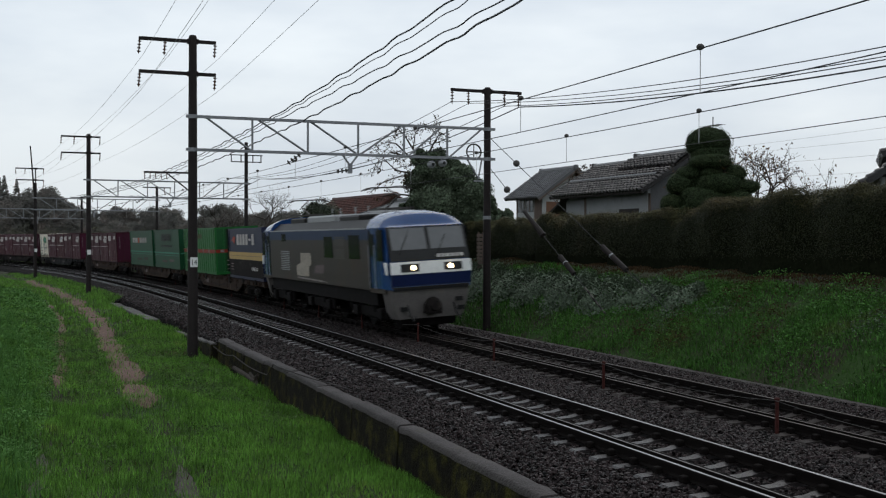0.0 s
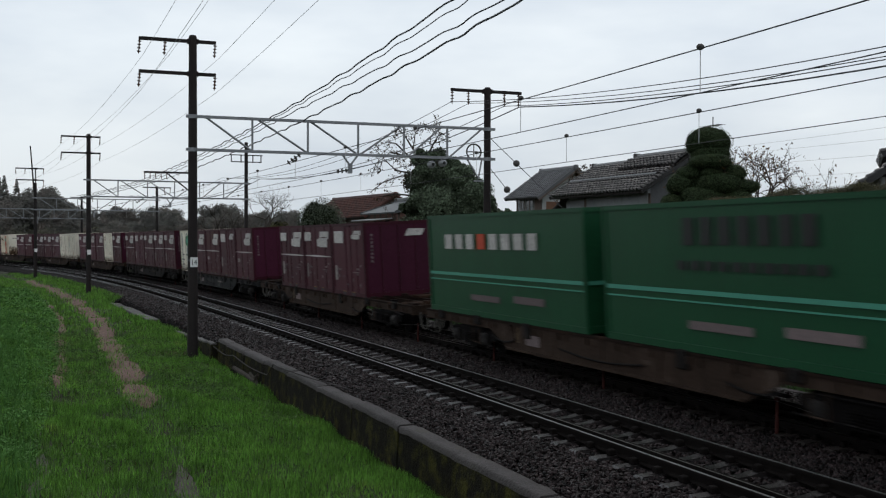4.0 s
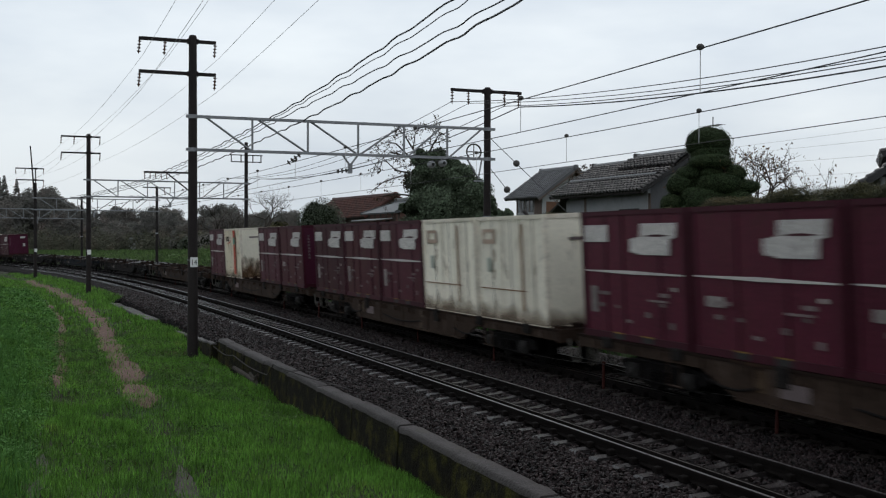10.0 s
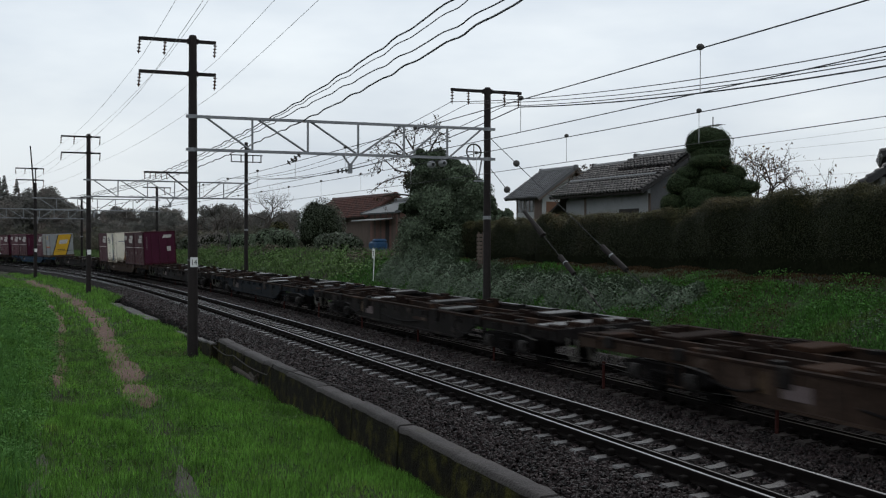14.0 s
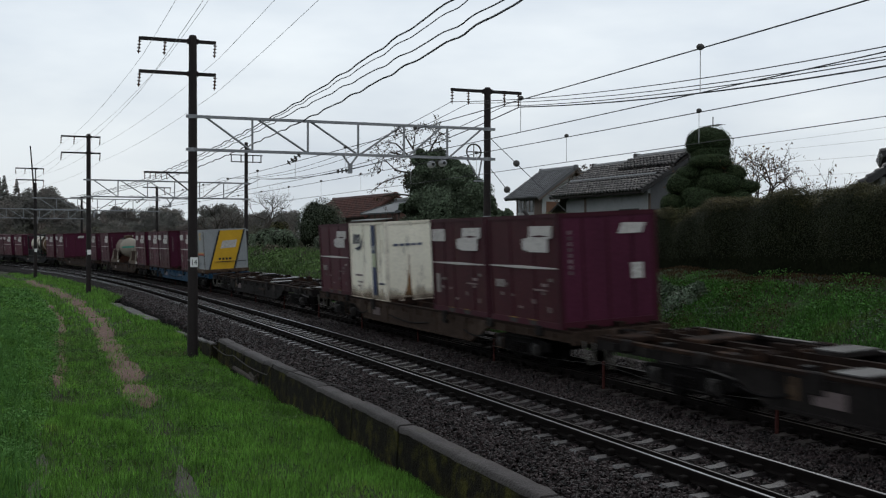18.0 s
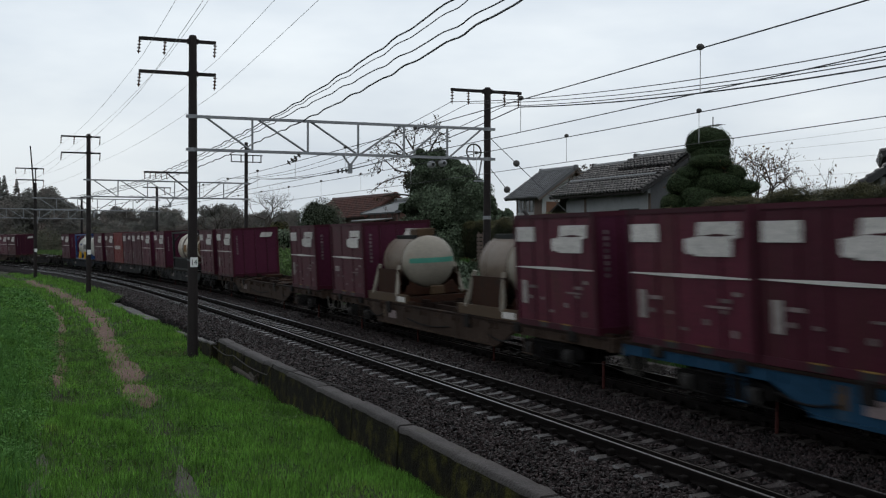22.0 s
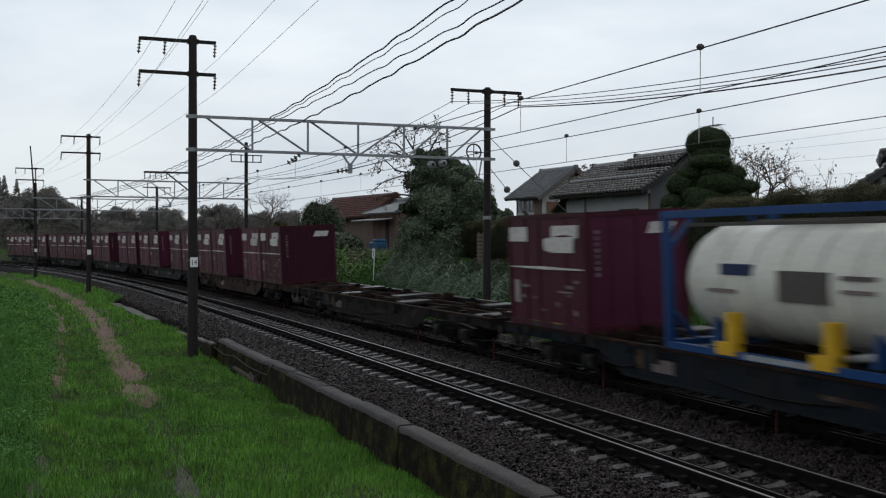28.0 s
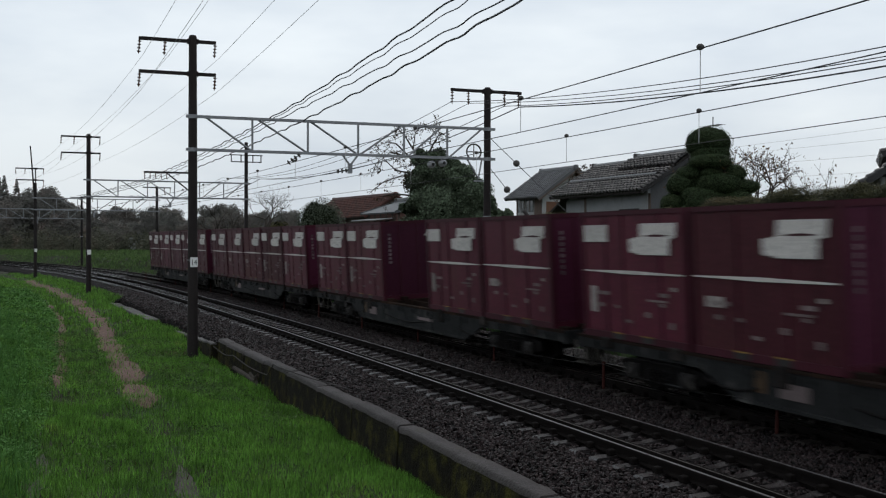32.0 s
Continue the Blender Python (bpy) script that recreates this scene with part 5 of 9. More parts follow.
def small_tank():
    c = thing("tank_container", Matrix(), "short cream pressure tank cradled on a tan steel frame", "tank", "tanks on the train")
    R, zc = 0.81, 1.2
    bm = bmesh.new()
    half = [(0.25 * (1 - math.sqrt(max(0.0, 1 - q * q / 0.74))) ** 0.8 if q else 0.0, max(q, 0.02)) for q in (0.0, 0.1, 0.2, 0.3, 0.4, 0.5, 0.6, 0.68, 0.75, R)]
    prof = half + [(1 - f, q) for f, q in half[::-1]]
    bm_lathe(bm, (-1.5, 0, zc), (1.5, 0, zc), prof, 28)
    t_ = part("vessel", bm, M["tank_cream"], c, smooth=40)
    bm = bmesh.new()
    bm_lathe(bm, (-1.3, 0, zc), (0.62, 0, zc), [(0, 0.5), (0.02, 0.74), (0.12, R + 0.012), (1, R + 0.012), (1, R - 0.05)], 28)
    part("cladding", bm, M["tank_brown"], t_, "dull brown cladding", smooth=40)
    for x in (-0.75, 0.58):
        bm = bmesh.new()
        bm_lathe(bm, (x, 0, zc), (x + 0.07, 0, zc), [(0, R), (0.1, R + 0.012), (0.9, R + 0.012), (1, R)], 28)
        part("band", bm, M["frame_tan"], t_, smooth=40)
    bm = bmesh.new()
    dome = lambda y, z: 1.5 - 0.75 * (1 - math.sqrt(max(0.0, 1 - (y * y + z * z) / 0.74))) ** 0.8
    ys = [-0.72 + 0.12 * k for k in range(13)]
    rows_ = []
    for y in ys:
        rows_.append([(dome(y, 0.0) - 0.12, y, zc - 0.02), (dome(y, -0.02) + 0.012, y, zc - 0.02), (dome(y, 0.13) + 0.012, y, zc + 0.13), (dome(y, 0.13) - 0.12, y, zc + 0.13)])
    bm_loft(bm, rows_)
    part("stripe", bm, M["teal"], t_, "teal stripe across the end")
    bm = bmesh.new()
    bm_box_bev(bm, 0.1, 0.72, -0.3, 0.3, 1.98, 2.24)
    part("manway_box", bm, M["frame_tan"], c)
    for y in (-1.15, 1.05):
        bm = bmesh.new()
        bm_box(bm, -1.86, 1.86, y, y + 0.1, 0.0, 0.26)
        part("base_beam", bm, M["frame_tan"], c)
        for x2, x3 in ((-1.35, -1.1), (0.95, 0.72)):
                bm = bmesh.new()
                bm_tube(bm, (x2, y + 0.02, 0.2), (x3, y * 0.84 + 0.04, 1.12), 0.062, n=6)
                part("leg", bm, M["tank_cream"], c)
        bm = bmesh.new()
        bm_box(bm, -1.2, 0.9, y * 0.88, y * 0.88 + 0.05, 0.22, 1.0)
        part("skirt_plate", bm, M["saddle_brown"], c, "dark rusty skirt plate")
        bm = bmesh.new()
        bm_box(bm, -0.9, 0.75, y * 0.3 - 0.05, y * 0.3 + 0.05, zc + 0.68, zc + 0.84)
        part("walkway", bm, M["frame_dark"], c, "dark top walkway")
    for x in (-1.86, 1.74, -0.6, 0.6):
        bm = bmesh.new()
        bm_box(bm, x, x + 0.12, -1.05, 1.05, 0.0, 0.2)
        part("cross_beam", bm, M["saddle_brown"], c)
    for x in (0.98, -1.2):
        bm = bmesh.new()
        bm_loft(bm, [[(x + d, q, z) for q, z in ((-0.95, 0.2), (-0.7, 0.62), (-0.35, 0.44), (0, 0.38), (0.35, 0.44), (0.7, 0.62), (0.95, 0.2))] for d in (0.0, 0.1)])
        part("saddle", bm, M["saddle_brown"], c, "dark rusty saddle")
    bm = bmesh.new()
    bm_box_bev(bm, 1.35, 1.6, -0.2, 0.2, 0.2, 0.48, 0.03)
    part("valve_box", bm, M["frame_tan"], c)
    mark(c, "plate", rect(1.0, 1.7, 0.04, 0.2), "label_white", -1.153)
    return c


def iso_tank(kind):
    L, H = 6.1, 2.45
    c = thing("tank_container", Matrix(), {"steel": "stained steel tank in a dark twenty foot frame", "blue": "white tank in a blue twenty foot frame with yellow brackets"}[kind], "tank", "tanks on the train")
    fr = "frame_dark" if kind == "steel" else "frame_blue"
    h, w = L / 2, 1.22
    bm = bmesh.new()
    r, zc = (0.98, 1.34) if kind == "steel" else (1.0, 1.18)
    prof = [(0, 0.05), (0.01, 0.4), (0.035, 0.78), (0.075, r - 0.06), (0.11, r), (0.89, r), (0.925, r - 0.06), (0.965, 0.78), (0.99, 0.4), (1, 0.05)]
    if kind == "blue":
        prof = [(0, 0.05), (0.006, 0.45), (0.02, 0.8), (0.045, r - 0.06), (0.075, r), (0.925, r), (0.955, r - 0.06), (0.98, 0.8), (0.994, 0.45), (1, 0.05)]
    bm_lathe(bm, (-h + (0.02 if kind == "steel" else 0.1), 0, zc), (h - 0.28, 0, zc), prof, 32)
    t_ = part("vessel", bm, M["tank_steel" if kind == "steel" else "tank_white"], c, smooth=40)
    for x, q in ((-1.6, 0.03), (-0.75, 0.3), (0.1, 0.03), (0.8, 0.25), (1.6, 0.03), (2.2, 0.28)) if kind == "steel" else ((-1.6, 0.03), (-0.8, 0.03), (0.0, 0.03), (0.8, 0.03), (1.6, 0.03)):
        bm = bmesh.new()
        bm_lathe(bm, (x - q, 0, zc), (x + q, 0, zc), [(0, r), (0.1, r + 0.012), (0.9, r + 0.012), (1, r)], 32)
        part("band", bm, M[("tank_rust" if q > 0.1 else "tank_steel") if kind == "steel" else "tank_band"], t_, smooth=40)
    for x in (-h, h - 0.14):
        for y in (-w, w - 0.14):
            bm = bmesh.new()
            bm_box(bm, x, x + 0.14, y, y + 0.14, 0, H)
            part("corner_post", bm, M[fr], c)
        for z in (0, H - 0.14):
            bm = bmesh.new()
            bm_box(bm, x, x + 0.14, -w + 0.14, w - 0.14, z, z + 0.14)
            part("end_rail", bm, M[fr], c)
        for y in (-1, 1):
            for z0, z1 in ((0.14, 0.7), (H - 0.14, H - 0.7)):
                bm = bmesh.new()
                bm_tube(bm, (x + 0.07, y * (w - 0.6), z0), (x + 0.07, y * (w - 0.1), z1), 0.05, n=6)
                part("brace", bm, M[fr], c)
    for y in (-w, w - 0.1):
        for z in (0.0, H - 0.12):
            bm = bmesh.new()
            bm_box(bm, -h + 0.14, h - 0.14, y, y + 0.1, z, z + 0.12)
            part("side_rail", bm, M[fr], c)
        if kind == "steel":
            bm = bmesh.new()
            bm_box(bm, -h + 0.14, h - 0.14, y, y + 0.06, 0.72, 0.8)
            part("side_rail", bm, M[fr], c)
            bm = bmesh.new()
            bm_box(bm, -h + 0.5, h - 0.9, y + 0.02, y + 0.05, 0.12, 0.72)
            part("side_panel", bm, M["running_gear"], c, "black lower side panel")
            for x0, x1 in ((-h + 0.2, -h + 1.3), (h - 0.2, h - 1.3)):
                bm = bmesh.new()
                bm_tube(bm, (x0, y + 0.05, 0.1), (x1, y + 0.05, 0.75), 0.05, n=6)
                part("brace", bm, M[fr], c)
    bm = bmesh.new()
    bm_box(bm, -1.2, 1.2, -0.35, 0.35, H - 0.1, H - 0.02)
    part("walkway", bm, M["steel"], c)
    if kind == "blue":
        for x in (-1.25, 1.1):
            bm = bmesh.new()
            bm_box(bm, x - 0.2, x + 0.28, -w - 0.05, -w + 0.15, 0.05, 0.25)
            bm_box(bm, x + 0.1, x + 0.32, -w - 0.05, -w + 0.15, 0.25, 0.75)
            part("bracket", bm, M["yellow"], c, "yellow bracket")
        plate_ = bmesh.new()
        bm_box(plate_, -0.1, 1.05, -r - 0.03, -r + 0.1, 0.98, 1.45)
        part("label_plate", plate_, M["plate_grey"], t_, "dark grey label plate")
        for y in (-0.75, 0.7):
            bm = bmesh.new()
            bm_box(bm, -h + 0.14, h - 0.14, y, y + 0.05, H - 0.3, H - 0.24)
            part("top_rail", bm, M["plate_grey"], c, "grey top rail")
        bm = bmesh.new()
        bm_box(bm, -0.75, 0.9, -w - 0.012, -w - 0.002, 0.02, 0.11)
        part("rail_plate", bm, M["grey_box"], c, "pale grey plate on the rail")
        for x in (-2.1, 1.75):
            bm = bmesh.new()
            bm_loft(bm, [[(x + d, q, z) for q, z in ((-0.9, 0.1), (-0.8, 0.6), (-0.5, 0.38), (0, 0.26), (0.5, 0.38), (0.8, 0.6), (0.9, 0.1))] for d in (0.0, 0.12)])
            part("saddle", bm, M["frame_blue"], c)
        for x0, x1, z0, z1 in ((-1.6, -0.8, 1.5, 1.68), (1.3, 2.0, 1.5, 1.56), (1.3, 2.0, 1.3, 1.36), (-2.0, -1.2, 1.2, 1.26)):
            b = bmesh.new()
            bm_box(b, x0, x1, -r - 0.02, -r + 0.1, z0 - 0.15, z1 - 0.15)
            part("bar", b, M["blue_stripe" if z1 - z0 > 0.1 else "label_dim"], t_)
        b = bmesh.new()
        bm_box(b, h - 0.303, h - 0.29, -0.45, 0.55, 1.5, 1.6)
        part("bar", b, M["label_dim"], t_)
    else:
        bm = bmesh.new()
        bm_box_bev(bm, h - 0.34, h - 0.26, -0.4, 0.42, 1.1, 1.72, 0.03)
        part("end_hatch", bm, M["roof_under_brown"], t_, "dark brown hatch on the end")
        bm = bmesh.new()
        bm_lathe(bm, (h - 0.62, 0, zc), (h - 0.29, 0, zc), [(0, r * 0.93), (0.35, r * 0.82), (0.7, r * 0.6), (1, 0.3)], 32)
        part("end_cap", bm, M["tank_rust"], t_, "rusty brown end", smooth=40)
        for x0, x1, z0, z1, mt in ((-0.3, 0.3, 1.15, 1.6, "rust"), (0.62, 1.5, 0.85, 1.3, "roof_under_brown"), (0.7, 1.4, 1.36, 1.5, "label_dim")):
            b = bmesh.new()
            bm_box(b, x0, x1, -r - 0.02, -r + 0.14, z0, z1)
            part("label_plate", b, M[mt], t_)
        for x in (-1.9, -0.4, 1.2):
            bm = bmesh.new()
            bm_lathe(bm, (x, -0.1, zc + r - 0.06), (x, -0.1, zc + r + 0.1), [(0, 0.3), (0.7, 0.3), (1, 0.22)], 14)
            part("manway_lid", bm, M["roof_pale"], t_, "pale manway lid", smooth=40)
        bm = bmesh.new()
        bm_lathe(bm, (h - 0.5, 0, zc), (h - 0.27, 0, zc), [(0, r * 0.74), (0.6, r * 0.68), (1, r * 0.5)], 28)
        part("end_ring", bm, M["tank_ring"], t_, "ochre brown worn ring round the hatch", smooth=40)
    return c


def wagon(colour):
    """Flat container wagon: fish-bellied side sills, open deck of cross beams, two bogies."""
    mat = M["wagon_" + colour]
    c = thing("flat_wagon", Matrix(), {"tan": "rusty tan flat container wagon with a wet open deck", "grey": "grimy grey flat container wagon",
                                     "blue": "blue flat container wagon with a wet open deck", "slate": "dark slate flat container wagon with a wet open deck", "dark": "dark grimy flat container wagon with a wet open deck"}[colour], "wagon", "wagons of the train")
    E = 10.05
    plate = M["deck_rust" if colour == "tan" else "deck_steel"]
    for y in (-1.2, 1.12):
        bm = bmesh.new()
        pts = [(-E, 1.0), (-E, 0.76), (-5.6, 0.76), (-4.6, 0.36), (4.6, 0.36), (5.6, 0.76), (E, 0.76), (E, 1.0)]
        a = [bm.verts.new((x, y, z)) for x, z in pts]
        b = [bm.verts.new((x, y + 0.08, z)) for x, z in pts]
        bm.faces.new(a)
        bm.faces.new(b[::-1])
        for i in range(8):
            bm.faces.new((a[i], b[i], b[(i + 1) % 8], a[(i + 1) % 8]))
        if y < 0:
            for k in range(16):
                x = -9.3 + 1.24 * k
                bm_box(bm, x - 0.05, x + 0.05, y - 0.05, y, 0.8, 0.93)
                bm_box(bm, x + 0.3, x + 0.34, y - 0.03, y, 0.78, 0.95)
            for x in (-6.6, 6.2):
                bm_tube(bm, (x, y - 0.04, 0.76), (x, y - 0.04, 0.34), 0.018, n=5)
                bm_tube(bm, (x + 0.4, y - 0.04, 0.76), (x + 0.4, y - 0.04, 0.34), 0.018, n=5)
                bm_tube(bm, (x, y - 0.04, 0.36), (x + 0.4, y - 0.04, 0.36), 0.018, n=5)
        sill = part("side_sill", bm, mat, c)
        bm = bmesh.new()
        bm_box(bm, -E, E, y - 0.03, y + 0.11, 0.955, 1.008)
        part("top_flange", bm, M["deck_dark"] if colour == "tan" or y < 0 else plate, sill)
        bm = bmesh.new()
        bm_box(bm, -4.6, 4.6, y - 0.04, y + 0.12, 0.35, 0.4)
        part("bottom_flange", bm, mat, sill)
        for x in (-4.2, -2.1, 0, 2.1, 4.2):
            bm = bmesh.new()
            bm_box(bm, x - 0.03, x + 0.03, y - 0.02, y + 0.1, 0.4, 0.955)
            part("stiffener", bm, mat, sill)
        if y < 0:
            mark(sill, "label_plate", rect(-3.5, -2.8, 0.54, 0.78), "label_dim", y - 0.023, "white label plate")
            mark(sill, "stencil", rect(1.0, 2.2, 0.64, 0.72), "label_dim" if colour in ("blue", "grey") else "wagon_tan", y - 0.003)
            mark(sill, "lamp_patch", rect(-4.1, -3.85, 0.55, 0.9), "frame_tan", y - 0.003)
    for k in range(6):
        for d in (-0.14, 0.14):
            x = -9.72 + k * SLOT + d
            bm = bmesh.new()
            bm_box(bm, x - 0.06, x + 0.06, -1.12, 1.12, 0.87, 1.012)
            for y in (-1.02, -0.55, 0.1, 0.62, 1.0):
                w = 0.05 + 0.05 * ((k * 3 + int(y * 10)) % 3)
                bm_box(bm, x - w, x + w, y - 0.09, y + 0.07, 0.9, 1.03 + 0.03 * ((k + int(y * 20)) % 4))
            part("cross_beam", bm, M["deck_dark"], c)
    for y in (-0.35, 0.25):
        bm = bmesh.new()
        bm_box(bm, -E, E, y, y + 0.1, 0.7, 0.985)
        part("centre_sill", bm, M["deck_dark"], c)
    for x in (-7.8, -5.85, -3.9, -1.95, 1.95, 3.9, 5.85, 7.8):
        for y in (-1.06, 0.86):
            bm = bmesh.new()
            bm_box(bm, x - 0.1, x + 0.1, y, y + 0.2, 0.98, 1.05)
            part("twist_lock", bm, M["running_gear"], c)
    for x, y0, y1, h_ in ((-9.3, -1.1, -0.5, 0.06), (-8.1, -0.3, 0.9, 0.04), (-5.0, 0.3, 1.1, 0.07), (-2.9, -1.1, -0.4, 0.05), (0.4, -0.3, 1.0, 0.05), (3.2, -1.1, -0.2, 0.06), (6.7, 0.2, 1.1, 0.05), (9.2, -1.1, 1.1, 0.03)):
        bm = bmesh.new()
        bm_box_bev(bm, x - 0.35, x + 0.35, y0, y1, 0.96, 1.0 + h_, 0.015)
        part("deck_plate", bm, M["roof_grey"] if x == 9.2 and colour in ("slate", "blue") else plate if int(x * 10) % 3 else M["deck_dark"], c)
    for x in (-8.8, -6.3, -3.4, 2.9, 5.9, 8.6):
        bm = bmesh.new()
        bm_box_bev(bm, x - 0.16, x + 0.16, -1.28, -1.18, 0.7 if abs(x) < 5 else 0.82, 1.04, 0.02)
        part("lashing_bracket", bm, M["wagon_dark"], c)
    for x0, x1 in ((-5.4, -4.0), (-1.8, 1.6), (4.2, 5.6)):
        bm = bmesh.new()
        bm_path(bm, [(x0 + (x1 - x0) * i / 8, -1.24, 0.62 - 0.1 * math.sin(math.pi * i / 8)) for i in range(9)], 0.022, 5)
        part("brake_pipe", bm, M["running_gear"], c)
    for sx_ in (-1, 1):
        bm = bmesh.new()
        bm_box(bm, sx_ * E - 0.06, sx_ * E + 0.06, -1.2, 1.2, 0.72, 1.0)
        part("end_beam", bm, mat, c)
        bm = bmesh.new()
        bm_box(bm, sx_ * 10.2 - 0.25, sx_ * 10.2 + 0.25, -0.12, 0.12, 0.74, 0.98)
        part("coupler", bm, M["running_gear"], c)
        for y in (-0.95, -0.45):
            bm = bmesh.new()
            bm_path(bm, [(sx_ * 10.1, y, 0.8), (sx_ * 10.16, y, 0.45), (sx_ * 10.2, y + 0.06, 0.3), (sx_ * 10.2, y + 0.16, 0.3), (sx_ * 10.16, y + 0.2, 0.75)], 0.03, 5)
            part("brake_hose", bm, M["plate_grey"], c, "pale hanging hose and step")
        # bogie
        bx = sx_ * 7.15
        bm = bmesh.new()
        for y in (-1.02, 0.92):
            pts = [(-1.45, 0.62), (-1.45, 0.42), (-0.95, 0.36), (-0.45, 0.24), (0.45, 0.24), (0.95, 0.36), (1.45, 0.42), (1.45, 0.62), (0.6, 0.7), (-0.6, 0.7)]
            a = [bm.verts.new((bx + x, y, z)) for x, z in pts]
            b = [bm.verts.new((bx + x, y + 0.1, z)) for x, z in pts]
            bm.faces.new(a)
            bm.faces.new(b[::-1])
            for i in range(10):
                bm.faces.new((a[i], b[i], b[(i + 1) % 10], a[(i + 1) % 10]))
        bm_box(bm, bx - 0.25, bx + 0.25, -1.0, 1.0, 0.5, 0.78)
        for x in (-0.22, 0.0, 0.22):
            for k in range(5):
                bm_lathe(bm, (bx + x, -1.08, 0.3 + 0.05 * k), (bx + x, -1.08, 0.34 + 0.05 * k), [(0, 0.05), (0.5, 0.085), (1, 0.05)], 8)
        for x in (-1.52, -0.42, 0.42, 1.52):
            bm_box_bev(bm, bx + x - 0.05, bx + x + 0.05, -0.72, -0.5, 0.28, 0.62, 0.02)
        bm_tube(bm, (bx - 1.5, -1.1, 0.32), (bx + 1.5, -1.1, 0.3), 0.02, n=5)
        bm_tube(bm, (bx - 0.9, -1.12, 0.68), (bx + 0.9, -1.12, 0.68), 0.025, n=5)
        bog = part("bogie_frame", bm, M["running_gear"], c)
        for wx in (-0.95, 0.95):
            bm = bmesh.new()
            for y0, y1 in ((-0.64, -0.5), (0.5, 0.64)):
                bm_lathe(bm, (bx + wx, y0, 0.43), (bx + wx, y1, 0.43), [(0, 0.1), (0.05, 0.41), (0.8, 0.425), (0.85, 0.45), (1, 0.45), (1.0, 0.1)], 20)
            bm_tube(bm, (bx + wx, -0.6, 0.43), (bx + wx, 0.6, 0.43), 0.08, n=8)
            part("wheelset", bm, M["running_gear"], bog, smooth=40)
            bm = bmesh.new()
            bm_box_bev(bm, bx + wx - 0.16, bx + wx + 0.16, -1.14, -1.0, 0.3, 0.58)
            bm_lathe(bm, (bx + wx, -1.13, 0.44), (bx + wx, -1.19, 0.44), [(0, 0.12), (0.7, 0.11), (1, 0.06)], 12)
            part("axle_box", bm, M["axle_grime"], bog, "grimy grey axle box")
    bm = bmesh.new()
    bm_box_bev(bm, -1.7, -0.4, -0.9, 0.9, 0.3, 0.62)
    bm_tube(bm, (-5.0, -0.6, 0.42), (5.0, -0.6, 0.42), 0.035, n=6)
    bm_tube(bm, (-4.5, -0.95, 0.3), (-1.7, -0.95, 0.36), 0.03, n=6)
    bm_box_bev(bm, 2.5, 3.3, -1.0, -0.4, 0.24, 0.6, 0.04)
    bm_box_bev(bm, -3.4, -2.8, -1.05, -0.6, 0.26, 0.56, 0.04)
    part("brake_gear", bm, M["running_gear"], c)
    bm = bmesh.new()
    bm_tube(bm, (1.0, -0.5, 0.5), (2.2, -0.5, 0.5), 0.2, n=12)
    part("air_tank", bm, M["running_gear"], c, smooth=40)
    return c


LOCO_HALF = 8.75


def loco_shape(bm, x0, x1, section, stations=3, dome=False):
    """Body skin between x0 and x1; near the ends the front leans back above the lamps and draws in below."""
    def ring(x):
        out = []
        for y, z in section:
            e = abs(x) - 7.9
            yy, xx = y, x
            if e > 0:
                f = e / (LOCO_HALF - 7.9)
                yy = y * (1 - 0.07 * f * f)
                xx -= math.copysign(f * (max(0, z - 2.1) * 0.36 + max(0, 1.9 - z) * 0.2), x)
            zz = z
            if dome and abs(x) > 6.6:
                g = (abs(x) - 6.6) / (LOCO_HALF - 6.6)
                zz = 3.32 + (z - 3.32) * (1 - 0.8 * g ** 2.4)
                yy *= 1 - 0.03 * g
            out.append((xx, yy, zz))
        return out
    bm_loft(bm, [ring(x0 + (x1 - x0) * i / stations) for i in range(stations + 1)])


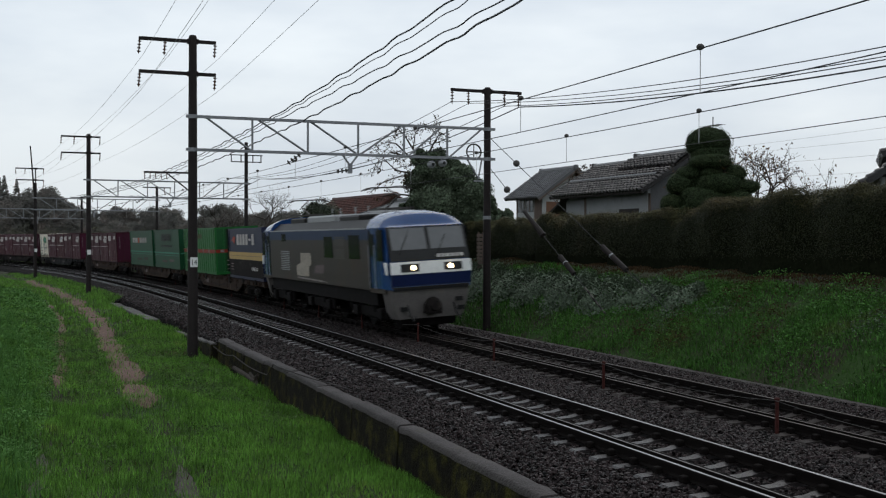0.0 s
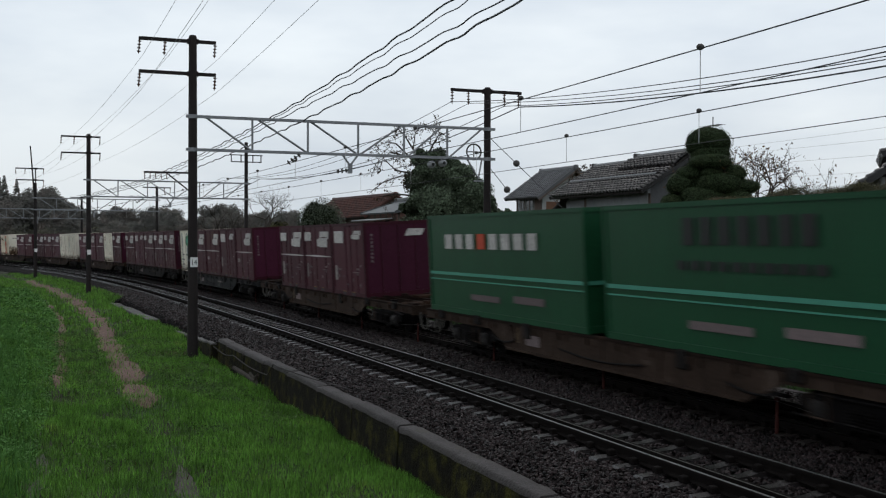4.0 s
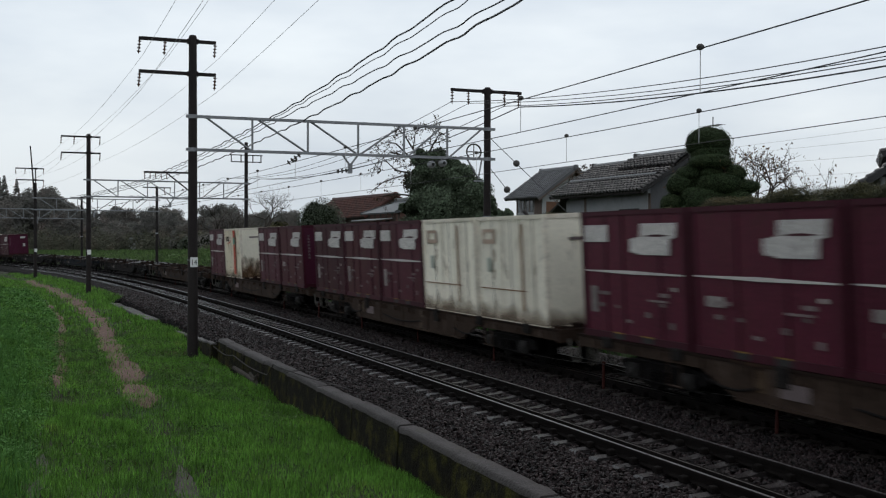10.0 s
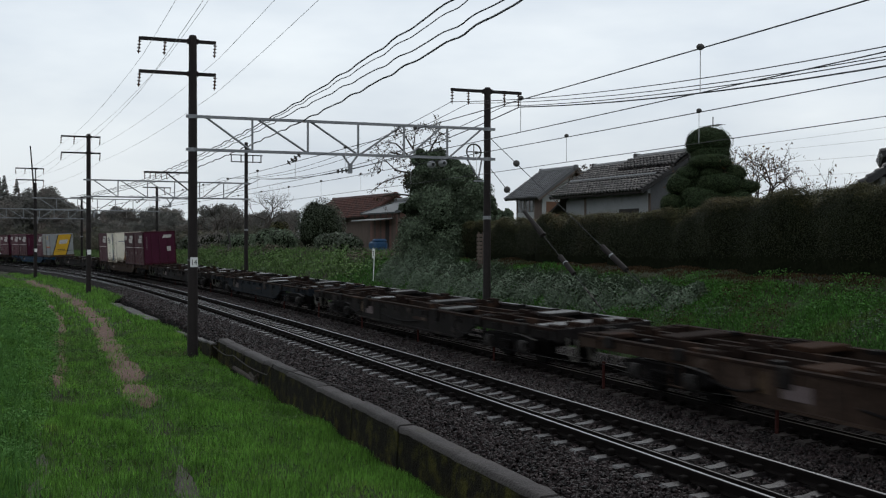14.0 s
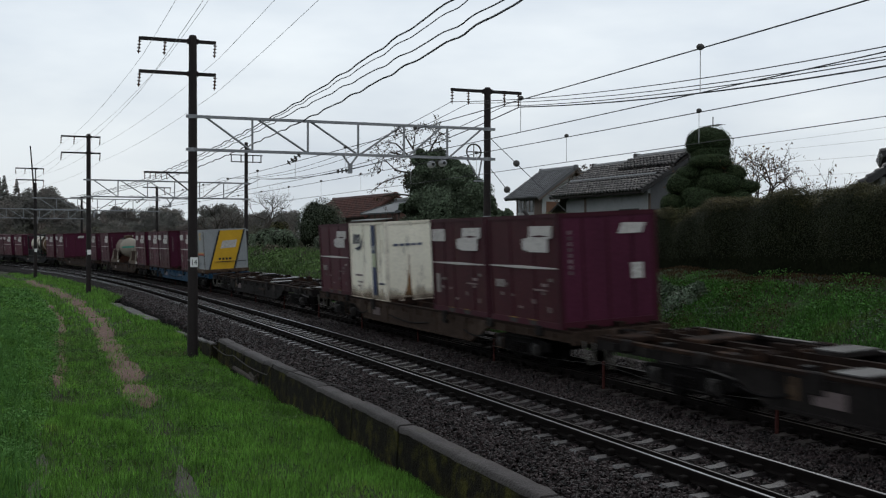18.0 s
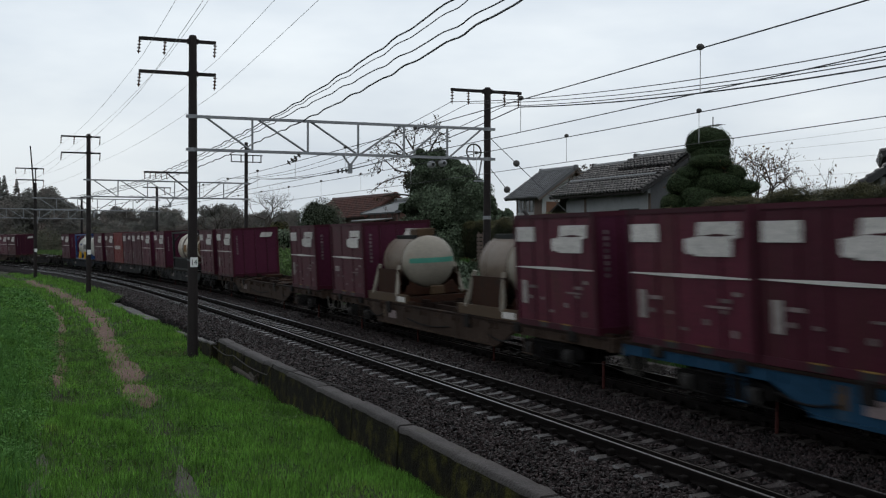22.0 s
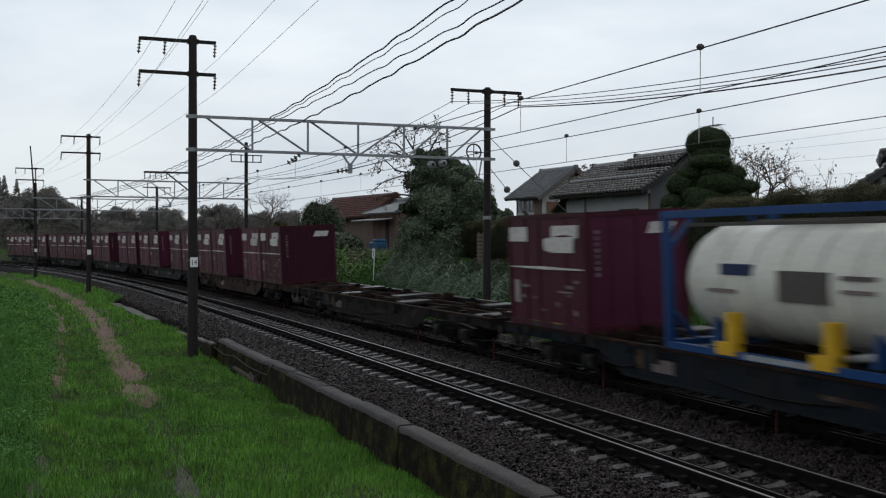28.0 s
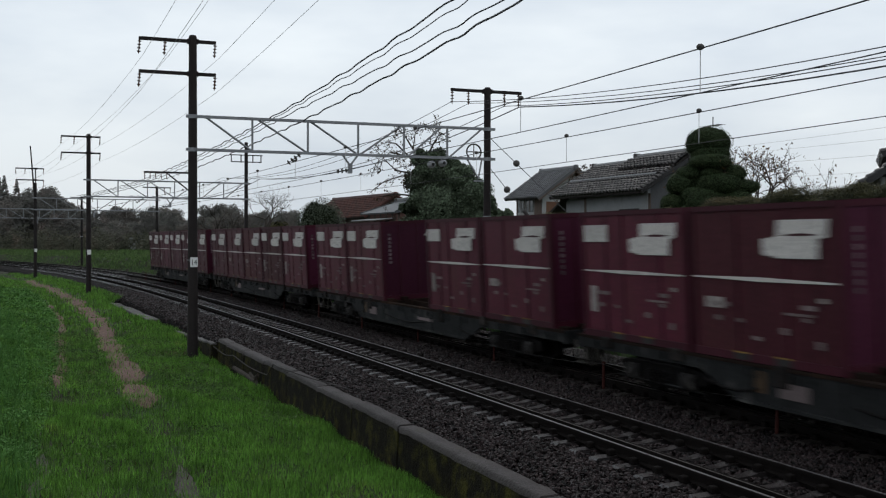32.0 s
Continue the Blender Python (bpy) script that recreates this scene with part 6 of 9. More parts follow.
def locomotive():
    c = thing("electric_locomotive", Matrix(), "blue and grey electric freight locomotive with lit headlamps", "locomotive")
    W = 1.42
    side = lambda z0, z1, dy=0.0: [(-W - dy, z0), (W + dy, z0), (W + dy, z1), (-W - dy, z1)]
    roof = [(-W, 3.3), (W, 3.3), (1.38, 3.44), (1.24, 3.62), (0.95, 3.77), (0.5, 3.86), (0, 3.88), (-0.5, 3.86), (-0.95, 3.77), (-1.24, 3.62), (-1.38, 3.44)]
    bm = bmesh.new()
    loco_shape(bm, -6.9, 6.9, side(1.34, 3.3))
    body = part("body", bm, M["loco_grey"], c, "taupe grey side panels")
    for sgn in (1, -1):
        bm = bmesh.new()
        loco_shape(bm, sgn * 6.9, sgn * LOCO_HALF, side(1.4, 3.34, 0.002), 10)
        cab = part("cab", bm, M["loco_blue"], c, "deep blue cab", smooth=30)
        bm = bmesh.new()
        loco_shape(bm, sgn * 6.75, sgn * (LOCO_HALF + 0.06), roof, 14, True)
        part("cab_roof", bm, M["loco_blue"], cab, "rounded glossy blue cab roof", smooth=50)
        # pale skirt
        bm = bmesh.new()
        loco_shape(bm, sgn * 7.9, sgn * (LOCO_HALF - 0.05), [(-W + 0.3, 0.46), (W - 0.3, 0.46), (W - 0.16, 0.7), (W - 0.04, 1.38), (-W + 0.04, 1.38), (-W + 0.16, 0.7)], 8)
        sk = part("skirt", bm, M["loco_pale"], c, "pale grey stained skirt", smooth=30)
        xf = lambda z: sgn * (LOCO_HALF - max(0, z - 2.1) * 0.36 - max(0, 1.9 - z) * 0.2)
        d = sgn * 0.012
        wf = 1.42 * 0.93

        def front(name, y0, y1, z0, z1, mat, parent, lift=1.0, label=""):
            bm = bmesh.new()
            vs = [(xf(z0) + d * lift, y0, z0), (xf(z0) + d * lift, y1, z0), (xf(z1) + d * lift, y1, z1), (xf(z1) + d * lift, y0, z1)]
            back = [(x - sgn * 0.06, y, z) for x, y, z in vs]
            bm_loft(bm, [vs, back])
            return part(name, bm, M[mat], parent, label)
        front("mask", -wf + 0.01, wf - 0.01, 2.28, 3.34, "black_paint", cab, 1.0, "black windscreen surround")
        for y0, y1 in ((-wf + 0.1, -0.06), (0.06, wf - 0.1)):
            g = front("windscreen", y0, y1, 2.62, 3.29, "windscreen", cab, 1.8, "dark windscreen pane")
            bm = bmesh.new()
            bm_tube(bm, (xf(2.5) + d * 3, y0 + 0.2, 2.5), (xf(3.05) + d * 3, y0 + 0.55, 3.05), 0.015, n=5)
            part("wiper", bm, M["black_paint"], g)
        bandp = front("lamp_band", -wf - 0.02, wf + 0.02, 1.87, 2.25, "white_paint", cab, 1.6, "white band across the front")
        front("lower_front", -wf, wf, 1.5, 1.855, "loco_dark_blue", cab, 1.2, "dark blue lower front")
        for y in (-0.72, 0.72):
            hs = front("lamp_housing", y - 0.3, y + 0.3, 1.94, 2.18, "black_paint", bandp, 2.3)
            if sgn > 0:
                bm = bmesh.new()
                bm_lathe(bm, (xf(2.06) + 0.03, y * 0.86, 2.06), (xf(2.06) + 0.07, y * 0.86, 2.06), [(0, 0.075), (0.7, 0.075), (1, 0.045)], 14)
                part("headlamp", bm, M["lamp_on"], bandp, "lit warm white headlamp")
            else:
                bm = bmesh.new()
                bm_lathe(bm, (xf(2.06) - 0.03, y, 2.06), (xf(2.06) - 0.07, y, 2.06), [(0, 0.1), (0.7, 0.1), (1, 0.06)], 14)
                part("headlamp", bm, M["glass_dark"], bandp)
        for k in range(6):
            front("number_bar", 0.22 + 0.155 * k, 0.34 + 0.155 * k, 2.35, 2.45, "label_white", cab, 2.4)
        bm = bmesh.new()
        bm_box_bev(bm, sgn * 8.62 - 0.3, sgn * 8.62 + 0.3, -0.22, 0.22, 0.6, 0.95)
        bm_lathe(bm, (sgn * 8.7, 0, 0.86), (sgn * 8.98, 0, 0.86), [(0, 0.27), (0.5, 0.24), (1, 0.15)], 14)
        part("coupler", bm, M["wagon_dark"], sk, "grimy dark coupler", smooth=40)
        # Flat black strip painted as the shade of the slot.
        front("shadow_gap", -wf + 0.06, wf - 0.06, 1.36, 1.47, "black_paint", sk, 1.6, "black strip for the shaded slot above the skirt")
        bm = bmesh.new()
        loco_shape(bm, sgn * 8.0, sgn * (LOCO_HALF - 0.3), [(-W + 0.5, 0.2), (W - 0.5, 0.2), (W - 0.42, 0.46), (-W + 0.42, 0.46)], 8)
        part("pilot", bm, M["running_gear"], sk, "black pilot plate under the skirt")
        for y, z in ((0.95, 1.0), (1.02, 0.72), (-0.9, 0.78)):
            front("step_hole", y - 0.11, y + 0.11, z - 0.07, z + 0.07, "black_paint", sk, 3.0)
        for y in (-0.8, 0.75):
            bm = bmesh.new()
            bm_path(bm, [(sgn * 8.6, y, 0.9), (sgn * 8.78, y, 0.6), (sgn * 8.8, y + 0.1, 0.4), (sgn * 8.75, y + 0.2, 0.55)], 0.03, 5)
            part("brake_hose", bm, M["black_paint"], sk)
        # cab side: window and door
        for x0, x1, z0, z1, nm in ((7.72, 8.28, 2.3, 3.28, "side_window"), (7.08, 7.5, 2.45, 3.15, "door_window")):
            xa, xb = sorted((sgn * x0, sgn * x1))
            for yy in (-1, 1):
                bm = bmesh.new()
                bm_box(bm, xa, xb, yy * (W + 0.01) - 0.008, yy * (W + 0.01) + 0.008, z0, z1)
                part(nm, bm, M["glass_dark"], cab)
        # Dark panel on the cab side stands in for shade in the door recess.
        bm = bmesh.new()
        xa, xb = sorted((sgn * 6.93, sgn * 7.05))
        bm_box(bm, xa, xb, -W - 0.012, -W + 0.02, 1.42, 3.28)
        part("door_recess", bm, M["glass_dark"], cab, "dark panel for the shaded recess beside the cab door")
        bm = bmesh.new()
        xa, xb = sorted((sgn * 6.9, sgn * 8.35))
        bm_box(bm, xa, xb, -W - 0.008, -W + 0.02, 1.28, 1.42)
        part("sole_bar", bm, M["loco_grey"], cab, "taupe grey sole bar")
        for x in (6.98, 7.58):
            bm = bmesh.new()
            bm_tube(bm, (sgn * x, -W - 0.05, 1.4), (sgn * x, -W - 0.05, 2.8), 0.018, n=5)
            part("handrail", bm, M["steel"], cab)
        mark(cab, "pale_corner", [(sgn * 8.4, 1.87), (sgn * 8.6, 1.87), (sgn * 8.6, 2.25), (sgn * 8.25, 2.25)], "white_paint", -W * 0.985 - 0.008)
    # upper blue band, roof, vents
    for yy in (-1, 1):
        bm = bmesh.new()
        bm_box(bm, -6.89, 6.89, yy * (W + 0.003) - 0.004, yy * (W + 0.003) + 0.004, 2.96, 3.3)
        part("blue_band", bm, M["loco_band"], body, "dull blue band under the roof")
        bm = bmesh.new()
        bm_box(bm, -6.6, 6.6, yy * W - 0.03, yy * W + 0.03, 3.3, 3.345)
        part("gutter", bm, M["roof_pale"], body)
    bm = bmesh.new()
    loco_shape(bm, -6.8, 6.8, [(-W + 0.06, 3.3), (W - 0.06, 3.3), (0.95, 3.62), (-0.95, 3.62)])
    rf = part("roof", bm, M["roof_grey"], c, "dark grey roof")
    for x0, x1, z in ((-4.9, -2.6, 3.82), (-2.2, 1.6, 3.86), (2.2, 4.6, 3.8)):
        bm = bmesh.new()
        bm_box_bev(bm, x0, x1, -0.95, 0.95, 3.55, z, 0.06)
        part("roof_hatch", bm, M["roof_pale" if x0 == -2.2 else "roof_grey"], rf, "pale roof hatch" if x0 == -2.2 else "dark roof hatch")
    for x in (-3.4, -2.2, -0.2, 1.4, 3.4):
        bm = bmesh.new()
        bm_insulator(bm, (x, 0.45, 3.85), (x, 0.45, 4.15), 0.09, 3)
        part("insulator", bm, M["white_ceramic"], rf)
    y = -W - 0.004
    for x0, x1, z0, z1 in ((4.75, 5.95, 2.32, 3.12), (1.7, 2.8, 2.32, 3.08), (-4.72, -4.05, 2.9, 3.2)):
        w = bmesh.new()
        bm_box(w, x0, x1, y - 0.012, y + 0.02, z0, z1)
        part("side_window", w, M["glass_dark"], body, "dark grille window")
    for x0, x1, z0, z1, nl, mt in ((3.1, 4.35, 2.3, 2.66, 5, "plate_grey"), (-4.9, -3.5, 1.72, 2.54, 11, "roof_pale"), (3.1, 4.35, 2.76, 3.1, 5, "plate_grey")):
        for k in range(nl):
            z = z0 + (z1 - z0) * k / nl
            w = bmesh.new()
            bm_box(w, x0, x1, y - 0.02, y + 0.02, z, z + (z1 - z0) / nl * (0.38 if nl > 6 else 0.55))
            part("louvre", w, M[mt], body)
    emb = [(-2.4, 1.55), (-0.6, 1.55), (-0.5, 1.95), (-0.2, 2.0), (-0.2, 2.45), (-1.7, 2.45), (-1.75, 2.05), (-2.4, 1.95)]
    mark(body, "emblem", emb, "loco_emblem", y, "worn white block emblem")
    mark(body, "small_emblem", [(0.3, 1.72), (1.5, 1.72), (1.6, 2.05), (0.4, 2.0)], "label_dim", y)
    mark(body, "swoosh", [(-2.3, 1.44), (1.6, 1.41), (2.2, 1.38), (1.2, 1.46), (-2.3, 1.5)], "label_worn", y, "pale lower stripe")
    # bogies
    for bx in (-5.9, 0.0, 5.9):
        bm = bmesh.new()
        for yy in (-1.15, 1.05):
            bm_box_bev(bm, bx - 1.75, bx + 1.75, yy, yy + 0.1, 0.42, 0.78)
        bm_box_bev(bm, bx - 0.4, bx + 0.4, -1.1, 1.1, 0.4, 0.9)
        bog = part("bogie_frame", bm, M["running_gear"], c)
        for wx in (-1.25, 1.25):
            bm = bmesh.new()
            for y0, y1 in ((-0.64, -0.5), (0.5, 0.64)):
                bm_lathe(bm, (bx + wx, y0, 0.56), (bx + wx, y1, 0.56), [(0, 0.1), (0.05, 0.54), (0.8, 0.56), (0.85, 0.59), (1, 0.59), (1, 0.1)], 24)
            part("wheelset", bm, M["running_gear"], bog, smooth=40)
            bm = bmesh.new()
            bm_box_bev(bm, bx + wx - 0.25, bx + wx + 0.25, -1.27, -1.1, 0.4, 0.75)
            part("axle_box", bm, M["running_gear"], bog)
            bm = bmesh.new()
            bm_tube(bm, (bx + wx - 0.45, -1.2, 0.62), (bx + wx - 0.45, -1.2, 0.95), 0.09, n=8)
            part("spring", bm, M["running_gear"], bog)
    bm = bmesh.new()
    bm_box(bm, -7.2, 7.2, -1.3, 1.3, 0.85, 1.342)
    part("underframe", bm, M["running_gear"], c)
    # pantographs: the rear one raised, the front one raised lower
    for px, top, lean in ((-5.75, 4.62, -1), (5.2, 4.72, 1)):
        bm = bmesh.new()
        bm_box(bm, px - 0.9, px + 0.9, -0.5, -0.42, 3.92, 3.98)
        bm_box(bm, px - 0.9, px + 0.9, 0.42, 0.5, 3.92, 3.98)
        for q in (-0.8, 0.8):
            bm_box(bm, px + q - 0.04, px + q + 0.04, -0.5, 0.5, 3.92, 3.98)
        pan = part("pantograph_base", bm, M["dark_steel"], c)
        bm = bmesh.new()
        kz = 3.98 + (top - 3.98) * 0.52
        bm_tube(bm, (px - lean * 0.5, 0, 3.96), (px + lean * 0.85, 0, kz), 0.035, 0.028, n=6)
        bm_tube(bm, (px + lean * 0.85, 0, kz), (px - 0.35 * lean, 0, top - 0.05), 0.028, 0.02, n=6)
        part("arm", bm, M["dark_steel"], pan)
        bm = bmesh.new()
        for q in (-0.2, 0.2):
            bm_path(bm, [(px - 0.35 * lean + q, -0.86, top - 0.12), (px - 0.35 * lean + q, -0.62, top - 0.03), (px - 0.35 * lean + q, 0.62, top - 0.03), (px - 0.35 * lean + q, 0.86, top - 0.12)], 0.022, 5)
        part("collector", bm, M["dark_steel"], pan)
    return c


TRAIN = []      # (thing, place of its middle along the train, height above the rails)


def make_train():
    stock = {}

    def fetch(key, maker, *args):
        if key not in stock:
            stock[key] = maker(*args)
            return stock[key]
        return copy_thing(stock[key], Matrix())

    makers = {"1": ("one", maroon_box), "2": ("two", maroon_box), "3": ("three", maroon_box), "W": ("emblem", cream_box), "C": ("plain", cream_box),
              "O": ("rust", cream_box), "B": ("blue", cream_box)}
    TRAIN.append((locomotive(), 31.08, 0.0, 6.0))
    # loads from the front slot to the rear one
    loads = ["", "", "-311-", "2321W", "11131", "1C221", "CC111", "21-O1", "", "", "", "", "21-B2", "", "Y1-11", "1t-t2", "1---1", "", "133R1", "", "", "11-21",
             "21-21", "21-11", "11221", "11111"]
    colours = ["tan", "tan", "tan", "grey", "dark", "tan", "tan", "tan", "tan", "dark", "slate", "dark", "tan", "dark", "blue", "tan", "tan", "grey", "grey", "slate", "dark", "tan",
               "grey", "grey", "grey", "grey"]
    # where the rear slot of each wagon ends, back along the train
    rears = [60.22, 81.08, 102.43, 123.3, 144.66, 165.96, 186.99, 208.2, 229.4, 250.58, 271.7, 292.9, 314.04, 335.36, 356.77, 377.41, 398.94, 419.35, 440.2, 460.99, 482.06, 503.17,
             524.12, 544.85, 565.82, 586.73]
    for k, rear in enumerate(rears):
        front = rear - (4 * SLOT + BOX)
        mid = (rear + front) / 2
        TRAIN.append((fetch("wagon_" + colours[k], wagon, colours[k]), mid, 0.0, 7.15))
        for j, ch in enumerate(loads[k]):
            u = front + BOX / 2 + SLOT * j
            if ch == "-":
                continue
            if ch in "12" and (k * 5 + j * 3) % 7 in (0, 4):
                ob = fetch(ch + "_brown", makers[ch][1], makers[ch][0], "maroon_brown")
            elif ch in makers:
                ob = fetch(ch, makers[ch][1], makers[ch][0])
            elif ch == "R":
                ob = fetch("R", maroon_box, "red", "red")
            elif ch == "Y":
                ob = fetch("Y", grey_yellow_box)
            elif ch == "t":
                ob = fetch("t", small_tank)
            TRAIN.append((ob, u, DECK, 1.5))
        if k == 0:
            TRAIN.append((long_box("navy"), 43.97, DECK, 3.0))
            TRAIN.append((long_box("green"), 55.9, DECK, 3.5))
        if k == 1:
            TRAIN.append((long_box("forest"), 66.7, DECK, 3.5))
            TRAIN.append((long_box("hunter"), 76.48, DECK, 3.5))
        if k in (17, 19):
            TRAIN.append((iso_tank("steel" if k == 17 else "blue"), mid, DECK, 2.5))
            TRAIN.append((fetch("1", maroon_box, "one"), rear - BOX / 2, DECK, 1.5))
            TRAIN.append((fetch("1" if k == 17 else "2", maroon_box, "one" if k == 17 else "two"), front + BOX / 2, DECK, 1.5))


make_train()


def gone(t):
    """Metres the train has run since the start."""
    return 15.3315 * t + 0.02257 * t * t


def train_pose(u, z, reach, t):
    """Pose of a vehicle whose middle is u back along the train at the start: its ends ride on the curve."""
    s = u - gone(t)
    lat, zz = leaned(TRACK_GAP, 0.0, z)
    a, b = at(s - reach, lat, zz), at(s + reach, lat, zz)
    fwd = (a - b).normalized()
    n = Vector((0, 0, 1)).cross(fwd).normalized()
    up = fwd.cross(n)
    c, q = math.cos(CANT), math.sin(CANT)
    y = n * c + up * q
    zv = up * c - n * q
    mid = (a + b) / 2
    return Matrix(((fwd.x, y.x, zv.x, mid.x), (fwd.y, y.y, zv.y, mid.y), (fwd.z, y.z, zv.z, mid.z), (0, 0, 0, 1)))


def motions():
    for ob, u, z, reach in TRAIN:
        walk(ob, [(t, train_pose(u, z, reach, t)) for t in [SECONDS * i / 32 for i in range(33)]])

# ------------------------------------------------------------------ plants
LA = np.array([LINE[i] for i in range(-200, 600)])
LS = np.arange(-200, 600) * LINE_STEP


def at_many(s, lat):
    """Places and plain ground heights for arrays of s and lat."""
    x, y, th = (np.interp(s, LS, LA[:, k]) for k in range(3))
    x, y = x + np.sin(th) * lat, y - np.cos(th) * lat
    return x, y, ground_z(s, lat) + bumps(x, y)


def blades(rng, x, y, z, length, width, lean=0.5):
    """Grass blades: bent slips of two triangles."""
    n = len(x)
    a = rng.uniform(0, 2 * np.pi, n)
    tilt = rng.normal(0, lean, n)
    face = rng.uniform(0, 2 * np.pi, n)
    base = np.stack([x, y, z - 0.02], 1)
    side = np.stack([np.cos(face), np.sin(face), np.zeros(n)], 1) * (width / 2)[:, None]
    up = np.stack([np.cos(a) * np.sin(tilt), np.sin(a) * np.sin(tilt), np.cos(tilt)], 1)
    droop = np.stack([np.cos(a), np.sin(a), -0.25 * np.ones(n)], 1) * (np.abs(tilt) * 0.35 * length)[:, None]
    mid = base + up * (length * 0.55)[:, None]
    tip = base + up * length[:, None] + droop
    v = np.stack([base - side, base + side, mid + side * 0.7, mid - side * 0.7, tip], 1).reshape(-1, 3)
    k = np.arange(n)[:, None] * 5
    tri = np.concatenate([k + [[0, 1, 2]], k + [[0, 2, 3]], k + [[3, 2, 4]]], 1).reshape(-1, 3)
    return v, tri


def leaves(rng, centre, size, flat_=0.0, out=None, loose=0.55):
    """Leaves: creased diamonds of two triangles in all directions; out: lean towards these directions."""
    n = len(centre)
    d = rng.normal(0, 1, (n, 3))
    d[:, 2] *= 1 - flat_
    d /= np.linalg.norm(d, axis=1)[:, None]
    w = rng.normal(0, 1, (n, 3))
    if out is not None:
        nrm = out + rng.normal(0, loose, (n, 3))
        nrm /= np.linalg.norm(nrm, axis=1)[:, None]
        d -= nrm * (d * nrm).sum(1)[:, None]
        d /= np.linalg.norm(d, axis=1)[:, None]
        w = np.cross(nrm, d)
    else:
        w -= d * (w * d).sum(1)[:, None]
        w /= np.linalg.norm(w, axis=1)[:, None]
    s = (np.asarray(size) * rng.uniform(0.65, 1.35, n))[:, None]
    v = np.stack([centre - d * s * 0.5, centre + w * s * 0.32, centre + d * s * 0.6, centre - w * s * 0.32], 1).reshape(-1, 3)
    k = np.arange(n)[:, None] * 4
    return v, (k + [[0, 1, 2, 3]]).reshape(-1, 4)


def stuff(name, me, mat, label, category):
    ob = part(name, me, mat)
    return tagged(ob, label, category, kind="stuff")


# Paler green than the near bank, with distance haze mixed into it.
M["rough_grass"] = material("rough_grass", (0.078, 0.13, 0.04), 0.6, vary=0.35, scale=0.5, fine=3, bump=0, island=0.4, second=(0.1, 0.1, 0.046), second_at=0.58, spec=0.12)
M["dead_grass"] = material("dead_grass", (0.045, 0.027, 0.014), 0.8, vary=0.4, scale=0.9, fine=3, bump=0, island=0.5, spec=0.08)
M["clover"] = material("clover_leaves", (0.062, 0.108, 0.034), 0.6, vary=0.4, scale=0.9, fine=3, bump=0, island=0.35, second=(0.075, 0.066, 0.034), second_at=0.54, spec=0.05)
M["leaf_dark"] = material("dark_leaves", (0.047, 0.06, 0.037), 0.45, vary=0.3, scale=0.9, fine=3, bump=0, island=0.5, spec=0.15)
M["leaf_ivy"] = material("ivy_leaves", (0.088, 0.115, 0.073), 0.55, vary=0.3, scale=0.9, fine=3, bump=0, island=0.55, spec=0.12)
M["leaf_shrub"] = material("shrub_leaves", (0.085, 0.115, 0.075), 0.6, vary=0.3, scale=0.9, fine=3, bump=0, island=0.28, spec=0.1)
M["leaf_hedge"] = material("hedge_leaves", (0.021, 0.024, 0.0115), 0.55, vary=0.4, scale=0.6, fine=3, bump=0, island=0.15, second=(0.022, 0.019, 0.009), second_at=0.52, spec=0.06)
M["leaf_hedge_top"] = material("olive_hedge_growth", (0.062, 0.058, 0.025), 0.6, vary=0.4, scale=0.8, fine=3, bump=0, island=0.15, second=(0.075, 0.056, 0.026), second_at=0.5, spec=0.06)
M["leaf_topiary"] = material("topiary_leaves", (0.037, 0.056, 0.025), 0.55, vary=0.2, scale=1.2, fine=3, bump=0, island=0.15, spec=0.08, second=(0.046, 0.052, 0.021), second_at=0.55)
# Paler greyed tone: the haze of distance is put into the leaf colour.
M["leaf_far"] = material("hazed_far_leaves", (0.14, 0.136, 0.124), 0.8, vary=0.35, scale=0.15, fine=1, bump=0, island=0.1, random_=0.25, second=(0.16, 0.13, 0.116), second_at=0.5, spec=0.02)
M["scrub"] = material("scrub_leaves", (0.095, 0.096, 0.07), 0.8, vary=0.4, scale=0.25, fine=1, bump=0, island=0.2, second=(0.135, 0.1, 0.08), second_at=0.52, spec=0.04)
M["twig_leaf"] = material("reddish_brown_leaves", (0.045, 0.028, 0.016), 0.7, vary=0.3, scale=1, fine=3, bump=0, island=0.5, second=(0.05, 0.055, 0.025), second_at=0.55, spec=0.08)
M["leaf_autumn"] = material("autumn_leaves", (0.085, 0.045, 0.016), 0.6, vary=0.35, scale=1, fine=3, bump=0, island=0.5)
# Both core colours are darkened to hold the shade inside the foliage.
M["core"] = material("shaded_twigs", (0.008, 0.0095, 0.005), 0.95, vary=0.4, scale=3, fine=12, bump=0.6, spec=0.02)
M["topiary_core"] = material("shaded_topiary_twigs", (0.012, 0.016, 0.008), 0.95, vary=0.4, scale=3, fine=12, bump=0.6, spec=0.02)
M["bark"] = material("bark", (0.05, 0.042, 0.035), 0.9, vary=0.35, scale=4, fine=30, bump=0.5)
# Grey-blue base carries the distance haze of the ridge.
M["hill"] = material("hazed_far_hill", (0.14, 0.15, 0.152), 0.9, vary=0.25, scale=0.02, fine=0.4, bump=0.4)


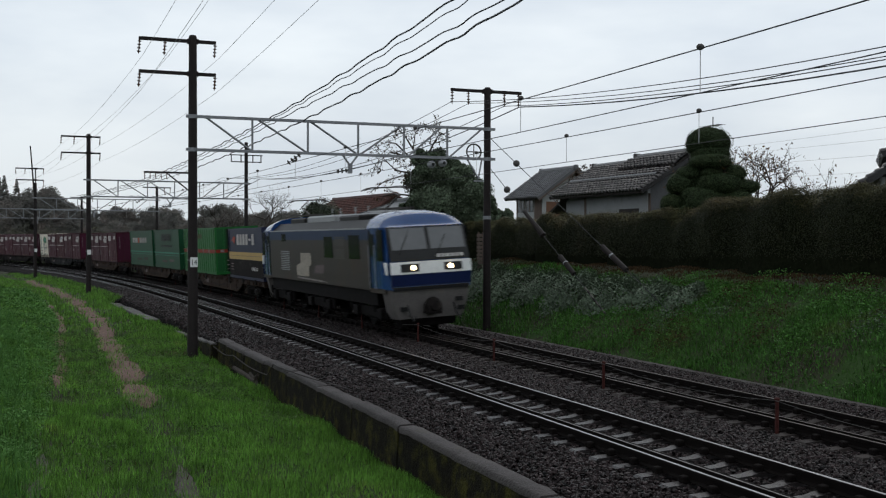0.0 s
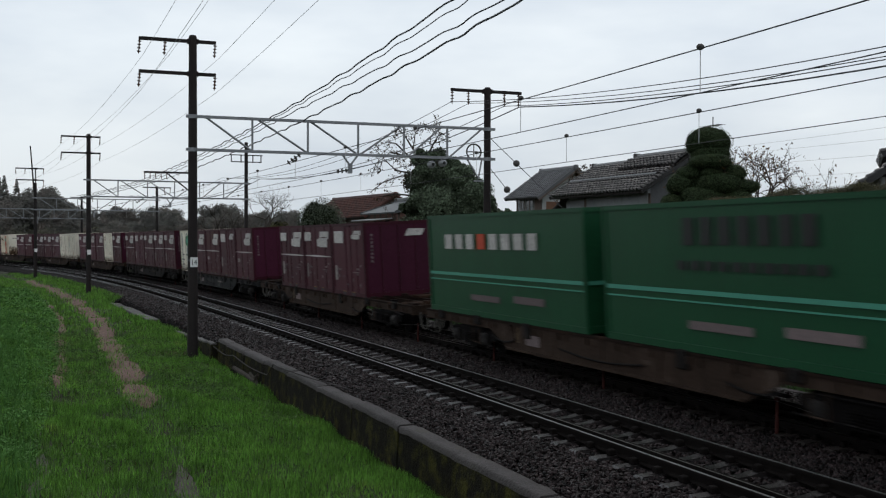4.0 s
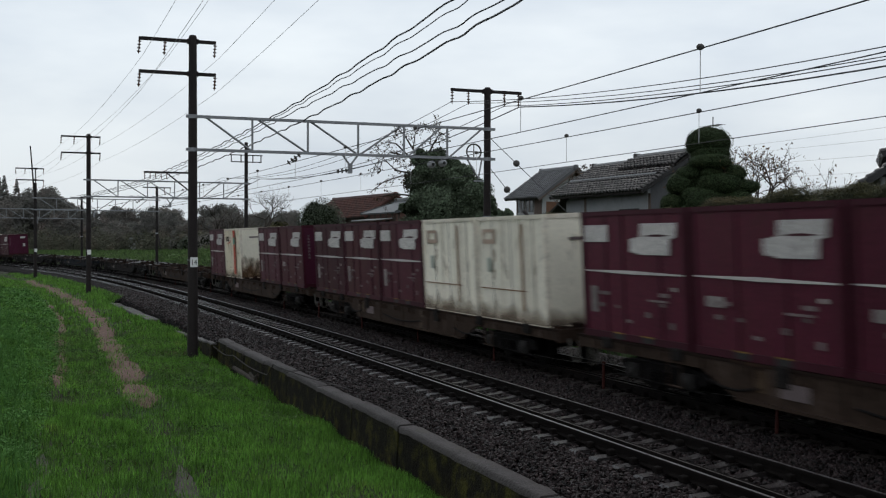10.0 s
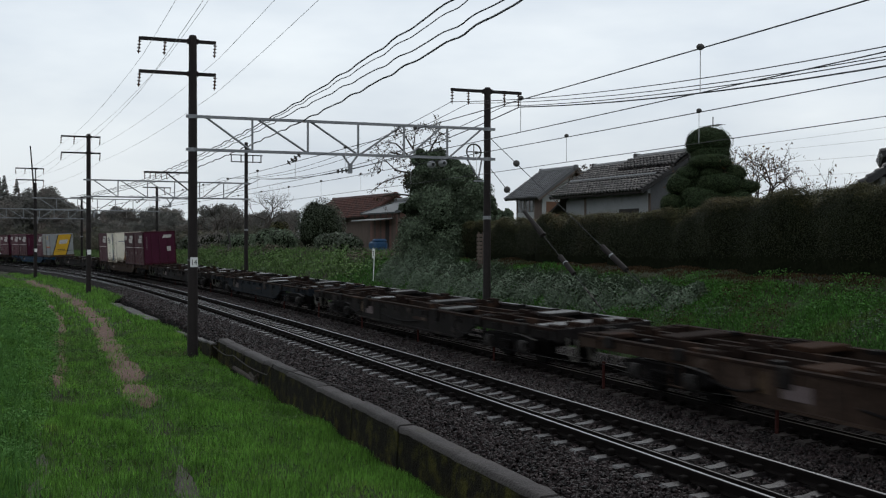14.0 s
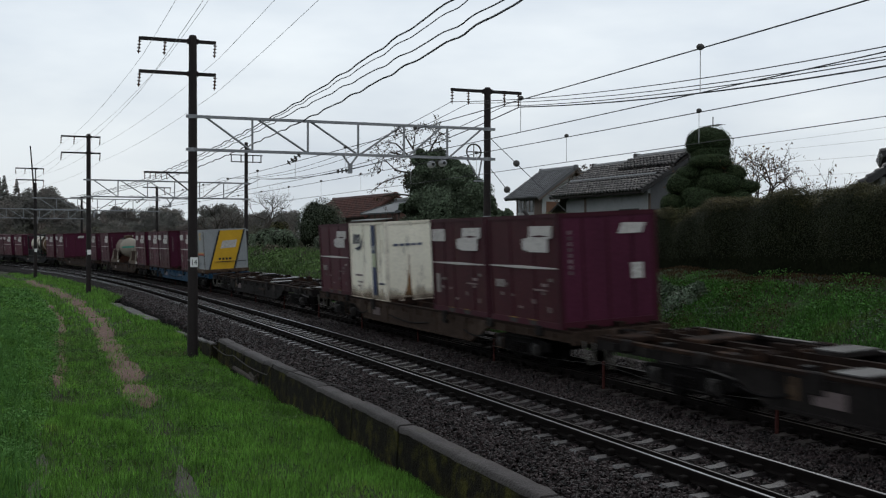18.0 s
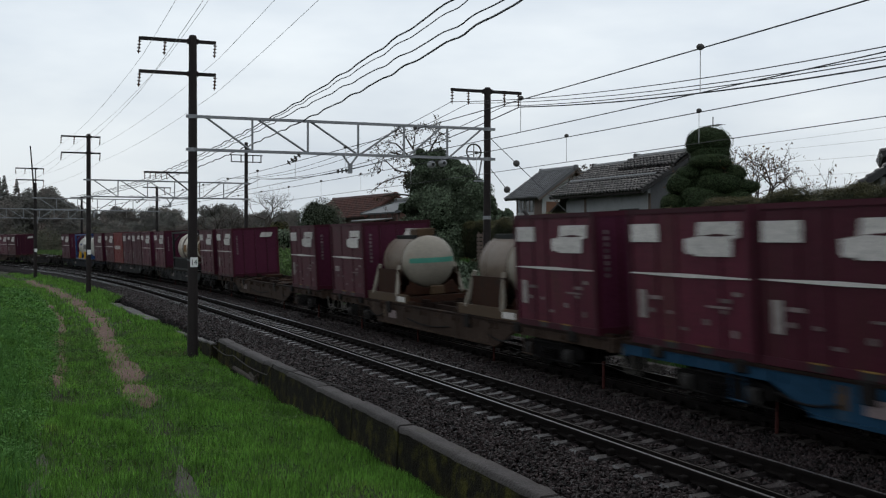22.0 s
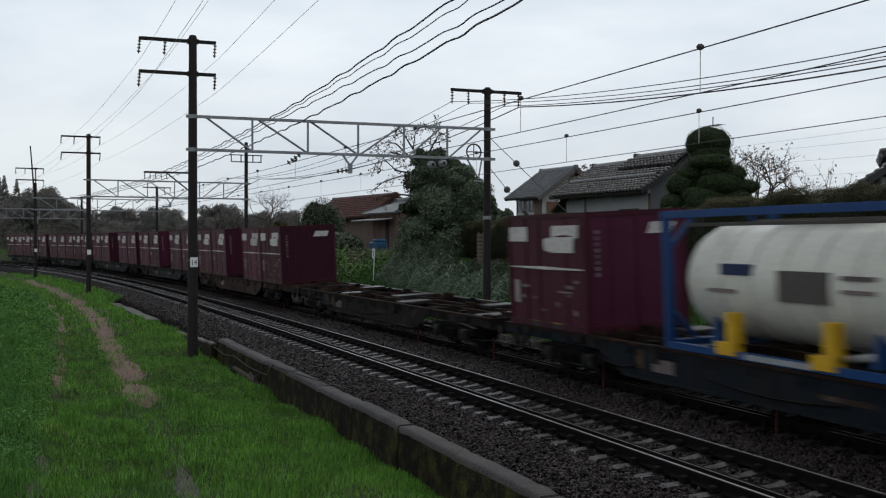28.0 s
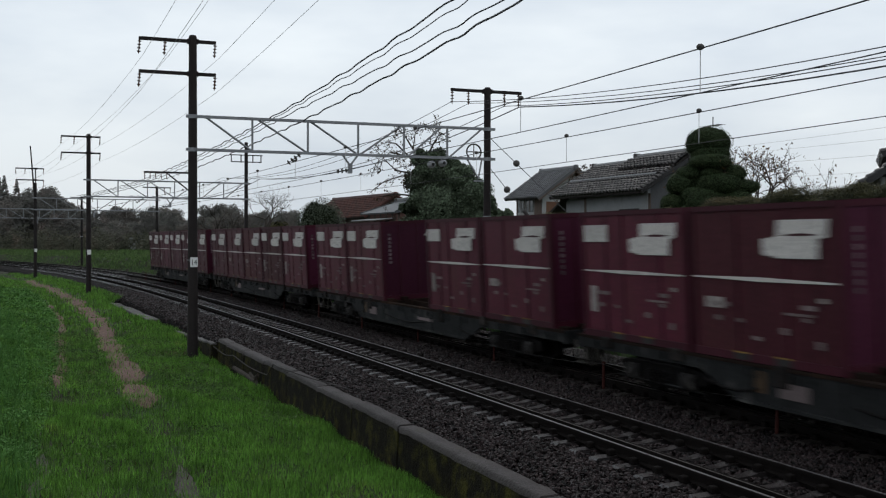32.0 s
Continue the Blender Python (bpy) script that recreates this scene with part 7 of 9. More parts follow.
def make_grass():
    rng = np.random.default_rng(3)

    def field(s0, s1, l0, l1, n, length, width, name, mat, label, thin=True, lean=0.5, patch=0.0):
        s = rng.uniform(s0, s1, n)
        lat = rng.uniform(l0, l1, n)
        if thin:
            keep = np.ones(n, bool)
            for shift, w in ((0.0, np.interp(s, (10, 18), (0.42, 0.66))), (-1.75, 0.24)):
                d = np.abs(lat - (path_mid if shift == 0 else rut_mid)(s))
                bare = np.exp(-(d / w) ** 2) * (0.97 if shift == 0 else 0.8) * np.clip(np.interp(s, (4, 7.5, 9, 14.5, 16.5, 30), (0.55, 0.72, 0.62, 0.64, 1.0, 1.05)) + 0.14 * np.sin(s * 1.1) * np.sin(lat * 5.0 + s * 0.4) - 0.12, 0, 1)
                keep &= rng.uniform(0, 1, n) > bare
            s, lat = s[keep], lat[keep]
        x, y, z = at_many(s, lat)
        if patch:
            f = 0.5 + 0.5 * np.sin(0.8 * x + 0.5 * y) * np.sin(1.1 * y - 0.6 * x + 2)
            keep = rng.uniform(0, 1, len(x)) > patch * f
            x, y, z = x[keep], y[keep], z[keep]
        n = len(x)
        tall = 0.75 + 0.5 * (0.5 + 0.5 * np.sin(1.7 * x) * np.sin(1.3 * y))
        v, f = blades(rng, x, y, z, rng.uniform(0.5, 1.2, n) * length * tall, rng.uniform(0.7, 1.3, n) * width, lean)
        stuff(name, arrays(v, f, 3), M[mat], label, "grass")

    field(1, 17, -11, -2.66, 130000, 0.17, 0.012, "grass", "grass", "short bright green grass on the verge")
    field(17, 34, -11, -2.75, 80000, 0.19, 0.017, "grass", "grass", "short bright green grass on the verge")
    field(34, 110, -13, -3.0, 60000, 0.26, 0.035, "grass", "grass", "short bright green grass on the verge")
    field(3, 24, 6.72, 10.0, 80000, 0.15, 0.022, "grass", "bank_grass", "long green grass on the railway bank", False, 0.7, 0.5)
    field(24, 48, 6.72, 10.4, 34000, 0.2, 0.03, "grass", "bank_grass", "long green grass on the railway bank", False, 0.7, 0.3)
    field(48, 175, 6.72, 14, 44000, 0.36, 0.07, "grass", "rough_grass", "long green grass on the railway bank", False, 0.7)
    field(3, 40, 9.5, 11.8, 42000, 0.09, 0.035, "dead_grass", "dead_grass", "brown withered grass and fallen leaves under the hedge", False, 0.9, 0.2)
    field(5, 60, -8.0, -2.9, 5000, 0.16, 0.02, "dead_grass", "dead_grass", "withered blades among the green grass", False, 0.9, 0.9)
    n = 22000
    s, lat = rng.uniform(3, 32, n), rng.uniform(6.9, 10.0, n)
    x, y, z = at_many(s, lat)
    keep = np.sin(1.9 * s + 1) * np.sin(2.7 * lat + 0.7 * s) > -0.15
    x, y, z = x[keep], y[keep], z[keep]
    v, f = leaves(rng, np.stack([x, y, z + rng.uniform(0.0, 0.14, len(x))], 1), 0.052, 0.5)
    stuff("weeds", arrays(v, f, 4), M["bank_grass"], "low leafy weeds on the railway bank", "weeds")
    n = 14000
    cs, cl = rng.uniform(3, 20, 60), rng.uniform(7.4, 10.6, 60)
    pick = rng.integers(0, 60, n)
    s, lat = cs[pick] + rng.normal(0, 0.35, n), cl[pick] + rng.normal(0, 0.25, n)
    x, y, z = at_many(s, lat)
    c = np.stack([x, y, z + rng.uniform(0.03, 0.2, n)], 1)
    for part_, mt, label in ((pick % 3 == 0, "dead_grass", "brown withered weeds on the bank"), (pick % 12 == 1, "leaf_shrub", "tufts of pale narrow leaves on the bank"), ((pick % 3 > 0) & (pick % 12 != 1), "bank_grass", "tufts of dark leafy weeds on the bank")):
        v, f = leaves(rng, c[part_], 0.05, 0.7)
        stuff("weeds", arrays(v, f, 4), M[mt], label, "weeds")
    n = 13000
    s, lat = rng.uniform(44, 96, n), rng.uniform(7.6, 13.0, n)
    x, y, z = at_many(s, lat)
    up = 0.5 + 0.5 * np.sin(0.9 * s + 1) * np.sin(1.6 * lat + 0.5 * s)
    keep = up > rng.uniform(0, 0.7, n)
    x, y, z, up, s, lat = x[keep], y[keep], z[keep], up[keep], s[keep], lat[keep]
    brown = lat > 10.4 + 1.2 * np.sin(s * 0.6)
    c = np.stack([x, y, z + rng.uniform(0.1, 0.75, len(x)) * up], 1)
    for pick, mt, label in ((~brown, "rough_grass", "clumps of leafy green weeds on the bank"), (brown, "scrub", "clumps of withered brown weeds on the bank")):
        v, f = leaves(rng, c[pick], 0.15, 0.5)
        stuff("weeds", arrays(v, f, 4), M[mt], label, "weeds")
    # broad-leaved weeds on the rise beyond the path and in tufts
    field(5, 45, -13, -8.3, 42000, 0.34, 0.02, "grass", "weeds", "taller grass on the rise beside the path", True, 0.6)
    n = 38000
    s = 8 + 67 * rng.uniform(0, 1, n) ** 1.6
    lat = rut_mid(s) - 0.05 - np.abs(rng.normal(0, 1.9, n))
    x, y, z = at_many(s, lat)
    c = np.stack([x, y, z + rng.uniform(0.02, 0.26, n)], 1)
    v, f = leaves(rng, c, (0.026 + 0.0013 * s) * rng.uniform(0.6, 1.3, n), 0.7)
    stuff("weeds", arrays(v, f, 4), M["weeds"], "low leafy weeds on the rise beside the path", "weeds")
    cs, cl = rng.uniform(9, 42, 34), rng.uniform(-7.4, -3.0, 34)
    ns = rng.uniform(15.5, 34, 44)
    cs, cl = np.concatenate([cs, ns]), np.concatenate([cl, path_mid(ns) + np.where(rng.uniform(0, 1, 44) < 0.65, rng.uniform(0.7, 2.4, 44), rng.uniform(-1.5, -0.75, 44))])
    pick = rng.integers(0, 78, 15000)
    s, lat = cs[pick] + rng.normal(0, 0.7, 15000), cl[pick] + rng.normal(0, 0.3, 15000)
    lat = np.minimum(lat, -2.75)
    off = np.abs(lat - path_mid(s)) > 0.5 * rng.uniform(0.3, 1.3, len(s))
    s, lat = s[off], lat[off]
    x, y, z = at_many(s, lat)
    v, f = leaves(rng, np.stack([x, y, z + rng.uniform(0.05, 0.2, len(s))], 1), 0.045, 0.6)
    stuff("weeds", arrays(v, f, 4), M["clover"], "clumps of small clover-like weeds in the grass", "weeds")
    # grass creeping over the shoulder of the ballast further on
    n = 16000
    s = 27 + 75 * rng.uniform(0, 1, n) ** 1.5
    lat = rng.uniform(-3.5, -2.35, n)
    x, y, z = at_many(s, lat)
    z = np.where(s > 54, np.maximum(z, np.interp(lat, (-3.1, -2.6, -2.3), (-0.85, -0.42, -0.31))), z)
    v, f = blades(rng, x, y, z, rng.uniform(0.12, 0.3, n), np.full(n, 0.03), 0.6)
    stuff("grass", arrays(v, f, 3), M["grass"], "longer grass creeping over the edge of the ballast", "grass")
    # grass tufts hanging over the foot of the wall
    n = 9000
    s = rng.uniform(-2, 27, n)
    lat = -2.66 - np.abs(rng.normal(0, 0.09, n))
    x, y, z = at_many(s, lat)
    v, f = blades(rng, x, y, z, rng.uniform(0.08, 0.22, n), np.full(n, 0.012), 0.4)
    stuff("grass", arrays(v, f, 3), M["grass"], "longer grass along the foot of the wall", "grass")


make_grass()


def make_shrubs():
    """Pale-leaved shrubs along the bank by the far pole, one thing each."""
    rng = np.random.default_rng(8)
    for s0, lat0, w, h in ((16.6, 8.9, 0.8, 0.3), (18.4, 8.8, 1.1, 0.42), (20.6, 8.7, 1.3, 0.5), (22.8, 8.6, 1.3, 0.6), (25.0, 8.6, 1.3, 0.6), (27.4, 8.6, 1.4, 0.62), (30.0, 8.6, 1.5, 0.7), (32.8, 8.7, 1.6, 0.8), (35.6, 8.8, 1.6, 0.9), (38.6, 9.0, 1.7, 0.9), (41.5, 9.4, 1.5, 0.7)):
        n = int(2900 * w * (h + 0.6))
        d = rng.normal(0, 1, (n, 3))
        d /= np.linalg.norm(d, axis=1)[:, None]
        d[:, 2] = np.abs(d[:, 2])
        r = rng.uniform(0.55, 1.05, n) * (1 + 0.18 * np.sin(5 * d[:, 0] + s0) * np.sin(4 * d[:, 1] + 2 * s0))
        s, lat = s0 + d[:, 0] * r * w, lat0 + d[:, 1] * r * w * 0.72
        x, y, z = at_many(s, lat)
        c = np.stack([x, y, z + d[:, 2] * r * h + 0.05], 1)
        shrub = thing("shrub", Matrix(), "low shrub with pale green leaves on the railway bank", "shrub", "shrubs on the bank")
        v, f = leaves(rng, c, 0.08, 0.0, d * 0.8 + np.array([0, 0, 0.5]))
        part("foliage", arrays(v, f, 4), M["leaf_shrub"], shrub)
        bm = bmesh.new()
        x0, y0, z0 = (float(q[0]) for q in at_many(np.array([s0]), np.array([lat0])))
        for k in range(6):
            a = k * 1.05
            bm_tube(bm, (x0, y0, z0 - 0.1), (x0 + math.cos(a) * w * 0.5, y0 + math.sin(a) * w * 0.4, z0 + h * 0.7), 0.02, 0.008, 5)
        part("stem_cluster", bm, M["bark"], shrub)


make_shrubs()


def lump(bm, c, rx, ry, rz, seed, n=16, m=9, bump_=0.08, turn=0.0):
    """An uneven rounded body."""
    rings = []
    for i in range(m + 1):
        ph = -math.pi / 2 + math.pi * i / m
        ring = []
        for k in range(n):
            t = 2 * math.pi * k / n
            d = Vector((math.cos(ph) * math.cos(t), math.cos(ph) * math.sin(t), math.sin(ph)))
            q = 1 + bump_ * noise.noise(d * 2.2 + Vector((seed, seed * 2, 0))) * 2
            e = Vector((d.x * rx * q, d.y * ry * q, d.z * rz * q))
            if turn:
                e.rotate(Euler((0, 0, turn)))
            ring.append(c + e)
        rings.append(ring)
    bm_loft(bm, rings)


def shell_leaves(rng, c, rx, ry, rz, n, size, depth=0.1, turn=0.0, low=-1.0):
    d = rng.normal(0, 1, (n, 3))
    d /= np.linalg.norm(d, axis=1)[:, None]
    d = d[d[:, 2] > low]
    r = 1 + rng.uniform(-depth, depth * 0.7, len(d)) + 0.06 * np.sin(4.3 * d[:, 0] + c[0]) * np.sin(3.9 * d[:, 2] + c[1])
    e = d * r[:, None] * np.array([rx, ry, rz])
    if turn:
        ca, sa = math.cos(turn), math.sin(turn)
        e = np.stack([e[:, 0] * ca - e[:, 1] * sa, e[:, 0] * sa + e[:, 1] * ca, e[:, 2]], 1)
        d = np.stack([d[:, 0] * ca - d[:, 1] * sa, d[:, 0] * sa + d[:, 1] * ca, d[:, 2]], 1)
    return np.array(c) + e, d


def join(parts_):
    vs, fs, k = [], [], 0
    for v, f in parts_:
        vs.append(v)
        fs.append(f + k)
        k += len(v)
    return np.concatenate(vs), np.concatenate(fs)


def make_hedge(name, s0, s1, lat0, lat1, top, label, seed):
    """A clipped hedge: dark twiggy body under a coat of small leaves."""
    rng = np.random.default_rng(seed)
    hedge = thing(name, Matrix(), label, "hedge", "hedges on the bank")

    def surf(s, a):
        """a runs over the cross section, front foot to back foot, 0..1."""
        zt = top(s) + 0.26 * abs(math.sin(s * 0.95 + seed)) - 0.12 + 0.09 * math.sin(s * 2.9) + 0.05 * math.sin(s * 5.3 + seed)
        zb = 1.75
        mid, half = (lat0 + lat1) / 2, (lat1 - lat0) / 2
        t = math.pi * a
        cx, sz = -math.cos(t), math.sin(t)
        ex = math.copysign(abs(cx) ** 0.35, cx)
        ez = abs(sz) ** 0.45
        l = mid + half * ex * (1 + 0.12 * abs(math.sin(s * 0.95 + seed)) + 0.05 * math.sin(s * 1.9 + a * 5 + seed))
        return l, zb + (zt - zb) * ez

    bm = bmesh.new()
    rings = []
    for s in steps(s0, s1, 0.6):
        ring = []
        for k in range(15):
            l, z = surf(s, k / 14)
            end = min(1, max(0.12, (min(s - s0, s1 - s) + 0.25) / 0.9)) ** 0.5
            mid = (lat0 + lat1) / 2
            ring.append(at(s, mid + (l - mid) * end * 0.95, 1.75 + (z - 1.75) * (0.97 if end > 0.9 else 0.75 + 0.22 * end)))
        rings.append(ring)
    bm_loft(bm, rings)
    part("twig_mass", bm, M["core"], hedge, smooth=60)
    n = int((s1 - s0) * 7000)
    cs, outs = [], []
    for i in range(n):
        s, a = rng.uniform(s0, s1), rng.uniform(0.02, 0.72)
        l, z = surf(s, a)
        q = at(s, l, z)
        cs.append(q)
        e = at(s, l + (-1 if a < 0.4 else 0.2), z) - q
        outs.append(Vector((e.x * (1 - a), e.y * (1 - a), 0.25 + a * 1.2)))
    c = np.array([tuple(q) for q in cs]) + rng.normal(0, 0.045, (n, 3))
    v, f = leaves(rng, c, 0.036, 0.0, np.array([tuple(q) for q in outs]), 0.35)
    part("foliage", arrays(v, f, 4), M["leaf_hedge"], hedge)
    # Olive leaves on top, coloured paler to stand for light from the sky.
    n = int((s1 - s0) * 5200)
    cs = []
    for i in range(n):
        s = rng.uniform(s0, s1)
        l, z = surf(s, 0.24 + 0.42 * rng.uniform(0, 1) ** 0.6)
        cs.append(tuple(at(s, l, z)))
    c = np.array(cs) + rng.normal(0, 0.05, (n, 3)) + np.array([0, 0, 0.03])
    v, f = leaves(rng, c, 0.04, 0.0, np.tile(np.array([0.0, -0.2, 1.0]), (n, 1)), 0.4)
    part("fresh_growth", arrays(v, f, 4), M["leaf_hedge_top"], hedge, "olive growth on top, paler for the sky light")


make_hedge("hedge", 4.5, 19.5, 11.3, 13.6, lambda s: 4.2 - 0.012 * (s - 10), "long dark clipped hedge on top of the bank", 2)
make_hedge("hedge", 18.6, 26.0, 11.5, 13.4, lambda s: 3.75, "dark clipped hedge with rounded olive top", 5)
make_hedge("hedge", 25.2, 32.0, 11.6, 13.2, lambda s: 3.72, "dark clipped hedge with rounded olive top", 7)
make_hedge("hedge", 31.2, 39.5, 11.8, 13.2, lambda s: 3.6, "dark clipped hedge behind the slim pole", 9)


def make_topiary():
    rng = np.random.default_rng(12)
    base = at(22.8, 14.0, 2.0)
    t = thing("topiary_tree", Matrix(), "dark evergreen topiary clipped into stacked rounded cushions", "tree")
    bm = bmesh.new()
    bm_tube(bm, base, base + Vector((0, 0, 3.9)), 0.2, 0.1, 8)
    part("trunk", bm, M["bark"], t)
    toward = (Vector(EYE) - base).normalized()
    toward.z = 0
    right = Vector((0, 0, 1)).cross(toward) * 1.0
    # across, towards the line, height, half width, half height
    cushions = [(0.0, 0.0, 4.32, 0.83, 0.6), (0.08, 0.1, 3.92, 0.72, 0.36), (0.02, -0.2, 2.5, 1.0, 1.65), (0.08, 0.45, 3.62, 0.72, 0.26), (-0.62, 0.25, 3.24, 0.47, 0.24), (0.1, 0.6, 3.26, 0.34, 0.17),
                (0.82, 0.25, 3.22, 0.46, 0.3), (-0.88, 0.2, 2.86, 0.52, 0.38), (0.36, 0.55, 2.86, 0.7, 0.34), (1.22, 0.1, 2.78, 0.5, 0.22), (-0.52, 0.62, 2.5, 0.36, 0.23), (-0.08, 0.75, 2.24, 0.68, 0.46),
                (-1.16, 0.25, 2.2, 0.46, 0.32), (0.95, 0.45, 2.32, 0.5, 0.32), (-0.75, 0.5, 1.75, 0.5, 0.34), (0.5, 0.7, 1.66, 0.6, 0.4), (-0.1, 0.8, 1.4, 0.55, 0.36)]
    for i, (a, b, z, r, rz) in enumerate(cushions):
        c = base + right * a + toward * b + Vector((0, 0, z))
        if i > 2:
            r, rz = r * 1.1, rz * 1.2
        bm = bmesh.new()
        lump(bm, c, r * 0.95, r * 0.95, rz * 0.95, i * 1.7, 14, 8, 0.05)
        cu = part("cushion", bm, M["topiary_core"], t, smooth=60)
        p_, d = shell_leaves(rng, tuple(c), r, r, rz, int(4600 * r), 0.04, 0.03)
        v, f = leaves(rng, p_, 0.036, 0, d, 0.28)
        part("foliage", arrays(v, f, 4), M["leaf_topiary"], cu)


make_topiary()


def branch(bm, rng, a, d, length, r, depth, tips, spread=0.55, lift=0.12):
    b = a + d * length
    bm_tube(bm, a, b, r, r * 0.68, 6 if r > 0.03 else 4, caps=False)
    if depth == 0:
        tips.append(b)
        return
    for k in range(3 if rng.random() < 0.5 else 2):
        e = (d + Vector((rng.gauss(0, spread), rng.gauss(0, spread), rng.gauss(lift, spread * 0.6)))).normalized()
        branch(bm, rng, b if k < 2 else a.lerp(b, 0.6), e, length * rng.uniform(0.62, 0.88), r * 0.62, depth - 1, tips, spread, lift)
    tips.append(b)


def bare_tree(place, height, seed, label, mat="leaf_autumn", leaf=0.1, per_tip=1, depth=5, r=0.13, spread=0.55):
    rng = random.Random(seed)
    t = thing("bare_tree", Matrix(), label, "tree", "bare trees")
    bm = bmesh.new()
    tips = []
    branch(bm, rng, Vector(place), Vector((0.05, 0, 1)).normalized(), height * 0.3, r, depth, tips, spread)
    part("branchwork", bm, M["bark"], t)
    if per_tip:
        g = np.random.default_rng(seed)
        c = np.repeat(np.array([tuple(q) for q in tips]), per_tip, 0)
        c = c + g.normal(0, 0.12, c.shape)
        v, f = leaves(g, c[:: max(1, len(c) // 900)], leaf, 0)
        part("withered_foliage", arrays(v, f, 4), M[mat], t, "few withered leaves")
    return t


def make_ivy_tree():
    """The big tree by the line, wrapped in ivy, with a hollow, lopsided outline."""
    rng = np.random.default_rng(21)
    base = at(41.5, 11.2, 1.6)
    t = thing("ivy_covered_tree", Matrix(), "broad tree smothered in glossy dark green ivy", "tree")
    bm = bmesh.new()
    bm_tube(bm, base, base + Vector((0.1, 0, 3.6)), 0.3, 0.18, 8)
    for a, b, z in ((1.2, 0.3, 4.6), (-1.3, 0.2, 4.4), (0.2, -0.4, 5.7)):
        bm_tube(bm, base + Vector((0.05, 0, 2.4)), base + Vector((a, b, z)), 0.14, 0.05, 6)
    part("trunk", bm, M["bark"], t)
    toward = (Vector(EYE) - base).normalized()
    toward.z = 0
    right = Vector((0, 0, 1)).cross(toward)
    clumps = [(-0.1, 0.0, 5.35, 0.75, 0.85), (-0.6, 0.0, 5.4, 0.5, 0.65), (0.3, 0.0, 5.25, 0.5, 0.55), (0.75, 0.1, 4.75, 0.6, 0.65), (0.2, 0.1, 4.6, 1.0, 0.95), (-0.75, 0.1, 4.5, 0.85, 0.9), (0.9, 0.1, 3.95, 1.1, 0.9), (-0.3, 0.3, 3.6, 1.2, 1.1), (1.7, 0.2, 3.2, 1.35, 1.0), (0.5, 0.6, 2.9, 1.6, 1.1),
              (-1.3, 0.3, 2.9, 0.55, 0.5), (2.1, 0.3, 2.2, 1.3, 0.9), (0.2, 0.9, 1.9, 1.6, 1.0), (-0.8, 0.6, 1.7, 0.9, 0.8), (1.3, 0.9, 1.2, 1.6, 0.9), (-0.6, 1.1, 0.9, 1.5, 0.8), (2.6, 0.5, 1.3, 0.9, 0.7), (3.2, 0.6, 0.8, 0.9, 0.6), (2.75, 0.3, 2.5, 0.75, 0.7), (3.25, 0.3, 1.9, 0.8, 0.75), (1.45, 0.2, 4.3, 0.7, 0.7), (2.1, 0.2, 3.5, 0.8, 0.7), (3.5, 0.2, 2.4, 0.55, 0.5)]
    allv, dull = [], []
    bm = bmesh.new()
    for i, (a, b, z, r, rz) in enumerate(clumps):
        c = base + right * a + toward * b + Vector((0, 0, z))
        lump(bm, c, r * 0.48, r * 0.48, rz * 0.5, i * 2.3, 12, 7, 0.3)
        thin = a < -0.75 and z > 2.5
        for k in range(5 if thin else 7):
            e = rng.normal(0, 1, 3)
            e /= np.linalg.norm(e)
            q = r * rng.uniform(0.28, 0.5)
            o = np.array(tuple(c)) + e * np.array([r, r, rz]) * rng.uniform(0.5, 0.85)
            p_, d = shell_leaves(rng, tuple(o), q, q, q * rng.uniform(0.7, 1.3), int((1900 if thin else 3500) * q), 0.1, 0.45)
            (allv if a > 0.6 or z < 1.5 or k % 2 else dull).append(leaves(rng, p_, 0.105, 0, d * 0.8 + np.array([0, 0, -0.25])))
            if k < 3 and not thin:
                tail = o + np.array([0, 0, -1.0]) * rng.uniform(0.2, 1.0, (90, 1)) + rng.normal(0, 0.14, (90, 3))
                allv.append(leaves(rng, tail, 0.11, 0, np.tile(np.array([0.0, -1.0, -0.3]), (90, 1))))
    part("twig_mass", bm, M["topiary_core"], t, smooth=60)
    v, f = join(allv)
    part("ivy", arrays(v, f, 4), M["leaf_ivy"], t)
    v, f = join(dull)
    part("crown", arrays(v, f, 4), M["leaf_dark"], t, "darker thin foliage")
    # bare limbs that reach out of the ivy, with hanging reddish leaves
    rr = random.Random(5)
    hung = []
    for limb in (((-0.5, 4.9), (-1.05, 6.1), (-0.95, 7.0), (-0.65, 7.4), (0.0, 7.2), (0.65, 6.8)), ((-0.7, 5.0), (-1.3, 5.7), (-2.2, 5.95), (-2.9, 5.3), (-3.15, 4.5)), ((-0.8, 4.3), (-1.6, 4.6), (-2.5, 4.3), (-3.2, 3.7)),
                 ((-1.05, 6.1), (-1.5, 6.9), (-1.85, 7.3)), ((-1.0, 4.7), (-1.9, 4.9), (-2.3, 5.3), (-2.95, 6.1)), ((-0.3, 5.8), (0.0, 6.5), (0.25, 7.0), (0.1, 7.45)), ((-0.9, 3.5), (-1.9, 3.6), (-2.6, 3.5)), ((-1.2, 5.6), (-1.9, 6.4), (-2.4, 6.5))):
        bm = bmesh.new()
        pts = [base + right * a + toward * rr.uniform(-0.3, 0.5) + Vector((0, 0, z - 0.12 * max(0, z - 4.0))) for a, z in limb]
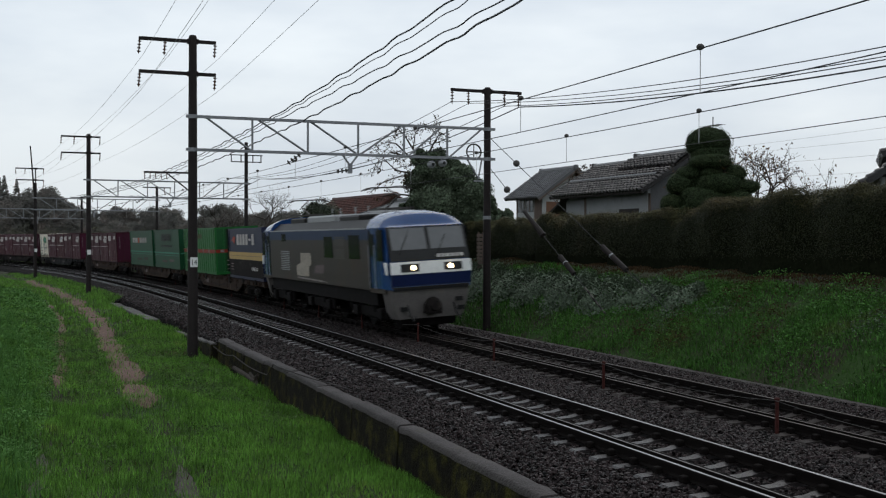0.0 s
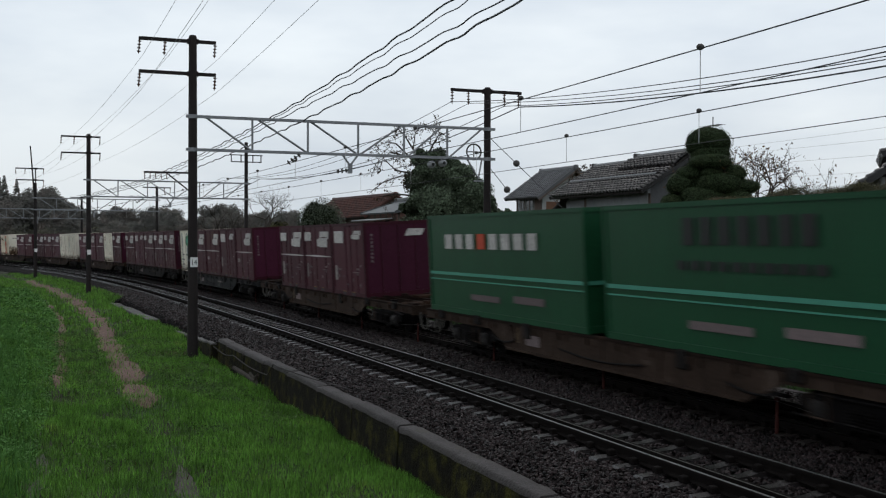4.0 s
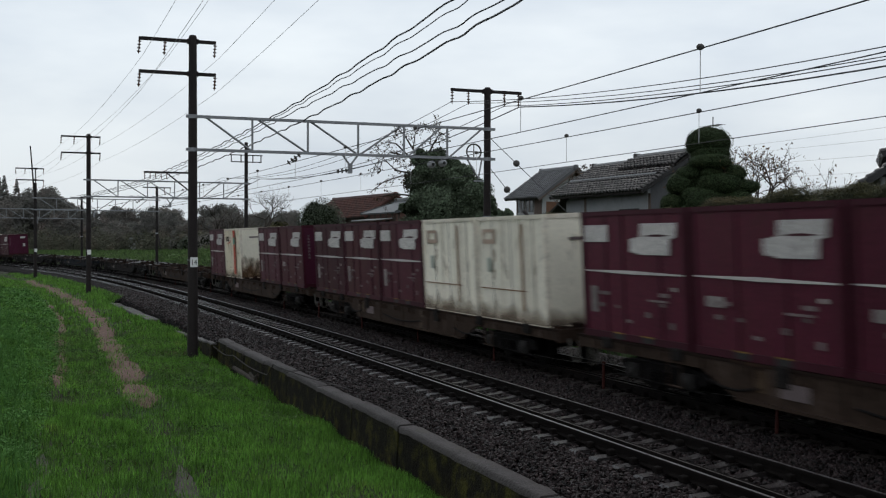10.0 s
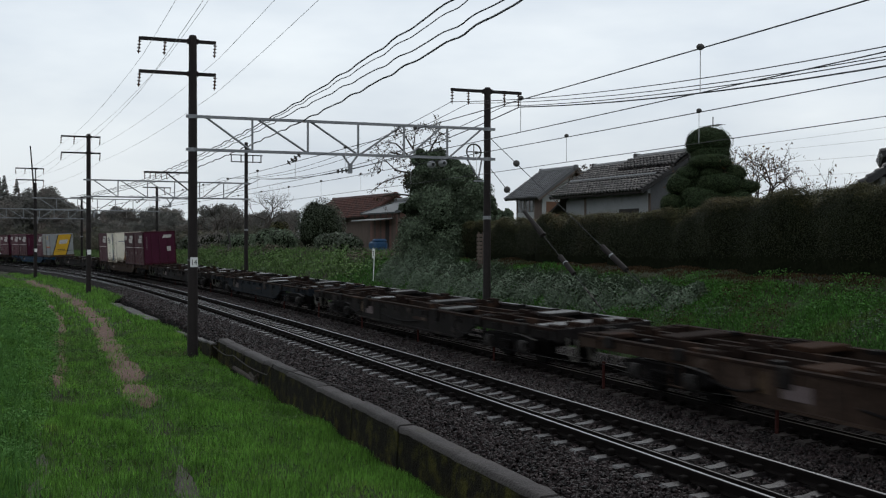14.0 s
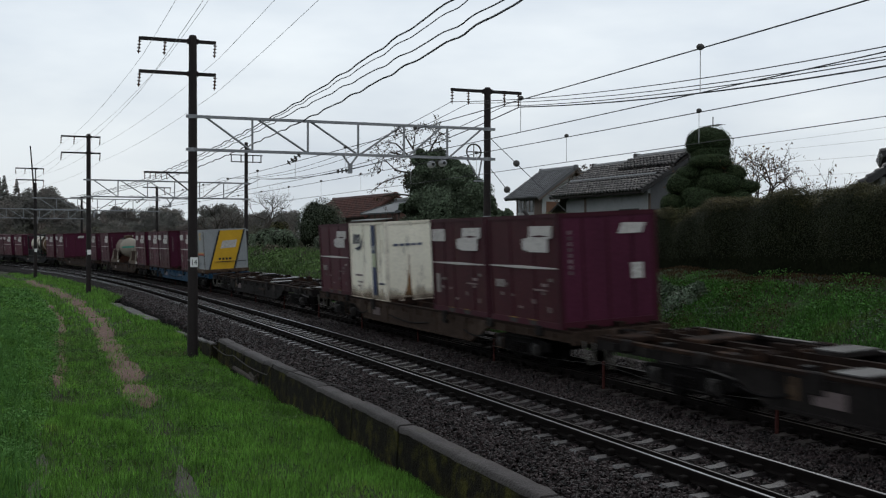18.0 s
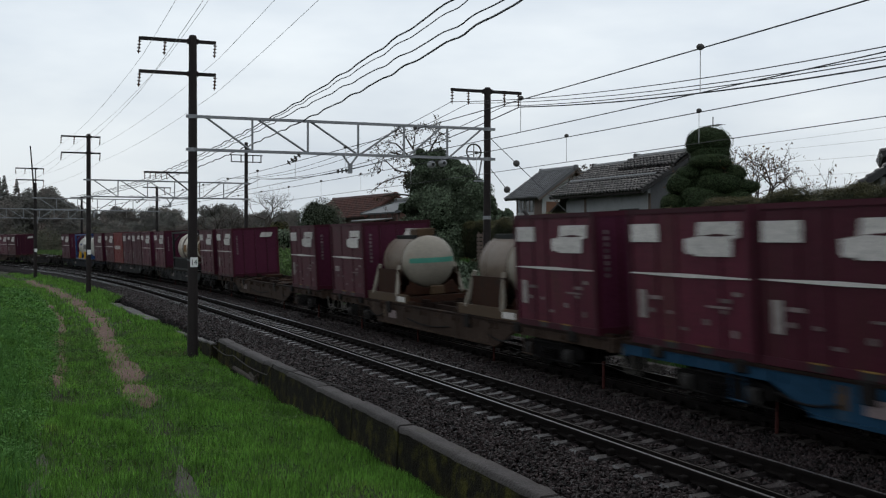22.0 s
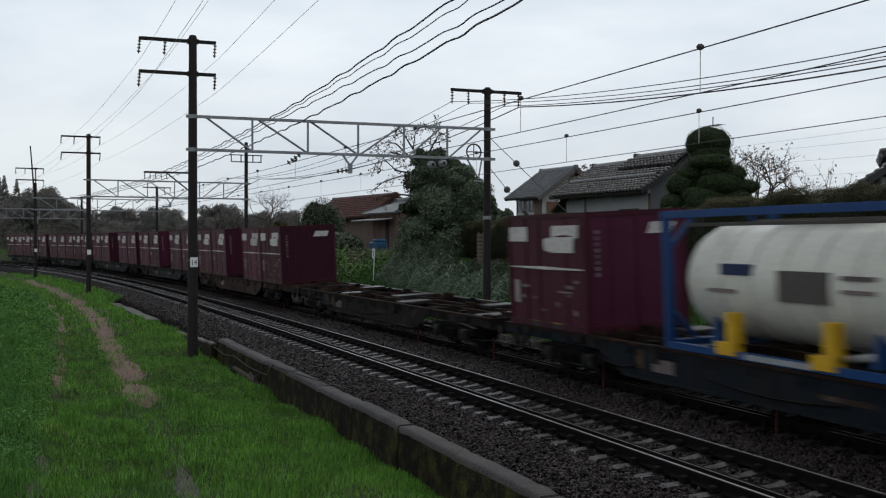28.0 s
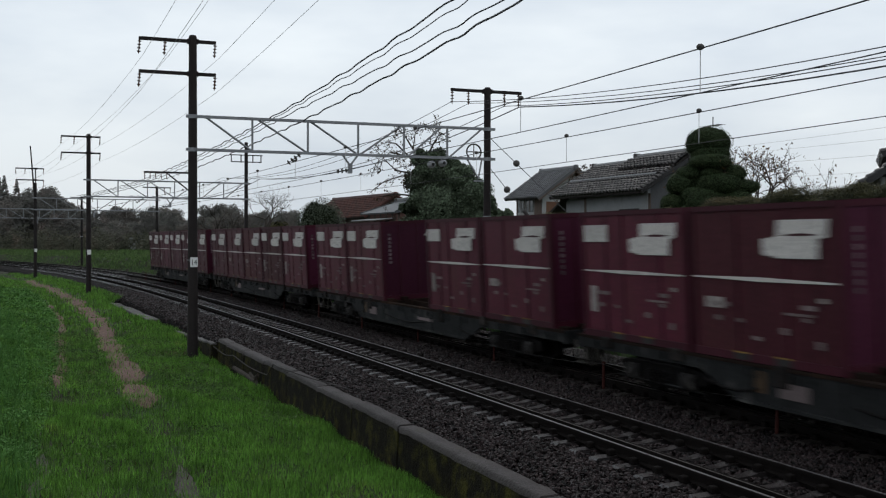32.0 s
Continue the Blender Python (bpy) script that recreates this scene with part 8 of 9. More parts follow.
        for k in range(len(pts) - 1):
            bm_tube(bm, pts[k], pts[k + 1], 0.05 * 0.7 ** k, 0.05 * 0.7 ** (k + 1), 5, caps=False)
            for j in range(4):
                a = pts[k].lerp(pts[k + 1], rr.random())
                e = (pts[k + 1] - pts[k]).normalized() + Vector((rr.gauss(0, 0.6), rr.gauss(0, 0.6), rr.gauss(0, 0.7)))
                tips = []
                branch(bm, rr, a, e.normalized(), rr.uniform(0.18, 0.36), 0.012, 2, tips, 0.6, -0.1)
                hung += [q for q in tips if rr.random() < 0.3]
        part("limb", bm, M["bark"], t, "bare twisted limb", smooth=60)
    c = np.array([tuple(q) for q in hung])
    c = np.repeat(c, 2, 0) + rng.normal(0, 0.05, (2 * len(c), 3)) - np.array([0, 0, 0.06])
    v, f = leaves(rng, c, 0.11, -0.6)
    part("hanging_foliage", arrays(v, f, 4), M["twig_leaf"], t, "hanging reddish brown leaves")


make_ivy_tree()
bare_tree(at(23.4, 16.4, 2.0), 4.9, 11, "bare fruit tree with twisted twigs and last red leaves", leaf=0.09, depth=6, r=0.12, spread=0.62)
bare_tree(at(20.3, 16.5, 2.0), 3.7, 23, "leafless thin-twigged bush behind the hedge", leaf=0.08, depth=5, r=0.05, spread=0.5)
bare_tree(at(86.0, 14.8, 1.9), 6.2, 31, "leafless grey spreading tree beyond the bank", per_tip=0, depth=7, r=0.14, spread=0.6)
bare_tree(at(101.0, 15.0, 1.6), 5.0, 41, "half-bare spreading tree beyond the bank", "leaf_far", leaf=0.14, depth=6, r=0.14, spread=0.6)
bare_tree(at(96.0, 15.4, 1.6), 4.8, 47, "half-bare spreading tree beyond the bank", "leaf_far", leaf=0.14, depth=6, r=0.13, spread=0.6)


def round_bush(place, rx, rz, seed, label, mat="leaf_dark", n=2600, size=0.16, low=-0.4):
    rng = np.random.default_rng(seed)
    t = thing("bush", Matrix(), label, "bush", "bushes beyond the bank")
    c = Vector(place) + Vector((0, 0, rz * 0.75))
    bm = bmesh.new()
    lump(bm, c, rx * 0.88, rx * 0.88, rz * 0.9, seed, 14, 8, 0.12)
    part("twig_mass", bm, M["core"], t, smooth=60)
    p_, d = shell_leaves(rng, tuple(c), rx, rx, rz, n, 0.1, 0.16, low=low)
    v, f = leaves(rng, p_, size, 0, d)
    part("foliage", arrays(v, f, 4), M[mat], t)


round_bush(at(69.5, 14.1, 2.1), 1.75, 2.15, 3, "large dark round evergreen bush", n=9000, size=0.1)
round_bush(at(61.5, 12.6, 2.1), 1.5, 0.75, 6, "low rounded garden bush", "leaf_dark")
round_bush(at(58.6, 12.4, 2.1), 0.95, 0.6, 9, "low rounded garden bush", "leaf_dark", 1500)
round_bush(at(74.5, 12.6, 2.1), 1.3, 0.9, 14, "rough green bush by the bank", "leaf_ivy", 1800)
round_bush(at(79.0, 13.2, 2.1), 1.5, 1.0, 15, "rough green bush by the bank", "leaf_ivy", 1800)
round_bush(at(86.4, 16.4, 2.0), 1.0, 1.5, 17, "yellow-green clipped bush in a garden", "leaf_hedge_top", 1800)
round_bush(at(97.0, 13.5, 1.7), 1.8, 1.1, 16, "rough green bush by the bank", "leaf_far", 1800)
round_bush(at(86.0, 13.4, 2.0), 1.6, 0.8, 24, "rough dull green bush by the bank", "leaf_ivy", 1800)
round_bush(at(90.5, 14.2, 1.9), 1.7, 0.9, 25, "rough dull green bush by the bank", "leaf_dark", 1800)
round_bush(at(104.0, 14.0, 1.6), 1.8, 1.0, 26, "rough dull green bush by the bank", "leaf_dark", 1800)
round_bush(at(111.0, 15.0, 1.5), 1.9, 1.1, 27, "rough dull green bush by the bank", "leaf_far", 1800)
round_bush((8.9, 66.0, 2.0), 1.9, 2.95, 19, "brown-leaved tree behind the tiled house", "twig_leaf", 6000, 0.15)


# ------------------------------------------------------------------ woods and hills in the distance
def wood_tree(kind, seed):
    rng = np.random.default_rng(seed)
    rr = random.Random(seed)
    t = thing("wood_tree", Matrix(), {"round": "broad tree of the distant wood in hazed autumn green", "tall": "tall dark conifer of the distant wood", "thin": "half-bare tree of the distant wood"}[kind], "tree", "trees of the wood")
    bm = bmesh.new()
    H = {"round": 7.5, "tall": 10.5, "thin": 6.5}[kind]
    bm_tube(bm, (0, 0, -0.3), (0, 0, H * 0.55), 0.2, 0.09, 6)
    for k in range(7):
        a = k * 0.9
        bm_tube(bm, (0, 0, H * (0.22 + 0.05 * k)), (math.cos(a) * H * 0.22, math.sin(a) * H * 0.22, H * (0.45 + 0.06 * k)), 0.07, 0.03, 5)
    part("trunk", bm, M["bark"], t)
    cs = []
    if kind == "tall":
        for k in range(9):
            f = k / 9
            n = int(420 * (1.1 - f))
            a = rng.uniform(0, 2 * np.pi, n)
            r = (1 - f) * 1.9 * np.sqrt(rng.uniform(0.1, 1, n))
            cs.append(np.stack([np.cos(a) * r, np.sin(a) * r, H * (0.2 + 0.8 * f) + rng.normal(0, 0.35, n) - r * 0.25], 1))
    else:
        for k in range(20 if kind == "round" else 14):
            a, r = rr.uniform(0, 6.28), rr.uniform(0.2, 2.3)
            z = H * rr.uniform(0.1, 0.92)
            r *= 1.15 - 0.55 * abs(z / H - 0.6)
            q = rr.uniform(0.7, 1.25)
            p_, _ = shell_leaves(rng, (math.cos(a) * r, math.sin(a) * r, z), q, q, q * 0.8, 760 if kind == "round" else 420, 0.2, 0.45)
            cs.append(p_)
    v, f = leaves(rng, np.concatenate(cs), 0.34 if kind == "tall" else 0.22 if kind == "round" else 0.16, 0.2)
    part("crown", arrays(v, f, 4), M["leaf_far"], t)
    return t


def make_woods():
    rr = random.Random(77)
    models = [wood_tree("round", 1), wood_tree("round", 2), wood_tree("thin", 3), wood_tree("tall", 4), wood_tree("thin", 5)]
    spots = []
    for s in steps(116, 176, 2.6):
        spots.append((s + rr.uniform(-1.5, 1.5), rr.uniform(17, 21) + max(0, (s - 140) * 0.1), rr.choice((0, 1, 2, 4)), rr.uniform(0.5, 0.68)))
    for s in steps(92, 126, 2.2):
        spots.append((s + rr.uniform(-1, 1), rr.uniform(21, 30), rr.choice((2, 4, 0, 1)), rr.uniform(0.5, 0.66)))
    for s in steps(124, 205, 2.8):
        spots.append((s + rr.uniform(-2, 2), rr.uniform(24, 30), rr.choice((0, 1, 1, 2, 0)), rr.uniform(0.72, 0.85) if s < 166 else rr.uniform(0.82, 0.96) if s < 184 else rr.uniform(1.15, 1.32)))
    for s in steps(176, 240, 4.0):
        spots.append((s + rr.uniform(-2, 2), rr.uniform(33, 42), rr.choice((0, 1, 0)), rr.uniform(0.9, 1.05) if s < 200 else rr.uniform(1.4, 1.65)))
    for s in (207.0, 209.5, 211.8):
        spots.append((s, rr.uniform(31, 33), 3, rr.uniform(1.25, 1.4)))
    used = set()
    for s, lat, k, q in spots:
        x, y, th = on_line(min(s, 240))
        m = Matrix.Translation(at(min(s, 240), lat, float(ground_z(min(s, 240), lat)))) @ Matrix.Rotation(rr.uniform(0, 6.28), 4, "Z")
        if k in used:
            ob = copy_thing(models[k], m)
        else:
            ob, _ = models[k], used.add(k)
            ob.matrix_basis = m
        ob.scale = (q, q, q)
    for k, mdl in enumerate(models):
        if k not in used:
            mdl.matrix_basis = Matrix.Translation(at(150, 36 + k, 1.1))
    # tangled scrub at the foot of the wood
    rng = np.random.default_rng(52)
    for s0, s1, n, mt, label in ((84, 132, 30000, "scrub", "brown and dull green scrub at the edge of the wood"), (132, 205, 30000, "scrub", "brown and dull green scrub at the edge of the wood")):
        s = rng.uniform(s0, s1, n)
        lat = 13.2 + np.abs(rng.normal(0, 1.6, n)) + 0.6 * np.sin(s * 0.31) + np.interp(s, (84, 96), (2.5, 0))
        x, y, z = at_many(s, lat)
        tall = (1.3 + 0.6 * np.sin(s * 0.7) + 0.5 * np.sin(s * 1.9 + 1) + 0.9 * np.clip((lat - 14) / 3, 0, 1)) * np.interp(s, (84, 92, 130, 170), (0.4, 0.9, 1.1, 1.5))
        c = np.stack([x, y, z + tall * rng.uniform(0, 1, n) ** 0.8], 1)
        v, f = leaves(rng, c, 0.21, 0.3)
        stuff("scrub", arrays(v, f, 4), M[mt], label, "scrub")


make_woods()


def make_hills():
    """A low wooded ridge far off, its haze held in the colour."""
    bm = bmesh.new()
    rows = []
    for i in range(121):
        f = i / 120
        a = radians(-30 + 44 * f)
        edge = min(1, f * 5, (1 - f) * 5)
        h = 9 * (0.72 + 0.1 * math.sin(f * 9 + 4) + 0.05 * math.sin(f * 31) + 0.03 * math.sin(f * 87 + 1) + 0.04 * math.sin(f * 160)) * edge + 15 * math.exp(-((math.degrees(a) + 11.5) / 1.7) ** 2)
        rows.append([(math.sin(a) * q, math.cos(a) * q, z) for q, z in ((720, -1.0), (745, h * 0.55), (760, h), (820, -1.0))])
    bm_loft(bm, rows, closed=False, caps=False)
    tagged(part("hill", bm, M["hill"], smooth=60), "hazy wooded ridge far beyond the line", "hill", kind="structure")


make_hills()

# ------------------------------------------------------------------ houses beyond the hedge
M["tile_grey"] = material("grey_roof_tile", (0.02, 0.017, 0.0165), 0.26, spec=0.45, vary=0.45, scale=2.5, fine=20, bump=0.25, random_=0.75, island=0.8)
M["tile_slate"] = material("slate_grey_roof_tile", (0.075, 0.076, 0.081), 0.35, spec=0.4, vary=0.3, scale=2, fine=20, bump=0.08, island=0.4)
M["tile_red"] = material("red_brown_roof_tile", (0.06, 0.022, 0.016), 0.5, vary=0.3, scale=1.2, fine=14, bump=0.1, island=0.4)
M["roof_under"] = material("roof_boards", (0.03, 0.026, 0.024), 0.8, vary=0.3, scale=3, fine=20, bump=0.1)
M["plaster"] = material("grey_plaster", (0.25, 0.255, 0.26), 0.85, vary=0.2, scale=1.2, fine=20, bump=0.1, second=(0.18, 0.18, 0.18), second_at=0.55)
# Same grey plaster, darkened to put the gable's shade into its colour.
M["shaded_plaster"] = material("shaded_grey_plaster", (0.1, 0.1, 0.105), 0.9, vary=0.25, scale=1.2, fine=20, bump=0.1)
M["white_plaster"] = material("white_plaster", (0.29, 0.295, 0.29), 0.85, vary=0.12, scale=1.2, fine=20, bump=0.08)
M["ochre_wall"] = material("ochre_mud_wall", (0.13, 0.07, 0.045), 0.9, vary=0.2, scale=1.5, fine=20, bump=0.15)
M["wood"] = material("weathered_boards", (0.1, 0.075, 0.062), 0.85, vary=0.35, scale=2, fine=20, bump=0.2, streak=0.2)
M["pink_wood"] = material("faded_reddish_boards", (0.15, 0.085, 0.07), 0.85, vary=0.3, scale=2, fine=20, bump=0.2, streak=0.2)
M["window_glass"] = material("house_window_glass", (0.05, 0.06, 0.065), 0.08, vary=0.05, bump=0, spec=0.7)
M["blue_tarp"] = material("blue_tarpaulin", (0.016, 0.05, 0.105), 0.5, vary=0.25, scale=3, fine=16, bump=0.3)
M["sheet_roof"] = material("grey_sheet_roof", (0.075, 0.078, 0.08), 0.5, vary=0.2, scale=1.5, fine=14, bump=0.1)


def tile_rows(w, h, t=0.085):
    """One pantile: a wave across, a lip at the lower edge; x across, y up the slope."""
    prof = [(-0.5, 0.0), (-0.36, 0.085), (-0.2, 0.115), (-0.04, 0.085), (0.1, 0.0), (0.3, -0.02), (0.5, 0.0)]
    v, f = [], []
    n = len(prof)
    for y, lift in ((0.0, t), (h * 1.1, 0.0)):
        v += [(x * w, y, z + lift) for x, z in prof]
    v += [(x * w, 0.0, z) for x, z in prof]
    for i in range(n - 1):
        f.append((i, i + 1, n + i + 1, n + i))
        f.append((2 * n + i, 2 * n + i + 1, i + 1, i))
    return v, f


def slope_tiles(parent, m, length, run, mat, w=0.36, h=0.3, singles=0):
    """Tiles over a slope whose lower left corner is m, x along the eave, y up the slope. The lowest rows are single tiles."""
    v, f = tile_rows(w, h)
    cols, rows = int(length / w), int(run / h)
    base = pydata(v, f)
    base.materials.append(mat)
    rng = random.Random(int(length * 100))
    allv, allf = [], []
    for r in range(rows):
        for c in range(cols):
            q = m @ Matrix.Translation(((c + 0.5) * length / cols, r * run / rows, rng.uniform(0, 0.014))) @ Matrix.Rotation(rng.uniform(-0.05, 0.05), 4, "Z") @ Matrix.Rotation(rng.uniform(-0.07, 0.05), 4, "X")
            if r * cols + c < singles:
                ob = new("tile", base)
                ob.parent = parent
                ob.matrix_basis = q
            else:
                k = len(allv)
                allv += [q @ Vector(p_) for p_ in v]
                allf += [tuple(i + k for i in face) for face in f]
    if allv:
        tagged(part("roof_tiles", pydata(allv, allf), mat, parent), kind="stuff")


def gable_house(name, m, L, D, wall_h, rise, over, label, tile, wall, singles=0, tiled=True, gable="white_plaster", front=(), end=(), tw=0.36, th=0.3, barge=None):
    """House with its long side towards the line: x along it, y away, z up. front, end: panels of (x0, x1, z0, z1, kind)."""
    house = thing(name, m, label, "house", "houses beyond the hedge")
    t = 0.15
    for y0, y1 in ((0, t), (D - t, D)):
        bm = bmesh.new()
        bm_box(bm, -L / 2, L / 2, y0, y1, -0.5, wall_h)
        wl_ = part("wall", bm, M[wall], house)
        if y0 == 0:
            for x0, x1, z0, z1, kind in front:
                bm = bmesh.new()
                bm_box(bm, x0, x1, -0.03 if kind != "window" else -0.012, 0.02, z0, z1)
                w = part({"window": "window", "board": "board_panel", "dark": "shutter", "post": "corner_post"}[kind], bm, M[{"window": "window_glass", "board": "wood", "dark": "roof_under", "post": "wood"}[kind]], wl_)
                if kind == "window":
                    for a in (x0, (x0 + x1) / 2, x1):
                        bm = bmesh.new()
                        bm_box(bm, a - 0.03, a + 0.03, -0.035, 0.0, z0, z1)
                        part("frame", bm, M["wood"], w)
    for x0, x1 in ((-L / 2, -L / 2 + t), (L / 2 - t, L / 2)):
        bm = bmesh.new()
        pts = [(t, -0.5), (D - t, -0.5), (D - t, wall_h), (D / 2, wall_h + rise * 0.93), (t, wall_h)]
        bm_loft(bm, [[(x0, y, z) for y, z in pts], [(x1, y, z) for y, z in pts]])
        g = part("gable_wall", bm, M[gable], house)
        for y0, y1, z0, z1, kind in end:
            if x1 > 0:
                bm = bmesh.new()
                bm_box(bm, x1, x1 + 0.02, y0, y1, z0, z1)
                part("panel", bm, M[kind], g)
    run = math.hypot(D / 2 + over, rise * (D / 2 + over) / (D / 2))
    ang = math.atan2(rise, D / 2)
    drop = over * rise / (D / 2)
    LL = L + 2 * over * 0.8
    for side in (0, 1):
        bm = bmesh.new()
        if side == 0:
            mm = Matrix.Translation((-LL / 2, -over, wall_h - drop)) @ Matrix.Rotation(ang, 4, "X")
        else:
            mm = Matrix.Translation((LL / 2, D + over, wall_h - drop)) @ Matrix.Rotation(math.pi, 4, "Z") @ Matrix.Rotation(ang, 4, "X")
        bm_box(bm, 0, LL, 0, run, 0.0, 0.1, mm)
        rp = part("roof_slope", bm, M["roof_under"] if tiled else M[tile], house)
        if tiled:
            slope_tiles(rp, mm @ Matrix.Translation((0, 0, 0.104)), LL, run, M[tile], w=tw, h=th, singles=singles if side == 0 else 0)
        bm = bmesh.new()
        bm_box(bm, -0.03, 0.05, 0, run, -0.02, 0.17, mm)
        part("verge", bm, M[tile], rp)
        bm = bmesh.new()
        bm_box(bm, LL - 0.05, LL + 0.03, 0, run, -0.02, 0.17, mm)
        part("verge", bm, M[tile], rp)
        if barge:
            x = LL if side == 0 else 0
            bm = bmesh.new()
            bm_box(bm, x - 0.06, x + 0.04, 0, run, -0.16, -0.022, mm)
            part("barge_board", bm, M[barge], rp, "pale wooden barge board")
    bm = bmesh.new()
    zr = wall_h + rise
    bm_loft(bm, [[(x, D / 2 + y, zr + z) for y, z in ((-0.2, 0.05), (-0.17, 0.24), (-0.08, 0.32), (0.08, 0.32), (0.17, 0.24), (0.2, 0.05))] for x in (-LL / 2 - 0.03, LL / 2 + 0.03)])
    ridge = part("ridge", bm, M[tile], house, "ridge of stacked tiles")
    for x in (-LL / 2 - 0.03, LL / 2 + 0.03):
        bm = bmesh.new()
        bm_box_bev(bm, x - 0.07, x + 0.07, D / 2 - 0.2, D / 2 + 0.2, zr - 0.05, zr + 0.36, 0.05)
        part("ridge_end", bm, M[tile], ridge)
    return house


def make_houses():
    # long tiled house behind the hedge
    h = gable_house("tiled_house", beside(36.9, 18.2, 2.05), 7.6, 4.0, 3.37, 1.2, 0.65, "long low house with grey pantile roof and grey plaster walls", "tile_grey", "plaster", singles=280, tw=0.285, th=0.235,
                    gable="shaded_plaster", front=((1.4, 3.1, 1.9, 2.35, "dark"), (-1.9, -1.72, 1.0, 3.0, "post"), (3.9, 4.05, 0.5, 3.0, "post")))
    bm = bmesh.new()
    bm_loft(bm, [[(x, 2.0 + y, z) for y, z in ((-0.2, 4.82), (-0.17, 5.0), (-0.08, 5.1), (0.08, 5.1), (0.17, 5.0), (0.2, 4.82))] for x in (-0.25, 4.3)])
    rr_ = part("raised_ridge", bm, M["tile_grey"], h, "raised ridge of stacked tiles")
    for x in (-0.25, 4.3):
        bm = bmesh.new()
        bm_box_bev(bm, x - 0.08, x + 0.08, 1.8, 2.2, 4.8, 5.16, 0.05)
        part("ridge_end", bm, M["tile_grey"], rr_)
    mm = Matrix.Translation((-0.55, 1.2, 4.3)) @ Matrix.Rotation(math.atan2(0.55, 0.75), 4, "X")
    bm = bmesh.new()
    bm_box(bm, 0, 4.85, 0, 0.9, -0.06, 0.04, mm)
    up = part("upper_roof", bm, M["roof_under"], h, "short raised upper roof")
    slope_tiles(up, mm @ Matrix.Translation((0, 0, 0.044)), 4.85, 0.86, M["tile_grey"], w=0.285, h=0.215)
    bm = bmesh.new()
    bm_loft(bm, [[(x, 0.42 + y, 3.72 + z) for y, z in ((-0.13, 0.0), (-0.12, 0.2), (-0.05, 0.27), (0.05, 0.27), (0.12, 0.2), (0.13, 0.0))] for x in (-4.0, 4.0)])
    part("mid_ridge", bm, M["tile_grey"], h, "low ridge of stacked tiles across the slope")
    # lean-to at the low end
    bm = bmesh.new()
    bm_box(bm, -5.6, -3.9, -0.3, 1.6, 0.0, 0.1, Matrix.Translation((0, 0, 4.55)) @ Matrix.Rotation(-0.42, 4, "Y"))
    part("lean_to_roof", bm, M["roof_under"], h, "dark lean-to roof")
    # two-storey house behind it
    gable_house("two_storey_house", beside(63.9, 28.7, 2.05), 4.05, 5.0, 4.4, 1.75, 0.7, "two-storey house with slate grey roof and ochre gable wall", "tile_slate", "white_plaster", gable="white_plaster",
                front=((-1.8, -0.8, 3.0, 4.1, "window"), (-0.5, 0.6, 3.0, 4.1, "window"), (0.8, 1.9, 2.2, 4.2, "board"), (-2.02, -1.9, 1.5, 4.3, "post")), end=((0.3, 4.7, 1.0, 3.75, "ochre_wall"),), tw=0.28, th=0.24, barge="wood")
    # red-roofed house
    gable_house("red_roofed_house", beside(85.6, 22.0, 1.75), 13.5, 4.4, 3.5, 1.5, 0.7, "old house with a red-brown tiled roof and board walls", "tile_red", "wood", gable="wood")
    # shed with reddish boards
    sh = gable_house("board_shed", beside(60.0, 15.4, 2.05), 6.0, 4.6, 2.75, 0.75, 0.45, "weathered shed of reddish boards with a pale sheet roof", "sheet_roof", "pink_wood", tiled=False, gable="pink_wood",
                     front=((0.4, 1.1, 0.2, 2.2, "dark"), (1.5, 2.3, 0.2, 2.4, "board"), (-2.0, -1.0, 1.0, 2.0, "window")))
    bm = bmesh.new()
    bm_box(bm, -2.6, 2.2, -1.2, 0.0, 2.28, 2.34, Matrix.Rotation(0.1, 4, "X"))
    part("awning", bm, M["white_plaster"], sh, "pale sheet awning")
    for k in range(16):
        bm = bmesh.new()
        bm_box(bm, -2.95 + k * 0.37, -2.62 + k * 0.37, -0.025, 0.0, -0.3, 2.7)
        part("board", bm, M["pink_wood" if k % 3 else "wood"], sh)
    tp = thing("tarpaulin", beside(56.3, 13.6, 2.05), "creased blue tarpaulin over a boxy pile by the shed", "tarpaulin")
    bm = bmesh.new()
    bm_box_bev(bm, -0.62, 0.6, -0.45, 0.45, -0.2, 0.78, 0.12)
    bm_box_bev(bm, -0.1, 0.55, -0.4, 0.42, 0.7, 0.95, 0.1)
    part("sheet", bm, M["blue_tarp"], tp, smooth=40)
    # house at the edge, and the eave above it
    rot = beside(19.0, 17.0, 0.0, -42).to_3x3()
    place = Matrix.Translation(at(19.0, 17.0, 2.05) - rot @ Vector((4.24, -0.8, 0))) @ rot.to_4x4()
    gable_house("tiled_house", place, 7.2, 6.0, 2.98, 2.0, 0.8, "house with a grey tiled gable roof beyond the hedge", "tile_grey", "white_plaster", gable="ochre_wall")
    place = Matrix.Translation(at(20.1, 19.25, 2.05) - rot @ Vector((3.14, -0.8, 0))) @ rot.to_4x4()
    gable_house("tiled_house", place, 5.0, 6.0, 4.2, 1.6, 0.8, "taller wing of a house with a grey tiled roof", "tile_grey", "white_plaster", gable="ochre_wall")
    # far low shed and a pale wall
    gable_house("low_shed", beside(117.0, 20.0, 1.45), 9.0, 5.0, 1.7, 0.3, 0.4, "low dark shed with a flat pale roof", "sheet_roof", "roof_under", tiled=False, gable="roof_under")
